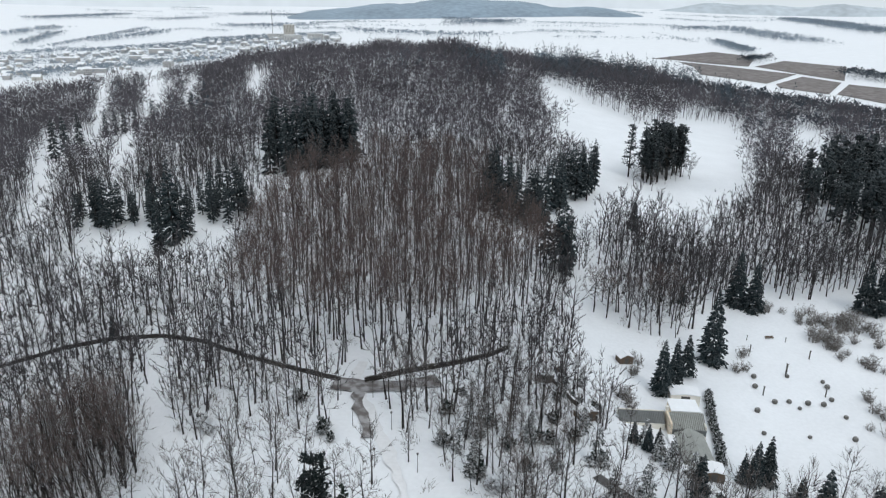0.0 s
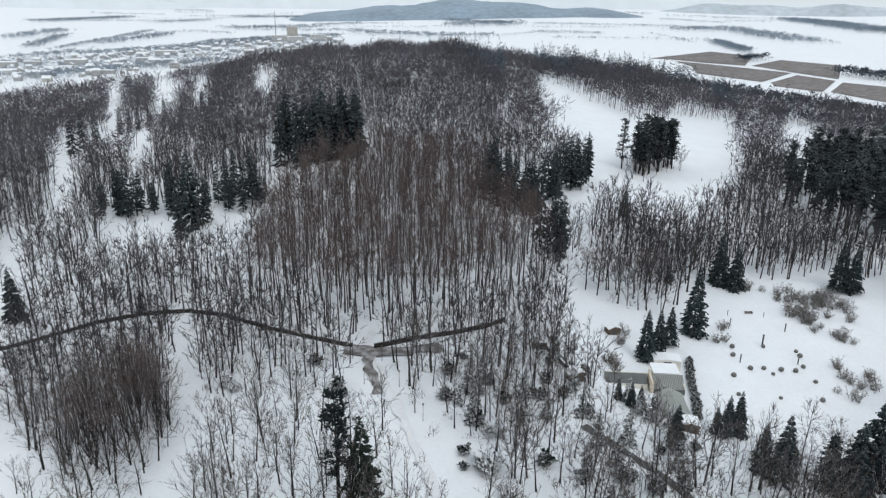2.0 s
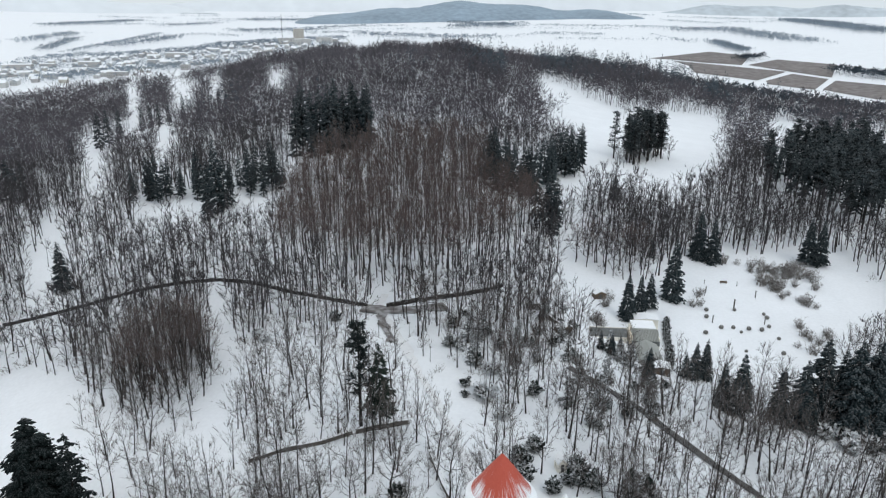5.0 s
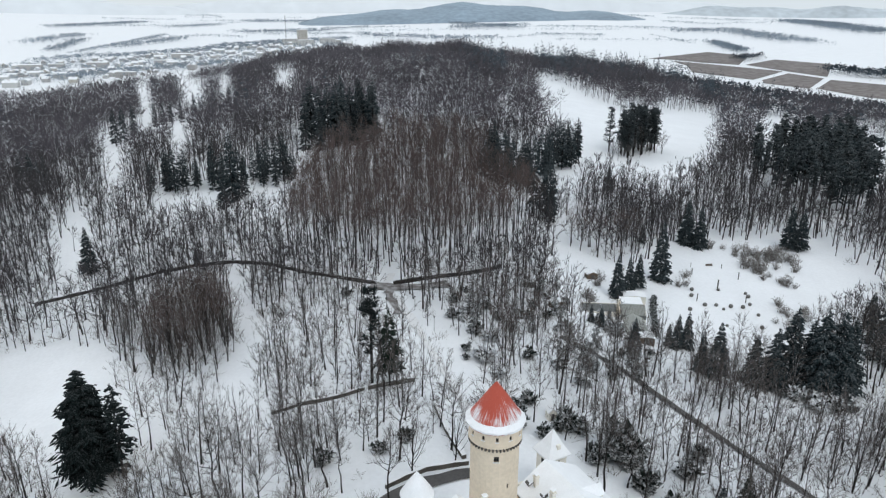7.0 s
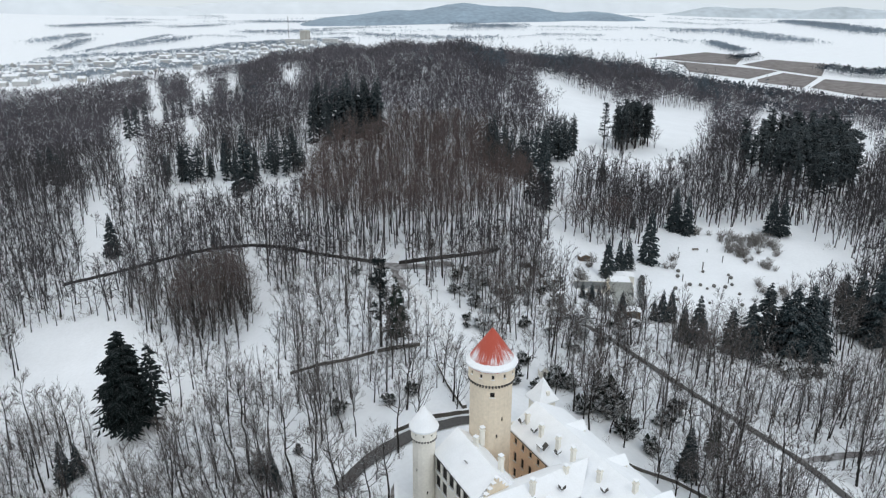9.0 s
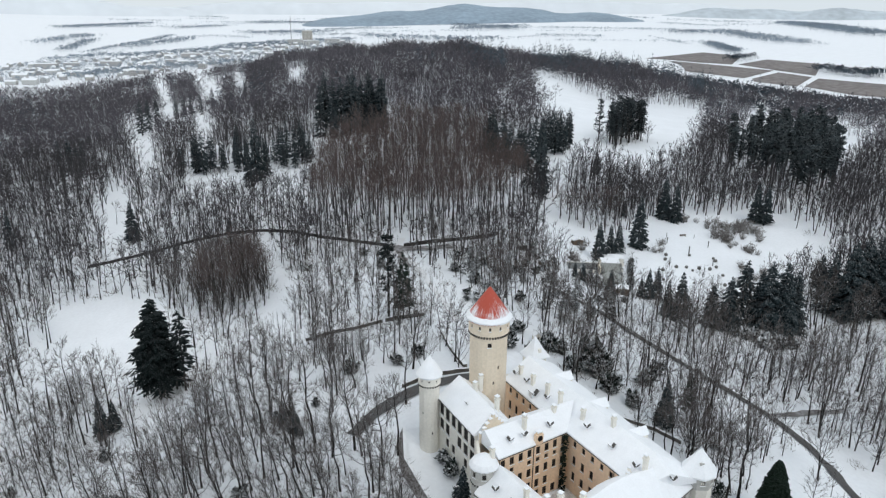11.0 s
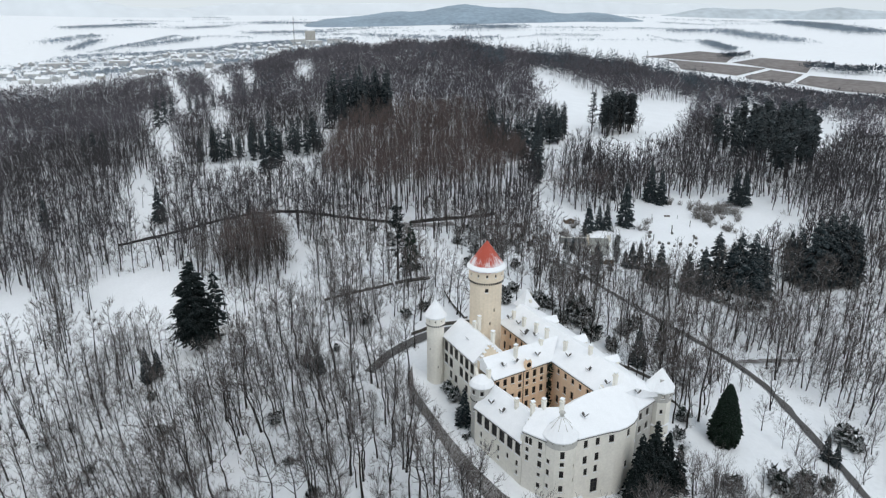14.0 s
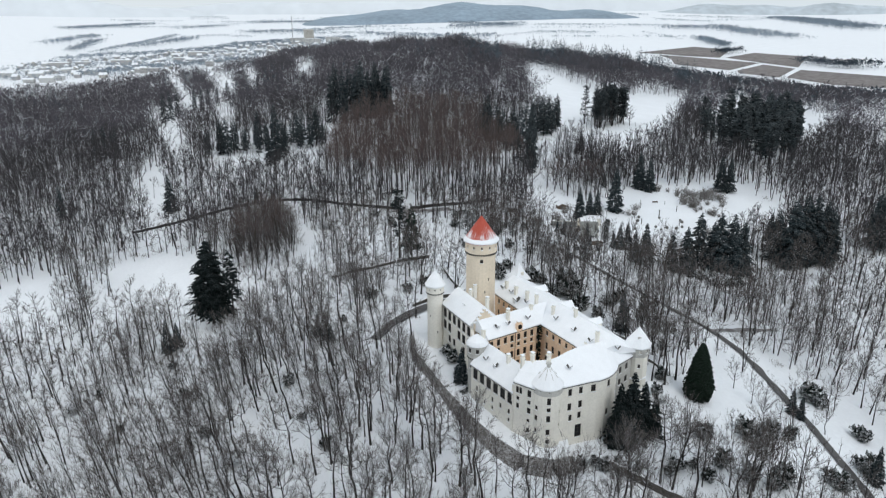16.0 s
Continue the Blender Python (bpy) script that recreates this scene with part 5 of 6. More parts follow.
joined("hillside_woods", hill, hx[keep], hy[keep], rng.uniform(0.6, 1.1, keep.sum()), HILL_TWIG,
       "leafless woods on the snowy hillside behind the park wall", "woods", 23, HAZE_BARK)
far = [far_tree(500 + k, 21, 40, 0.235, 0.28) for k in range(6)]
fx, fy = scatter(14, -560, 480, 572, 830, 5.9, clump=0.2)
east = (fx > 215) & (fy > 590) & (rng.uniform(0, 1, len(fx)) < 0.6)
fx, fy = fx[~east], fy[~east]
joined("far_woods", far, fx, fy, rng.uniform(0.7, 1.15, len(fx)), HAZE_WOOD,
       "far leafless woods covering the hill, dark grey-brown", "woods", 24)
crest = [far_tree(600 + k, 20, 23, 0.32, 0.29) for k in range(6)]
cx, cy = scatter(15, -760, 640, 830, 1190, 7.0)
keep = (cy + 0.958 * cx < 1350) & (cy < 1150 + 0.5 * np.minimum(cx + 150, 0))
joined("crest_woods", crest, cx[keep], cy[keep], rng.uniform(0.6, 1.2, keep.sum()) * (1.0 + 0.1 * np.sin(cx[keep] * 0.031 + 1) + 0.12 * np.sin(cx[keep] * 0.083)), HAZE_WOOD,
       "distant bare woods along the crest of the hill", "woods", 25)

# brown-crowned trees at the end of the park wall, and low ones between the avenue and the greenhouse
r10 = np.random.default_rng(77)
brown = []
for k in range(2):
    w, f = bare_tree(350 + k, 20, "round", 13, 7, 8, 0.036, True)
    brown.append(Kind("beech_tree", [("trunk", w.mesh("trunk", BARK)), ("crown", f.mesh("crown", RUST))],
                      "broad leafless beech with a brown haze of twigs", "tree", "beeches by the park wall"))
for k in range(17):
    brown[k % 2].put(60 + 2.0 * k + r10.normal(0, 1.5), 424 + r10.uniform(-9, 9) + 0.3 * k, k * 1.7, r10.uniform(0.75, 1.05))
ux, uy = scatter(45, 18, 62, 296, 372, 8.0)
for x, y in zip(ux, uy):
    brown[int(r10.integers(0, 2))].put(float(x), float(y), r10.uniform(0, 6.28), r10.uniform(0.4, 0.7), label="small leafless tree with grey-brown twigs in the park")

# conifers
SPRUCES = [spruce(700 + k, 22, 4.3, 26, 9, 3, bare=0.05 + 0.03 * (k % 3)) for k in range(4)]
spruce_kinds = [Kind("spruce", [("trunk", a.mesh("trunk", BARK)), ("crown", b.mesh("crown", NEEDLE))],
                     "dark green spruce with a light dusting of snow", "tree", "conifers of the park") for a, b in SPRUCES]
THIN = [spruce(720 + k, 24, 3.3, 20, 7, 1, bare=0.06 + 0.05 * k, ragged=0.3, taper=0.6) for k in range(4)]
thin_kinds = [Kind("spruce", [("trunk", a.mesh("trunk", BARK)), ("crown", b.mesh("crown", NEEDLE))],
                   "tall dark conifer in a dense stand on the hillside", "tree", "conifers on the hillside") for a, b in THIN]


def plant(kinds, rows, high):
    for x, y, h in rows:
        kinds[int(rng.integers(0, len(kinds)))].put(x, y, rng.uniform(0, 6.28), h / high)


PARK_SPRUCES = [(-159, 411, 22), (118, 437, 23), (123, 433, 21), (96, 434, 10), (94, 395, 26), (70, 371, 18), (77, 380, 15), (82, 384, 15),
                (60, 339, 7), (65, 323, 10), (82, 330, 13), (86, 332, 14), (79, 330, 9), (64, 319, 13), (57, 338, 8), (54, 341, 7), (85, 314, 15), (89, 311, 20), (166, 433, 22), (171, 432, 21), (93, 500, 15), (-107, 402, 9)]
EAST_SPRUCES = [(101, 311, 18), (107, 310, 22), (113, 312, 29), (121, 309, 31), (127, 310, 31), (120, 314, 25), (135, 317, 26), (167, 361, 16),
                (160, 338, 26), (163, 351, 15), (165, 333, 33), (172, 337, 34), (177, 337, 34), (182, 337, 31), (187, 340, 27), (215, 351, 29), (219, 351, 31)]
YARD_SPRUCES = [(59, 227, 15), (4, 191, 12), (105, 197, 9), (107, 195, 8), (116, 169, 12), (-44, 229, 9), (-41, 227, 10), (-104, 248, 14), (-101, 250, 11), (-39, 224, 7)]
plant(spruce_kinds, PARK_SPRUCES, 22)
MASSIVE = [spruce(780 + k, 26, 4.8, 36, 9, 5, bare=0.05, droop=0.26, ragged=0.46, taper=0.72) for k in range(3)]
massive_kinds = [Kind("spruce", [("trunk", a.mesh("trunk", BARK)), ("crown", b.mesh("crown", NEEDLE))],
                      "broad dark spruce with ragged boughs holding patches of snow", "tree", "broad conifers by the meadow") for a, b in MASSIVE]
plant(massive_kinds, EAST_SPRUCES, 26)
plant(spruce_kinds, YARD_SPRUCES, 22)
LONE = spruce(731, 34, 6.2, 54, 11, 8, bare=0.16, droop=0.2, ragged=0.6, taper=0.6)
lone = Kind("fir", [("trunk", LONE[0].mesh("trunk", BARK)), ("crown", LONE[1].mesh("crown", DEEP))],
            "huge dark fir standing alone beside the snowfield", "tree", "conifers of the park")
lone.put(-91, 263, 0.4)
SLIM = spruce(732, 28, 2.8, 26, 7, 3, bare=0.3, droop=0.2, ragged=0.5, taper=0.45)
slim = Kind("fir", [("trunk", SLIM[0].mesh("trunk", BARK)), ("crown", SLIM[1].mesh("crown", DEEP))],
            "slender ragged fir close beside the huge one", "tree", "conifers of the park")
slim.put(-82.5, 262, 2.0)
PINES = pine(741, 31, 5.2)
pines = Kind("pine", [("trunk", PINES[0].mesh("trunk", BARK)), ("crown", PINES[1].mesh("crown", DEEP))],
             "tall pine with a ragged dark crown and bare lower trunk", "tree", "conifers of the park")
pines.put(-19, 283, 1.0)
BROAD = spruce(742, 24, 4.2, 20, 8, 2, bare=0.2, droop=0.1)
broad = Kind("cypress", [("trunk", BROAD[0].mesh("trunk", BARK)), ("crown", BROAD[1].mesh("crown", YEW))],
             "smooth dark conical evergreen beside the avenue", "tree", "conifers of the park")
broad.put(-14, 282, 0.3)
broad.put(68, 235, 1.3, 0.6)
FULL = [spruce(735 + k, 20, 3.5, 34, 9, 4, bare=0.02, droop=0.3, ragged=0.36, taper=0.8) for k in range(2)]
full_kinds = [Kind("fir", [("trunk", a.mesh("trunk", BARK)), ("crown", b.mesh("crown", DEEP))],
                   "broad dark fir growing close below the castle wall", "tree", "firs below the castle") for a, b in FULL]
for x, y, h in ((44.6, 167.6, 18), (46.6, 168.0, 16.5), (48.8, 171.0, 19.5), (52.4, 172.6, 16), (47.5, 166.2, 10), (55.4, 172.5, 13), (51.0, 168.5, 9), (43.0, 166.4, 11)):
    full_kinds[int(h) % 2].put(x, y, h * 1.7, h / 20)
YEWCONE = spruce(751, 18, 4.7, 54, 20, 3, bare=0.03, droop=0.3, ragged=0.05, taper=0.62, tuck=0.5)
yew = Kind("clipped_yew", [("trunk", YEWCONE[0].mesh("trunk", BARK)), ("crown", YEWCONE[1].mesh("crown", YEW))],
           "dense dark green clipped yew cone in open snow", "tree", "conifers of the park")
yew.put(75, 195, 0.0)

CENTRE_ROW = [(52, 451, 31), (55, 454, 26), (30, 500, 24), (36, 494, 26), (42, 488, 22), (60, 508, 24), (24, 506, 24), (51, 496, 28), (57, 516, 27), (66, 528, 28), (71, 529, 28), (75, 536, 26), (82, 543, 28), (30, 517, 29),
              (35, 509, 26), (39, 501, 25), (45, 503, 24), (47, 490, 20), (28, 517, 24), (77, 531, 25), (54, 448, 20)]
LEFT_GROUPS = [(-166, 513, 15), (-154, 500, 25), (-148, 496, 26), (-144, 497, 22), (-139, 503, 16), (-127, 499, 26), (-110, 474, 36), (-107, 477, 27),
               (-105, 500, 19), (-100, 500, 21), (-92, 498, 23), (-87, 494, 28), (-83, 496, 16), (-137, 619, 10), (-121, 496, 19), (-225, 415, 23)]
LEFT_FAR = [(-215, 740, 20), (-192, 710, 16), (-246, 649, 29), (-244, 660, 28), (-249, 691, 25), (-241, 716, 20), (-234, 717, 19), (-227, 716, 19),
            (-217, 712, 19), (-183, 736, 21), (-175, 729, 18), (-260, 542, 24), (-251, 538, 26), (-243, 539, 22), (-299, 666, 15), (-289, 664, 14), (-268, 649, 15), (-241, 528, 22)]
plant(thin_kinds, CENTRE_ROW, 24)
plant(thin_kinds, LEFT_GROUPS, 24)
plant(thin_kinds, [(x + rng.normal(0, 3), y + rng.uniform(1, 6), h * rng.uniform(0.6, 1.0)) for x, y, h in LEFT_GROUPS + CENTRE_ROW], 24)
plant(thin_kinds, [(x + rng.normal(0, 6.0), y + rng.uniform(-12, 12), h * rng.uniform(0.6, 1.1)) for x, y, h in LEFT_GROUPS[:15]], 24)
plant(thin_kinds, LEFT_FAR, 24)


def stand(x0, y0, x1, y1, deep, gap, high, seed):
    """A close stand of conifers along a line, a few rows deep."""
    r = np.random.default_rng(seed)
    length = math.hypot(x1 - x0, y1 - y0)
    for row in range(deep):
        for k in range(int(length / gap)):
            s = (k + r.uniform(0.1, 0.9)) * gap / length
            plant(thin_kinds, [(x0 + (x1 - x0) * s - (y1 - y0) / length * row * gap + r.normal(0, 2.0),
                                y0 + (y1 - y0) * s + (x1 - x0) / length * row * gap + r.normal(0, 2.4), high * r.triangular(0.42, 0.9, 1.1))], 24)


stand(-80, 549, -36, 557, 4, 5.0, 40, 3)


# the large pine stand of the east slope and the pines in the hillside clearing
EAST_STAND = [(179, 512), (208, 452), (240, 488), (290, 604), (284, 634), (253, 628), (189, 545)]
STAND_PINES = [pine(745 + k, 29, 4.2, 40, 7, 1.9, 0.42) for k in range(3)]
FULL_PINES = [pine(755 + k, 31, 4.6, 56, 8, 1.7, 0.2) for k in range(3)]
stone_kinds = [Kind("pine", [("trunk", a.mesh("trunk", BARK)), ("crown", b.mesh("crown", NEEDLE))],
                    "tall dark pine with a bare lower trunk in a close stand", "tree", "pines of the east stand") for a, b in STAND_PINES]
clump_kinds = [Kind("pine", [("trunk", a.mesh("trunk", BARK)), ("crown", b.mesh("crown", NEEDLE))],
                    "dark pine of a small clump in the snowy clearing", "tree", "pines in the clearing") for a, b in FULL_PINES]
gx, gy = np.meshgrid(np.arange(176, 292, 8.2), np.arange(450, 636, 8.2))
gx, gy = (gx + rng.uniform(-4.0, 4.0, gx.shape)).ravel(), (gy + rng.uniform(-4.0, 4.0, gy.shape)).ravel()
for x, y in zip(gx, gy):
    if inside(EAST_STAND, np.array([x]), np.array([y]))[0]:
        plant(stone_kinds if rng.uniform() < 0.68 else thin_kinds, [(float(x), float(y), rng.triangular(15, 28, 35))], 27)
for k in range(32):
    s, o = (k + 0.5) / 32, rng.uniform(-1, 1)
    plant(clump_kinds, [(113 + 34 * s - 5 * o + rng.normal(0, 1.2), 572 + 34 * s + 8 * o, rng.uniform(27, 33) - 4 * abs(s - 0.5))], 31)
for k in range(14):
    kinds[(2, 6, 1)[k % 3]].put(107 + 3.2 * k + rng.normal(0, 2.5), 558 + 2.6 * k + rng.normal(0, 3), k * 1.3, rng.uniform(0.3, 0.85))

# conifers scattered through the far woods
r9 = np.random.default_rng(91)
dark_far = [spruce(760 + k, 22, 4.0, 6, 5, 0, bare=0.12, ragged=0.3)[1].arrays() for k in range(4)]
px, py = scatter(19, -600, 560, 600, 1150, 14.0, thin=0.5)
wood = (np.sin(px * 0.021 + 1.3) * np.sin(py * 0.017 + px * 0.006) > 0.25) | ((py + 0.9 * px > 1120) & (r9.uniform(0, 1, len(px)) < 0.6)) | ((py > 1040) & (r9.uniform(0, 1, len(px)) < 0.5))
wood &= (py + 0.958 * px < 1350) & (py < 1150 + 0.5 * np.minimum(px + 150, 0))
qx, qy = scatter(44, 0, 345, 825, 1150, 8.6)
dense = np.zeros(len(qx), bool)
for poly in ([(104, 960), (265, 1040), (332, 1110), (330, 1150), (190, 1150), (110, 1050)], [(15, 945), (72, 950), (62, 838), (28, 828)], [(316, 1023), (332, 975), (304, 892), (270, 896)]):
    dense |= inside(poly, qx, qy)
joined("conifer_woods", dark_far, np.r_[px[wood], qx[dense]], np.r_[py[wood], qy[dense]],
       np.r_[r9.triangular(0.5, 0.8, 1.5, wood.sum()), r9.triangular(0.7, 1.1, 1.7, dense.sum())], HAZE_PINE,
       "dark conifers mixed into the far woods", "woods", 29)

# ---- park walls, garden and meadow ----
def stone_wall(pts, high, thick, label, snow=True, lumps=True):
    """A low rubble wall with snow on its top, following the ground."""
    r = random.Random(len(pts) * 7 + int(abs(pts[0][0])))
    line = []
    for (x0, y0), (x1, y1) in zip(pts, pts[1:]):
        n = max(1, int(dist((x0, y0), (x1, y1)) / 1.6))
        line += [(x0 + (x1 - x0) * k / n, y0 + (y1 - y0) * k / n) for k in range(n)]
    line.append(pts[-1])
    wall = tagged(new("park_wall"), label, "wall", kind="structure")
    body, cap = bmesh.new(), bmesh.new()
    rows = []
    for k, (x, y) in enumerate(line):
        a, b = line[max(k - 1, 0)], line[min(k + 1, len(line) - 1)]
        d = Vector((b[0] - a[0], b[1] - a[1])).normalized()
        s = Vector((d.y, -d.x)) * thick / 2
        z = float(land(x, y))
        h = high * r.uniform(0.85, 1.1)
        rows.append((x, y, z, s, h))
    for bm_, lo, hi, grow in ((body, -0.8, 0.0, 1.0), (cap, 0.0, 0.16, 1.12)):
        rings = []
        for x, y, z, s, h in rows:
            rings.append([bm_.verts.new((x + s.x * grow * e, y + s.y * grow * e, z + (h if t else 0) + (hi if t else lo) + (h if bm_ is cap and not t else 0)))
                          for e, t in ((-1, 0), (-1, 1), (1, 1), (1, 0))])
        for p, q in zip(rings, rings[1:]):
            for k in range(4):
                bm_.faces.new((p[k], q[k], q[(k + 1) % 4], p[(k + 1) % 4]))
        bm_.faces.new(rings[0])
        bm_.faces.new(rings[-1][::-1])
        bmesh.ops.recalc_face_normals(bm_, faces=bm_.faces)
    part("stonework", body, STONE if snow else RUBBLE, wall)
    if snow:
        part("coping_snow", cap, ROOF_SNOW, wall)
    else:
        cap.free()
    return wall


stone_wall([(-173, 388), (-149, 393), (-122, 400), (-107, 401), (-88, 398), (-73, 391), (-55, 378), (-40, 369), (-25, 361)], 1.35, 0.5,
           "long dark rubble wall curving through the bare woods", snow=False)
stone_wall([(-18, 360), (-6, 366), (7, 372), (18, 379), (25, 386)], 1.6, 0.55, "dark rubble wall beside the path crossing", snow=False)
stone_wall([(-46, 275), (-39, 277), (-28, 278), (-21, 281)], 1.1, 0.5, "low stone garden wall capped with snow")
stone_wall([(-20, 281), (-7, 284)], 1.3, 0.5, "low stone garden wall capped with snow")
stone_wall([(-1, 271), (2, 259), (6, 248)], 1.0, 1.1, "broad low wall beside the path, covered with snow")
stone_wall([(7, 246), (-3, 244), (-12, 239)], 1.2, 0.5, "curved stone parapet along the castle driveway")
stone_wall([(40, 232), (48, 227.5), (56, 225), (62, 221)], 1.0, 0.5, "low terrace wall beside the castle lawn")
stone_wall([(63, 212), (66, 210), (68, 205)], 0.9, 0.4, "low terrace wall beside the castle lawn")
stone_wall([(41, 158), (50, 152), (58, 147)], 2.2, 0.6, "stone retaining wall below the castle")
stone_wall([(32, 367), (37, 368)], 2.4, 0.4, "boarded garden fence dark against the snow")
stone_wall([(37, 368), (41, 357), (46, 349)], 1.6, 0.4, "boarded garden fence dark against the snow")


def shed(x, y, w, d, h, turn, label, wall_mat=TIMBER, rise=0.9):
    """A small gabled hut with snow on its roof."""
    hut = tagged(new("shed"), label, "shed")
    hut.matrix_basis = Matrix.Translation((x, y, float(land(x, y)))) @ Matrix.Rotation(turn, 4, 'Z')
    bm = bmesh.new()
    box_into(bm, Matrix.Translation((0, 0, h / 2 - 0.4)), (w, d, h + 0.8))
    v = [bm.verts.new(p) for p in ((-w / 2, -d / 2, h), (w / 2, -d / 2, h), (0, -d / 2, h + rise), (-w / 2, d / 2, h), (w / 2, d / 2, h), (0, d / 2, h + rise))]
    bm.faces.new(v[:3]), bm.faces.new(v[3:])
    part("wall", bm, wall_mat, hut)
    bm = bmesh.new()
    slope = math.atan2(rise, w / 2)
    for s in (-1, 1):
        m = Matrix.Translation((s * w / 4, 0, h + rise / 2 + 0.1)) @ Matrix.Rotation(s * slope, 4, 'Y')
        box_into(bm, m, (w / 2 / math.cos(slope) + 0.35, d + 0.5, 0.25))
    part("roof", bm, ROOF_SNOW, hut, "roof covered with snow")
    bm = bmesh.new()
    box_into(bm, Matrix.Translation((0, -d / 2 - 0.02, h * 0.45)), (w * 0.3, 0.08, h * 0.85))
    part("door", bm, COPING, hut)
    return hut


shed(43, 350, 5.2, 4.0, 2.4, 0.5, "grey wooden hut with a snowy roof in the trees")
shed(63, 388, 4.6, 3.2, 2.2, 0.25, "dark open shed with a snowy roof beside young trees")
shed(40, 376, 2.6, 2.2, 2.0, 0.1, "little dark hut among the trees", rise=0.4)
shed(71.5, 330.5, 5.0, 4.2, 2.6, -0.15, "brown garden shed with a snow-covered roof", rise=0.5)
shed(76.5, 369.0, 8.5, 5.0, 3.0, -0.1, "low garden building with a flat snowy roof", PLASTER, rise=0.4)
shed(29.2, 267.0, 2.4, 2.4, 2.4, 0.2, "small garden pavilion with a snowy roof", PLASTER, rise=1.3)
shed(6.0, 228.5, 2.6, 2.6, 3.0, 0.3, "small gate lodge beside the great tower", PLASTER, rise=1.0)

# greenhouses
glasshouse = tagged(new("greenhouse"), "old ribbed greenhouse range with dull green glass roofs", "greenhouse")
glasshouse.matrix_basis = Matrix.Translation((65.3, 347.4, -4.2)) @ Matrix.Rotation(radians(-5), 4, 'Z')


def glazed_slope(x0, x1, y0, z0, y1, z1, ribs, mat, name="glass_roof"):
    """A sloping glazed roof with ribs between its panes."""
    bm = bmesh.new()
    mid = Matrix.Translation(((x0 + x1) / 2, (y0 + y1) / 2, (z0 + z1) / 2)) @ Matrix.Rotation(math.atan2(z1 - z0, y1 - y0), 4, 'X')
    length = math.hypot(y1 - y0, z1 - z0)
    box_into(bm, mid, (x1 - x0, length, 0.06))
    roof = part(name, bm, mat, glasshouse)
    bm = bmesh.new()
    for k in range(ribs + 1):
        x = x0 + (x1 - x0) * k / ribs
        box_into(bm, mid @ Matrix.Translation((x - (x0 + x1) / 2, 0, 0.06)), (0.07, length, 0.1))
    part("rib", bm, FRAME, roof)
    return roof


def block_part(name, x0, x1, y0, y1, z0, z1, mat, label=""):
    bm = bmesh.new()
    box_into(bm, Matrix.Translation(((x0 + x1) / 2, (y0 + y1) / 2, (z0 + z1) / 2)), (x1 - x0, y1 - y0, z1 - z0))
    return part(name, bm, mat, glasshouse, label)


block_part("back_wall", -13, 0, 6.2, 6.6, -4, 4.5, PLASTER)
glazed_slope(-12.8, -0.4, 2.6, 2.7, 6.2, 4.3, 26, DULL_GLASS)
block_part("front_wall", -12.8, -0.4, 2.4, 2.6, -4, 2.6, PLASTER)
block_part("cold_frame", -12.8, -0.6, -2.2, 2.4, -4, 0.7, ROOF_SNOW, "cold frames under smooth snow")
block_part("party_wall", 0.2, 0.7, -1.0, 6.8, -4, 5.0, TOWER_PLASTER)
block_part("chimney", 0.1, 0.9, 5.6, 6.4, 4.5, 6.2, PLASTER)
glazed_slope(0.8, 10.2, 0.4, 2.6, 5.4, 4.8, 18, GLASS_ROOF)
block_part("glass_front", 0.8, 10.2, 0.2, 0.4, 0.9, 2.6, DULL_GLASS)
block_part("plinth", 0.8, 10.2, 0.15, 0.45, -4, 0.9, PLASTER)
block_part("gable_wall", 9.9, 10.2, 0.4, 6.2, -4, 3.6, PLASTER)
block_part("rear_house", 2.0, 9.6, 6.4, 12.6, -4, 4.4, TOWER_PLASTER, "cream plastered rear house")
block_part("snow_roof", 1.8, 9.8, 6.2, 12.8, 4.4, 4.75, ROOF_SNOW)
for nm, x0, x1, y0, y1, e, r in (("ridge_house", 1.4, 9.0, -13.0, -0.6, 2.0, 3.7),):
    body = block_part(nm, x0, x1, y0, y1, -4, e, GLASS_ROOF)
    w = (x1 - x0) / 2
    for s in (-1, 1):
        bm = bmesh.new()
        m = Matrix.Translation(((x0 + x1) / 2 + s * w / 2, (y0 + y1) / 2, (e + r) / 2)) @ Matrix.Rotation(s * math.atan2(r - e, w), 4, 'Y')
        box_into(bm, m, (math.hypot(w, r - e) + 0.2, y1 - y0 + 0.2, 0.07))
        slope = part("glass_roof", bm, GLASS_ROOF, body)
    bm = bmesh.new()
    for y in (y0, y1):
        t = [bm.verts.new(p) for p in ((x0, y, e), (x1, y, e), ((x0 + x1) / 2, y, r))]
        bm.faces.new(t)
    part("gable", bm, DULL_GLASS, body)
block_part("snow_roof", -0.6, 1.4, -5.5, -1.2, 1.6, 1.9, ROOF_SNOW)

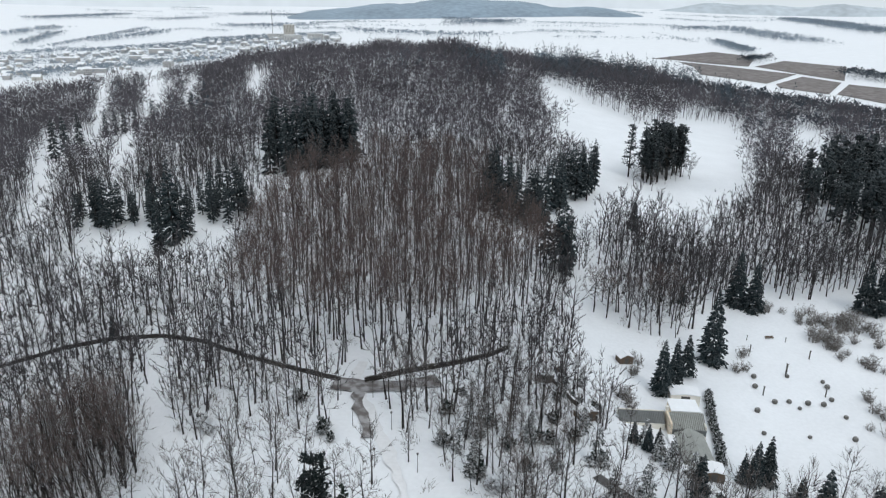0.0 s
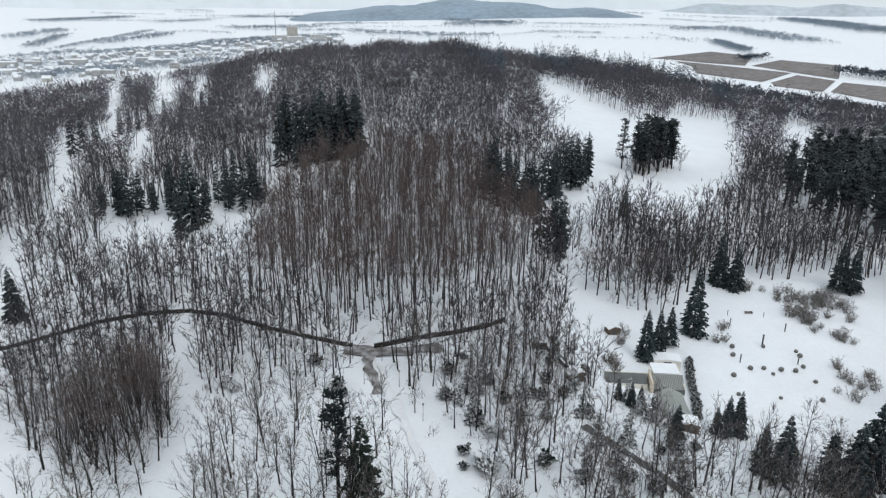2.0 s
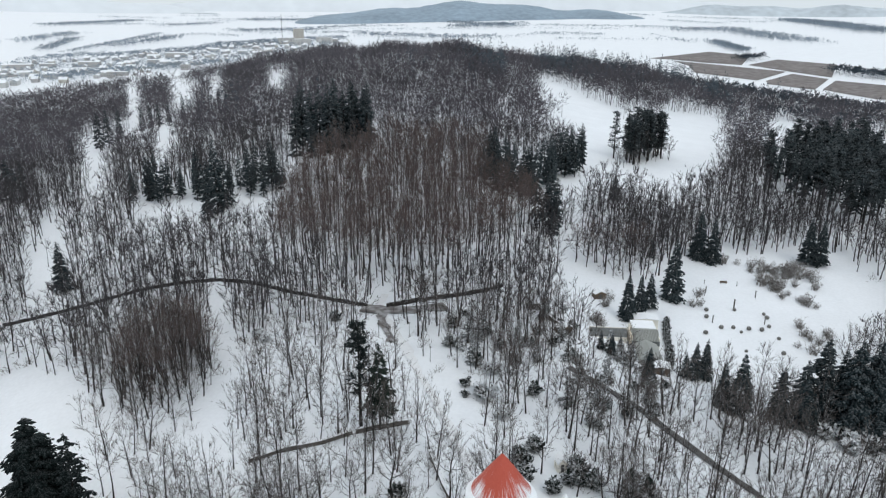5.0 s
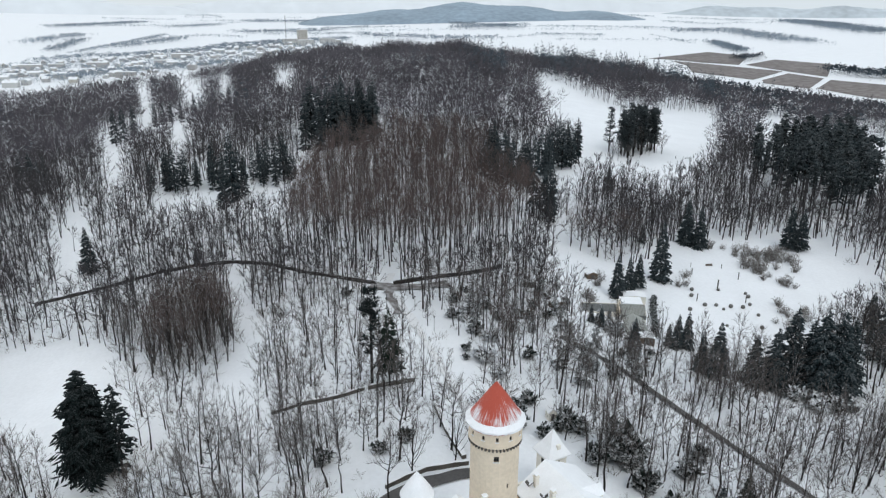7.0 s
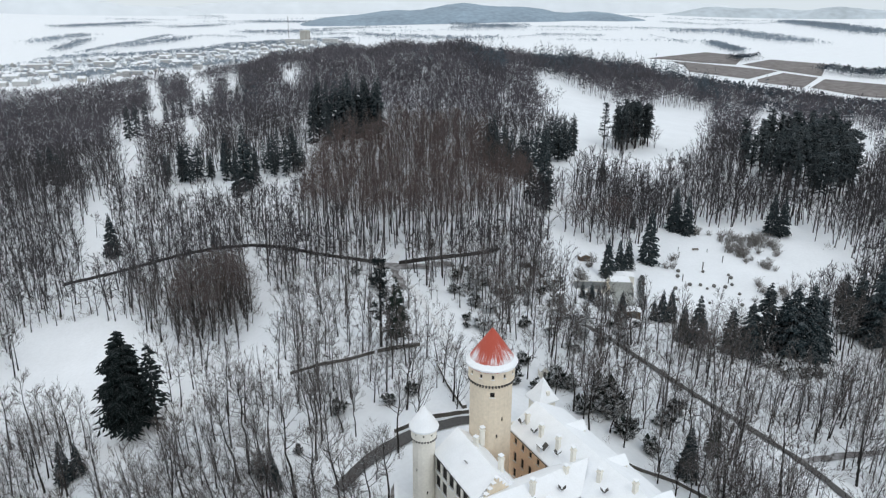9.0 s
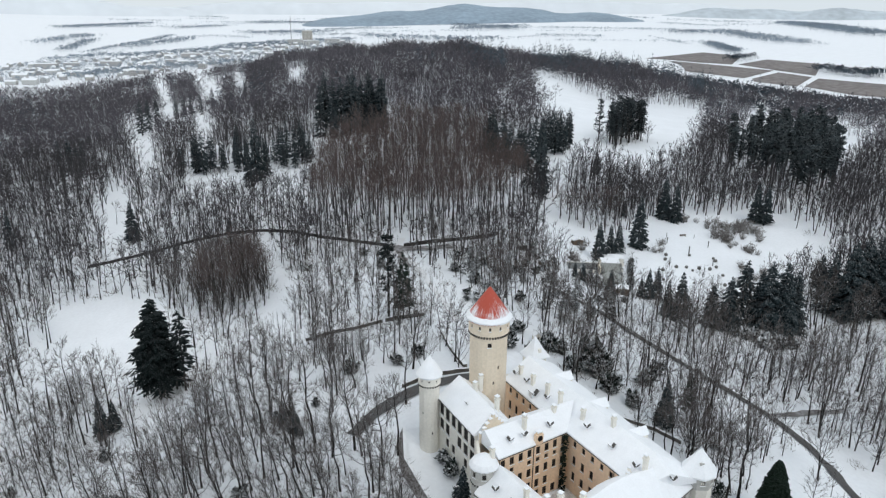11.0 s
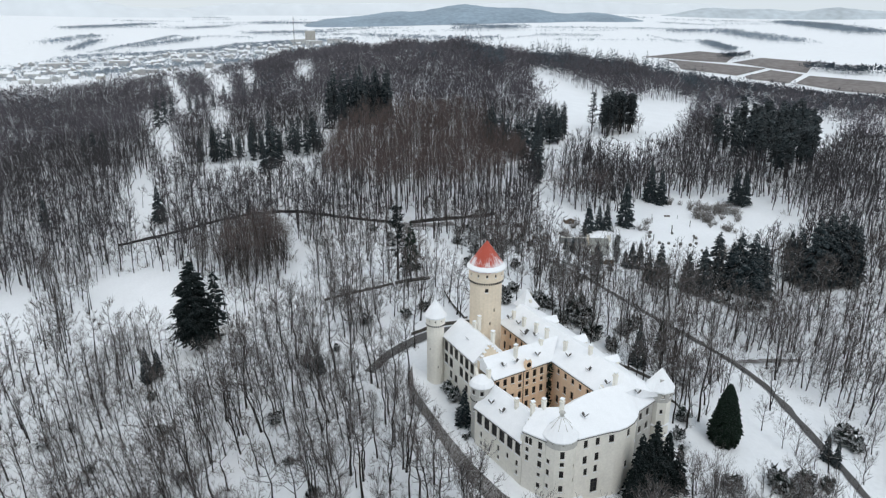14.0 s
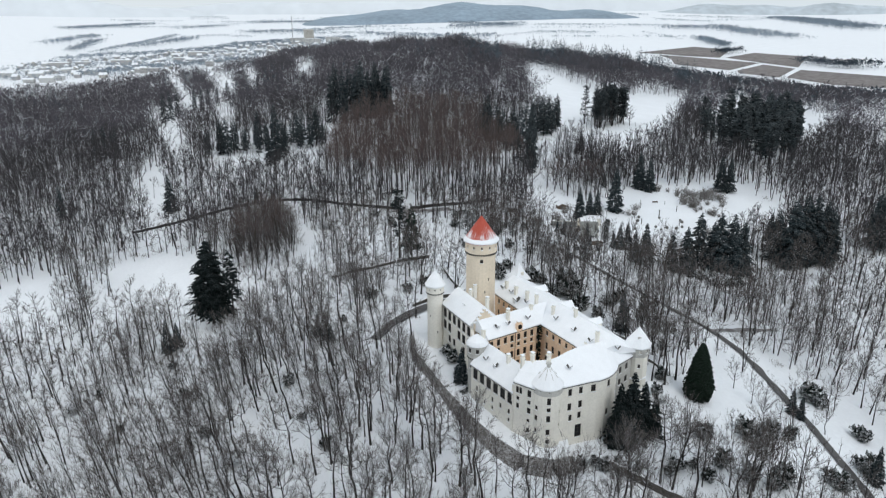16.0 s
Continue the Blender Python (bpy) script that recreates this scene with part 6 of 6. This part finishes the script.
# shrubs
LADEN = material("snow_laden_leaves", (0.018, 0.024, 0.02), 0.85, vary=0.4, scale=0.5, snow=1.0, snow_from=-0.1, spec=0.1, even=True)
LADEN_BUSH = [shrub(830 + k, 3.0, 2.8, 26, 16, True) for k in range(2)]
laden_kinds = [Kind("evergreen_shrub", [("foliage", g.mesh("foliage", LADEN))], "rounded evergreen shrub heaped with thick snow", "shrub", "snow-laden shrubs") for g in LADEN_BUSH]
for k, (x, y, z) in enumerate(((14, 297, 1.35), (12, 300, 1.0), (17, 288, 1.0), (16, 313, 1.1), (-130, 223, 1.2), (-106, 200, 1.0), (-78, 183, 0.9), (-60, 174, 1.1), (114, 308, 1.6), (120, 303, 1.7),
                               (112, 306, 1.4), (125, 304, 1.5), (118, 300, 1.2), (-60, 345, 1.0), (-57, 341, 0.8), (1.5, 206, 0.7), (3, 203, 0.6), (66, 222, 0.8), (72, 222, 0.8), (62, 189, 0.7))):
    laden_kinds[k % 2].put(x, y, k * 1.1, z)
BUSHES = [shrub(800 + k, 2.6, 1.9, 16, 9, False) for k in range(3)]
bush_kinds = [Kind("shrub", [("brush", g.mesh("brush", SHRUB))], "bare twiggy shrub with snow caught in it", "shrub", "shrubs") for g in BUSHES]
LAUREL = [shrub(820 + k, 2.4, 1.7, 14, 12, True) for k in range(3)]
laurel_kinds = [Kind("evergreen_shrub", [("foliage", g.mesh("foliage", FROSTY))], "evergreen shrub bent under patches of snow", "shrub", "evergreen shrubs") for g in LAUREL]
MEADOW_SHRUBS = [(137, 425), (143, 424), (148, 421), (154, 420), (159, 420), (142, 408), (144, 405), (150, 396), (139, 378), (137, 370), (134, 362), (137, 430), (146, 427), (151, 425),
                 (157, 426), (162, 424), (147, 402), (141, 411), (153, 398), (148, 374), (143, 366), (126, 436), (129, 433), (104, 392), (108, 400), (60, 360), (57, 365), (62, 380), (68, 386)]
for x, y in MEADOW_SHRUBS:
    for k in range(2):
        bush_kinds[int(rng.integers(0, 3))].put(x + rng.normal(0, 1.6), y + rng.normal(0, 1.6), rng.uniform(0, 6.28), rng.uniform(0.9, 2.1))
LAURELS = [(70, 175), (71.5, 176), (85, 178), (86.5, 177), (92, 182), (93, 181), (84, 180), (-123, 230), (-105, 205), (-42, 186), (-33, 172), (-72, 190), (-86, 214), (-60, 176), (-98, 236), (-50, 205), (39, 157), (43, 160), (48, 158), (58, 160), (63, 162),
           (-4, 219), (0, 207), (1.5, 203), (3, 195), (4.5, 186), (-60, 345), (-57, 341), (-35, 352), (-26, 336), (-24, 332), (20, 330), (24, 322), (28, 335), (12, 318), (34, 345), (38, 338),
           (16, 340), (44, 330), (72, 165), (70, 176), (78, 160), (88, 163), (84, 159), (66, 158), (118, 303), (124, 301), (130, 303), (113, 305), (60, 161), (56, 158), (33, 157), (37, 159), (62, 192), (66, 202),
           (20, 262), (26, 258), (34, 262), (14, 300), (8, 304), (-46, 232), (-36, 236), (-28, 250), (-14, 252), (-8, 256), (60, 300), (52, 296), (70, 320), (64, 316)]
for x, y, z in ((43, 254, 3.4), (46, 250, 3.0), (45, 257, 2.6), (48, 242, 2.2), (52, 236, 1.6), (38, 250, 1.8), (36, 262, 1.6), (33, 266, 1.8), (31, 262, 1.4), (20, 268, 1.6), (24, 274, 1.5), (60, 250, 1.8), (66, 258, 1.8)):
    laurel_kinds[int(x) % 3].put(x, y, x * 0.7, z, label="tall dark evergreen bush with patches of snow")
for x, y in LAURELS:
    laurel_kinds[int(rng.integers(0, 3))].put(x, y, rng.uniform(0, 6.28), rng.uniform(0.8, 1.5) * (1.5 if 68 < x < 95 and y < 184 else 1.0))


def brush(seed, height, twigs):
    """Low leafless scrub, a tuft of fine twigs."""
    r = np.random.default_rng(seed)
    g = Growth()
    for k in range(twigs):
        p = np.array((r.normal(0, 0.8), r.normal(0, 0.8), r.uniform(-0.1, height * 0.5)))
        g.sliver(p, p + heading(r, radians(r.uniform(15, 85))) * height * r.uniform(0.3, 0.75), 0.06, r.normal(0, 1, 3))
    return g.arrays()


ux, uy = scatter(31, -190, 190, 95, 420, 6.4, thin=0.2, clump=0.3)
under = [brush(840 + k, 3.0, 26) for k in range(5)]
joined("undergrowth", under, ux, uy, rng.uniform(0.5, 1.6, len(ux)), SHRUB, "thin leafless undergrowth in the snowy woods", "undergrowth", 33)

# darker evergreens with snow on them, under the trees
for x, y in zip(rng.uniform(2, 62, 18), rng.uniform(288, 366, 18)):
    if not inside(GARDEN, np.array([x]), np.array([y]))[0] and not near_line(AVENUE, np.array([x]), np.array([y]), 5)[0]:
        laurel_kinds[int(rng.integers(0, 3))].put(float(x), float(y), rng.uniform(0, 6.28), rng.uniform(0.6, 1.4))

# young evergreens and holly round the garden and below the castle lawn
r13 = np.random.default_rng(131)
YOUNG = [spruce(770 + k, 7, 1.9, 10, 6, 1, bare=0.02, ragged=0.3) for k in range(3)]
young_kinds = [Kind("young_conifer", [("trunk", a.mesh("trunk", BARK)), ("crown", b.mesh("crown", FROSTY))],
                    "young dark conifer with snow among bare trees", "tree", "young conifers round the garden") for a, b in YOUNG]
for x, y in zip(r13.uniform(6, 62, 34), r13.uniform(286, 372, 34)):
    if not inside(GARDEN, np.array([x]), np.array([y]))[0] and not near_line(AVENUE, np.array([x]), np.array([y]), 5)[0] and not near_line(MAIN_ROAD, np.array([x]), np.array([y]), 4)[0]:
        young_kinds[int(r13.integers(0, 3))].put(float(x), float(y), r13.uniform(0, 6.28), r13.uniform(0.6, 1.5))
for x, y in [(58, 334), (60, 337), (63, 336), (61, 331), (57, 341), (66, 329), (88, 322), (92, 325), (86, 318), (95, 320)]:
    young_kinds[int(r13.integers(0, 3))].put(x, y, r13.uniform(0, 6.28), r13.uniform(0.8, 1.2), label="young dark conifer with snow beside the greenhouse")
for x, y in zip(r13.uniform(97, 136, 16), r13.uniform(126, 215, 16)):
    if not near_line(MAIN_ROAD, np.array([x]), np.array([y]), 4)[0]:
        laurel_kinds[int(r13.integers(0, 3))].put(float(x), float(y), r13.uniform(0, 6.28), r13.uniform(1.2, 2.3))
for x, y in zip(r13.uniform(134, 164, 15), r13.uniform(408, 432, 15)):
    bush_kinds[int(r13.integers(0, 3))].put(float(x), float(y), r13.uniform(0, 6.28), r13.uniform(1.4, 2.6))

# hedge beside the greenhouses
hedge_line = [(86, 374), (82, 360), (79, 346), (76, 336)]
for k in range(26):
    s = k / 25 * 3
    i = min(int(s), 2)
    x = hedge_line[i][0] + (hedge_line[i + 1][0] - hedge_line[i][0]) * (s - i)
    y = hedge_line[i][1] + (hedge_line[i + 1][1] - hedge_line[i][1]) * (s - i)
    laurel_kinds[k % 3].put(x, y, k * 1.3, 0.85, label="clipped evergreen hedge plant beside the greenhouse")

# clipped balls, posts and a bench on the meadow
ball_bm = bmesh.new()
bmesh.ops.create_icosphere(ball_bm, subdivisions=2, radius=0.75)
for v in ball_bm.verts:
    v.co *= 1 + 0.12 * noise.noise(v.co * 3.0)
    v.co.z = v.co.z * (1.15 if v.co.z > 0 else 0.9) + 0.55
ball_mesh = bpy.data.meshes.new("foliage")
ball_bm.to_mesh(ball_mesh)
ball_bm.free()
ball_mesh.materials.append(material("wrapped_shrub", (0.13, 0.125, 0.115), 0.9, vary=0.3, scale=1.0, snow=0.5, snow_from=0.6))
balls = Kind("clipped_shrub", [("foliage", ball_mesh)], "small clipped grey-brown shrub in the snowy meadow", "shrub", "clipped shrubs of the meadow")
for x, y in [(106, 388), (104, 382), (99, 368), (107, 374), (112, 375), (118, 375), (114, 372), (123, 375), (127, 378), (129, 385), (96, 356), (110, 357), (129, 388), (127, 369), (124, 358), (118, 390)]:
    balls.put(x, y, rng.uniform(0, 6), rng.uniform(0.8, 1.25))
post_bm = bmesh.new()
box_into(post_bm, Matrix.Translation((0, 0, 1.3)), (0.28, 0.28, 3.2))
box_into(post_bm, Matrix.Translation((0, 0, 2.95)), (0.42, 0.42, 0.2))
post_mesh = bpy.data.meshes.new("shaft")
post_bm.to_mesh(post_mesh)
post_bm.free()
post_mesh.materials.append(STONE)
posts = Kind("stone_post", [("shaft", post_mesh)], "slender dark stone post standing in the snow", "post", "posts of the meadow")
for x, y, s in [(118, 391, 1.5), (111, 404, 1), (131, 402, 1.1), (105, 378, 1.1), (126, 380, 1), (113, 412, 0.7), (127, 412, 0.7)]:
    posts.put(x, y, 0, s)
bench = tagged(new("bench"), "dark park bench half buried in snow", "bench")
bench.matrix_basis = place(122, 414, 0.1)
for nm, c, sz in (("seat", (0, 0, 0.5), (3.2, 0.6, 0.12)), ("backrest", (0, 0.3, 0.85), (3.2, 0.1, 0.45)), ("leg", (-1.3, 0, 0.2), (0.15, 0.5, 0.6)), ("leg", (1.3, 0, 0.2), (0.15, 0.5, 0.6))):
    bm = bmesh.new()
    box_into(bm, Matrix.Translation(c), sz)
    part(nm, bm, TIMBER, bench)

# lamp posts of the avenue
pole, head = bmesh.new(), bmesh.new()
bmesh.ops.create_cone(pole, cap_ends=True, segments=8, radius1=0.09, radius2=0.05, depth=5.0)
bmesh.ops.translate(pole, verts=pole.verts, vec=(0, 0, 2.2))
bmesh.ops.create_cone(head, cap_ends=True, segments=8, radius1=0.12, radius2=0.3, depth=0.5)
bmesh.ops.translate(head, verts=head.verts, vec=(0, 0, 4.9))
pm, hm = bpy.data.meshes.new("pole"), bpy.data.meshes.new("lantern")
pole.to_mesh(pm), head.to_mesh(hm)
pole.free(), head.free()
pm.materials.append(COPING), hm.materials.append(COPING)
lamps = Kind("street_lamp", [("pole", pm), ("lantern", hm)], "thin dark lamp post beside the snowy avenue", "lamp", "lamps of the avenue")
for x, y in [(-24, 354), (-15, 352), (-19, 338), (-9, 336), (-12, 320), (-2, 318)]:
    lamps.put(x, y)

# creeper in the courtyard corner
ivy = Growth()
r5 = np.random.default_rng(55)
for k in range(260):
    h = r5.uniform(1.0, 16.2)
    w = 0.35 + 1.1 * max(0, 1 - h / 9) ** 1.5
    along = r5.normal(0, w * 0.6)
    c = np.array((27.2, 198.2, h)) + np.array((0.39, -0.92, 0) if along > 0 else (-0.655, -0.756, 0)) * abs(along) + np.array((0.0, -0.35, 0))
    f = heading(r5, radians(r5.uniform(-50, 40)))
    ivy.blade(c, c + f * r5.uniform(0.4, 0.9), 0.28, 0.14)
creeper = tagged(new("creeper"), "dark evergreen creeper climbing the courtyard corner", "plant")
part("foliage", ivy.mesh("foliage", YEW), None, creeper)

# ---- far country: fields, town, hills ----
def sheet(name, poly, mat, label, lift=0.5):
    """A field draped over the far ground."""
    bm = bmesh.new()
    f = bm.faces.new([bm.verts.new((x, y, 0)) for x, y in poly])
    bmesh.ops.triangulate(bm, faces=[f])
    bmesh.ops.subdivide_edges(bm, edges=bm.edges[:], cuts=6, use_grid_fill=True)
    for v in bm.verts:
        v.co.z = float(land(v.co.x, v.co.y)) + lift
    bmesh.ops.recalc_face_normals(bm, faces=bm.faces)
    return tagged(part(name, bm, mat), label, "field", kind="structure")


for poly in ([(393, 1553), (562, 1713), (606, 1608), (517, 1420), (468, 1467), (428, 1530)], [(423, 1497), (455, 1456), (546, 1311), (453, 1197), (394, 1290), (421, 1406)],
             [(528, 1420), (624, 1526), (684, 1427), (580, 1235), (554, 1311)], [(464, 1193), (542, 1282), (566, 1216), (493, 1106), (453, 1157)],
             [(504, 1107), (567, 1198), (660, 1080), (600, 960), (530, 1028)]):
    sheet("ploughed_field", poly, FIELD, "bare brown ploughed field between snowy tracks")

clump = [far_tree(900 + k, 9, 7, 1.0, 0.5) for k in range(4)]
r7 = np.random.default_rng(77)


def belt(pts, wide, gap, high, label, mat=None):
    xs, ys = [], []
    for (x0, y0), (x1, y1) in zip(pts, pts[1:]):
        n = max(2, int(1.9 * dist((x0, y0), (x1, y1)) * max(1, wide / gap) / gap))
        s = r7.uniform(0, 1, n)
        xs.append(x0 + (x1 - x0) * s + r7.normal(0, wide * 0.3, n))
        ys.append(y0 + (y1 - y0) * s + r7.normal(0, wide * 0.45, n))
    xs, ys = np.concatenate(xs), np.concatenate(ys)
    return joined("tree_belt", clump, xs, ys, r7.uniform(0.6, 1.3, len(xs)) * high / 11, mat or HAZE_BELT, label, "woods", int(abs(pts[0][0])) + 3)


near_label = "dark mixed wood along the edge of the fields"
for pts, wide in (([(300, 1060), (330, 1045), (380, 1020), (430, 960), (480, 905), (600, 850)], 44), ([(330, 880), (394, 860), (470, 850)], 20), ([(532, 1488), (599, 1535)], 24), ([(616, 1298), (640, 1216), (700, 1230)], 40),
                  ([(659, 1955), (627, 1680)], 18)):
    belt(pts, wide, 5.5, 14, near_label, HAZE_PINE if pts[0][1] < 1500 else None)
far_label = "far hedgerow and wood between snowy fields"
for pts, wide, high in (([(34, 2950), (263, 2692)], 60, 18), ([(137, 2177), (240, 2290), (327, 2423)], 16, 10), ([(749, 2551), (870, 2405), (859, 2016)], 60, 14), ([(1502, 3429), (1271, 2330)], 120, 18),
                        ([(604, 2338), (604, 1950)], 14, 8), ([(285, 2640), (584, 2597)], 24, 8), ([(869, 3155), (1027, 2925)], 40, 10), ([(-1040, 2004), (-1045, 2306)], 60, 14),
                        ([(-874, 1790), (-956, 2107)], 34, 12), ([(-801, 1739), (-812, 2153), (-833, 2387)], 26, 10), ([(-812, 2153), (-714, 2369), (-584, 2305)], 30, 10), ([(-990, 2862), (-898, 3144)], 60, 12),
                        ([(-882, 3589), (-496, 3353)], 80, 14), ([(-692, 1627), (-549, 1852), (-420, 2120)], 50, 12), ([(-640, 2510), (-266, 2903)], 40, 12), ([(-1389, 2839), (-1332, 3470)], 90, 14),
                        ([(-558, 1963), (-266, 2263)], 44, 12), ([(-230, 2363), (26, 2181), (137, 2177)], 60, 16), ([(-781, 1537), (-719, 1687)], 40, 12), ([(-600, 1250), (-480, 1400), (-380, 1500)], 36, 13),
                        ([(-150, 1450), (60, 1420), (200, 1500)], 50, 14), ([(714, 2484), (922, 2579), (930, 2302), (908, 1961)], 70, 12), ([(647, 1948), (624, 1717)], 30, 12),
                        ([(28, 2706), (288, 2860)], 70, 16), ([(-770, 1902), (-723, 2217)], 40, 12), ([(-663, 2556), (-388, 2602)], 60, 14)):
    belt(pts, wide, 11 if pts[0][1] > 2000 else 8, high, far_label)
r8 = np.random.default_rng(88)
for k in range(40):
    x, y, half = r8.uniform(-1500, 1700), r8.uniform(1950, 4300), r8.uniform(60, 240)
    if abs(x) > 0.62 * y or (x < -200 and y < 2350):
        continue
    slant = r8.normal(0.0, 0.25) - 0.2 * np.sign(x)
    belt([(x - half, y - half * slant), (x + half * 0.2, y + r8.normal(0, 20)), (x + half, y + half * slant)], r8.choice((12, 20, 45)), 11, r8.uniform(7, 13), far_label)
tx, ty = r7.uniform(-800, -230, 9000), r7.uniform(1160, 2280, 9000)
TOWN = [(-640, 1150), (-540, 1230), (-440, 1400), (-380, 1650), (-232, 1997), (-272, 2314), (-509, 2026), (-660, 1661), (-800, 1477), (-820, 1200)]
t_in = inside(TOWN, tx, ty)
joined("town_trees", clump, tx[t_in], ty[t_in], r7.uniform(0.5, 1.0, t_in.sum()), HAZE_BELT, "trees between the houses of the far town", "woods", 55)

# the town
house_walls = [material("house_wall", c, 0.9, vary=0.1) for c in ((0.42, 0.41, 0.4), (0.47, 0.45, 0.41), (0.5, 0.5, 0.49))]


def house_kind(k, w, d, h, rise, label, cat="house"):
    wall, roof, panes = bmesh.new(), bmesh.new(), bmesh.new()
    box_into(wall, Matrix.Translation((0, 0, h / 2 - 1)), (w, d, h + 2))
    if rise:
        for y in (-d / 2, d / 2):
            wall.faces.new([wall.verts.new(p) for p in ((-w / 2, y, h), (w / 2, y, h), (0, y, h + rise))])
    a = math.atan2(rise, w / 2)
    for s in (-1, 1):
        box_into(roof, Matrix.Translation((s * w / 4, 0, h + rise / 2 + 0.15)) @ Matrix.Rotation(s * a, 4, 'Y'), (w / 2 / math.cos(a) + 0.4, d + 0.8, 0.35))
    rows = max(1, int(h / 3))
    for r in range(rows):
        for c in range(max(2, int(w / 3.5))):
            n = max(2, int(w / 3.5))
            box_into(panes, Matrix.Translation((-w / 2 + w * (c + 0.5) / n, -d / 2, 1.6 + r * 3)), (1.1, 0.12, 1.4))
    ms = []
    for bm_, nm, mat in ((wall, "wall", house_walls[k % 3]), (roof, "roof", ROOF_SNOW), (panes, "window_band", DARK)):
        me = bpy.data.meshes.new(nm)
        bm_.to_mesh(me)
        bm_.free()
        me.materials.append(mat)
        ms.append((nm, me))
    return Kind("house" if cat == "house" else "apartment_block", ms, label, cat, "buildings of the far town")


houses = [house_kind(0, 9, 11, 6, 4, "far town house with a snowy gable roof"), house_kind(1, 10, 14, 6, 4, "far town house with a snowy gable roof"),
          house_kind(2, 12, 24, 8, 3, "long low far building with a snowy roof"), house_kind(0, 14, 40, 10, 1.0, "long far hall with a flat snowy roof")]
hx, hy = r7.uniform(-800, -230, 2200), r7.uniform(1160, 2300, 2200)
for x, y in zip(hx[inside(TOWN, hx, hy)][:250], hy[inside(TOWN, hx, hy)][:250]):
    k = int(r7.choice(4, p=(0.42, 0.33, 0.17, 0.08)))
    houses[k].put(float(x), float(y), r7.choice((0.2, 1.75)) + r7.normal(0, 0.12), r7.uniform(0.55, 0.95))
blocks = house_kind(1, 26, 14, 34, 0.3, "tall beige apartment block on the edge of the town", "apartment block")
blocks.put(-374, 2121, 0.3)
slab = house_kind(2, 40, 13, 15, 0.3, "pale apartment slab in the far town", "apartment block")
slab.put(-395, 2060, 0.2)
slab.put(-345, 2010, 0.4)
slab.put(-300, 2080, -0.1)
mast = tagged(new("radio_mast"), "thin red and white lattice mast beyond the town", "mast")
mast.matrix_basis = place(-452, 2290, 0.0, 0.78)
bm = bmesh.new()
for k in range(9):
    for a in range(3):
        x, y = 1.2 * math.cos(a * 2.094), 1.2 * math.sin(a * 2.094)
        box_into(bm, Matrix.Translation((x, y, k * 9 + 4.5)), (0.5, 0.5, 9))
    box_into(bm, Matrix.Translation((0, 0, k * 9 + 9)), (2.8, 2.8, 0.4))
part("lattice", bm, FRAME, mast)

# hills along the horizon, with haze painted into their colours


def hill(cx, cy, turn, long, wide, high, mat, label, seed, base=-30):
    n, m = 60, 14
    u, v = np.meshgrid(np.linspace(-1, 1, n), np.linspace(-1, 1, m))
    rr = np.random.default_rng(seed)
    shape = np.clip(1 - np.abs(u) ** 2.6, 0, 1) * np.clip(1 - v ** 2, 0, 1) ** 0.8
    wave = 0.12 * np.sin(u * 7 + seed) + 0.07 * np.sin(u * 17 + 2 * seed) + rr.normal(0, 0.012, u.shape)
    z = base + (high - base) * shape * (1 + wave)
    x = cx + u * long * math.cos(turn) - v * wide * math.sin(turn)
    y = cy + u * long * math.sin(turn) + v * wide * math.cos(turn)
    i = np.arange(n * m).reshape(m, n)
    q = np.stack([i[:-1, :-1], i[:-1, 1:], i[1:, 1:], i[1:, :-1]], -1).reshape(-1, 4)
    ob = part("far_hill", mesh_of("far_hill", np.stack([x, y, z], -1).reshape(-1, 3), q, mat), mat)
    for p in ob.data.polygons:
        p.use_smooth = True
    return tagged(ob, label, "hill", kind="structure")


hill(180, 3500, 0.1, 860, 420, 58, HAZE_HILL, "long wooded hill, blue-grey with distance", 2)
# The paleness of these hills is haze put into the colour.
HAZE_PALE = material("haze_pale_hills", (0.72, 0.75, 0.78), 0.9, vary=0.06, scale=0.002)
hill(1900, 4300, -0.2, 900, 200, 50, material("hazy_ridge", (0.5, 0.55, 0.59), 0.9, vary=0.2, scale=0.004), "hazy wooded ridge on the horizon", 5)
hill(300, 4750, 0.0, 2600, 120, 75, HAZE_PALE, "pale snowy hills fading into the sky", 6)
hill(-2400, 4200, 0.35, 1200, 150, 80, HAZE_PALE, "pale snowy hills fading into the sky", 7)
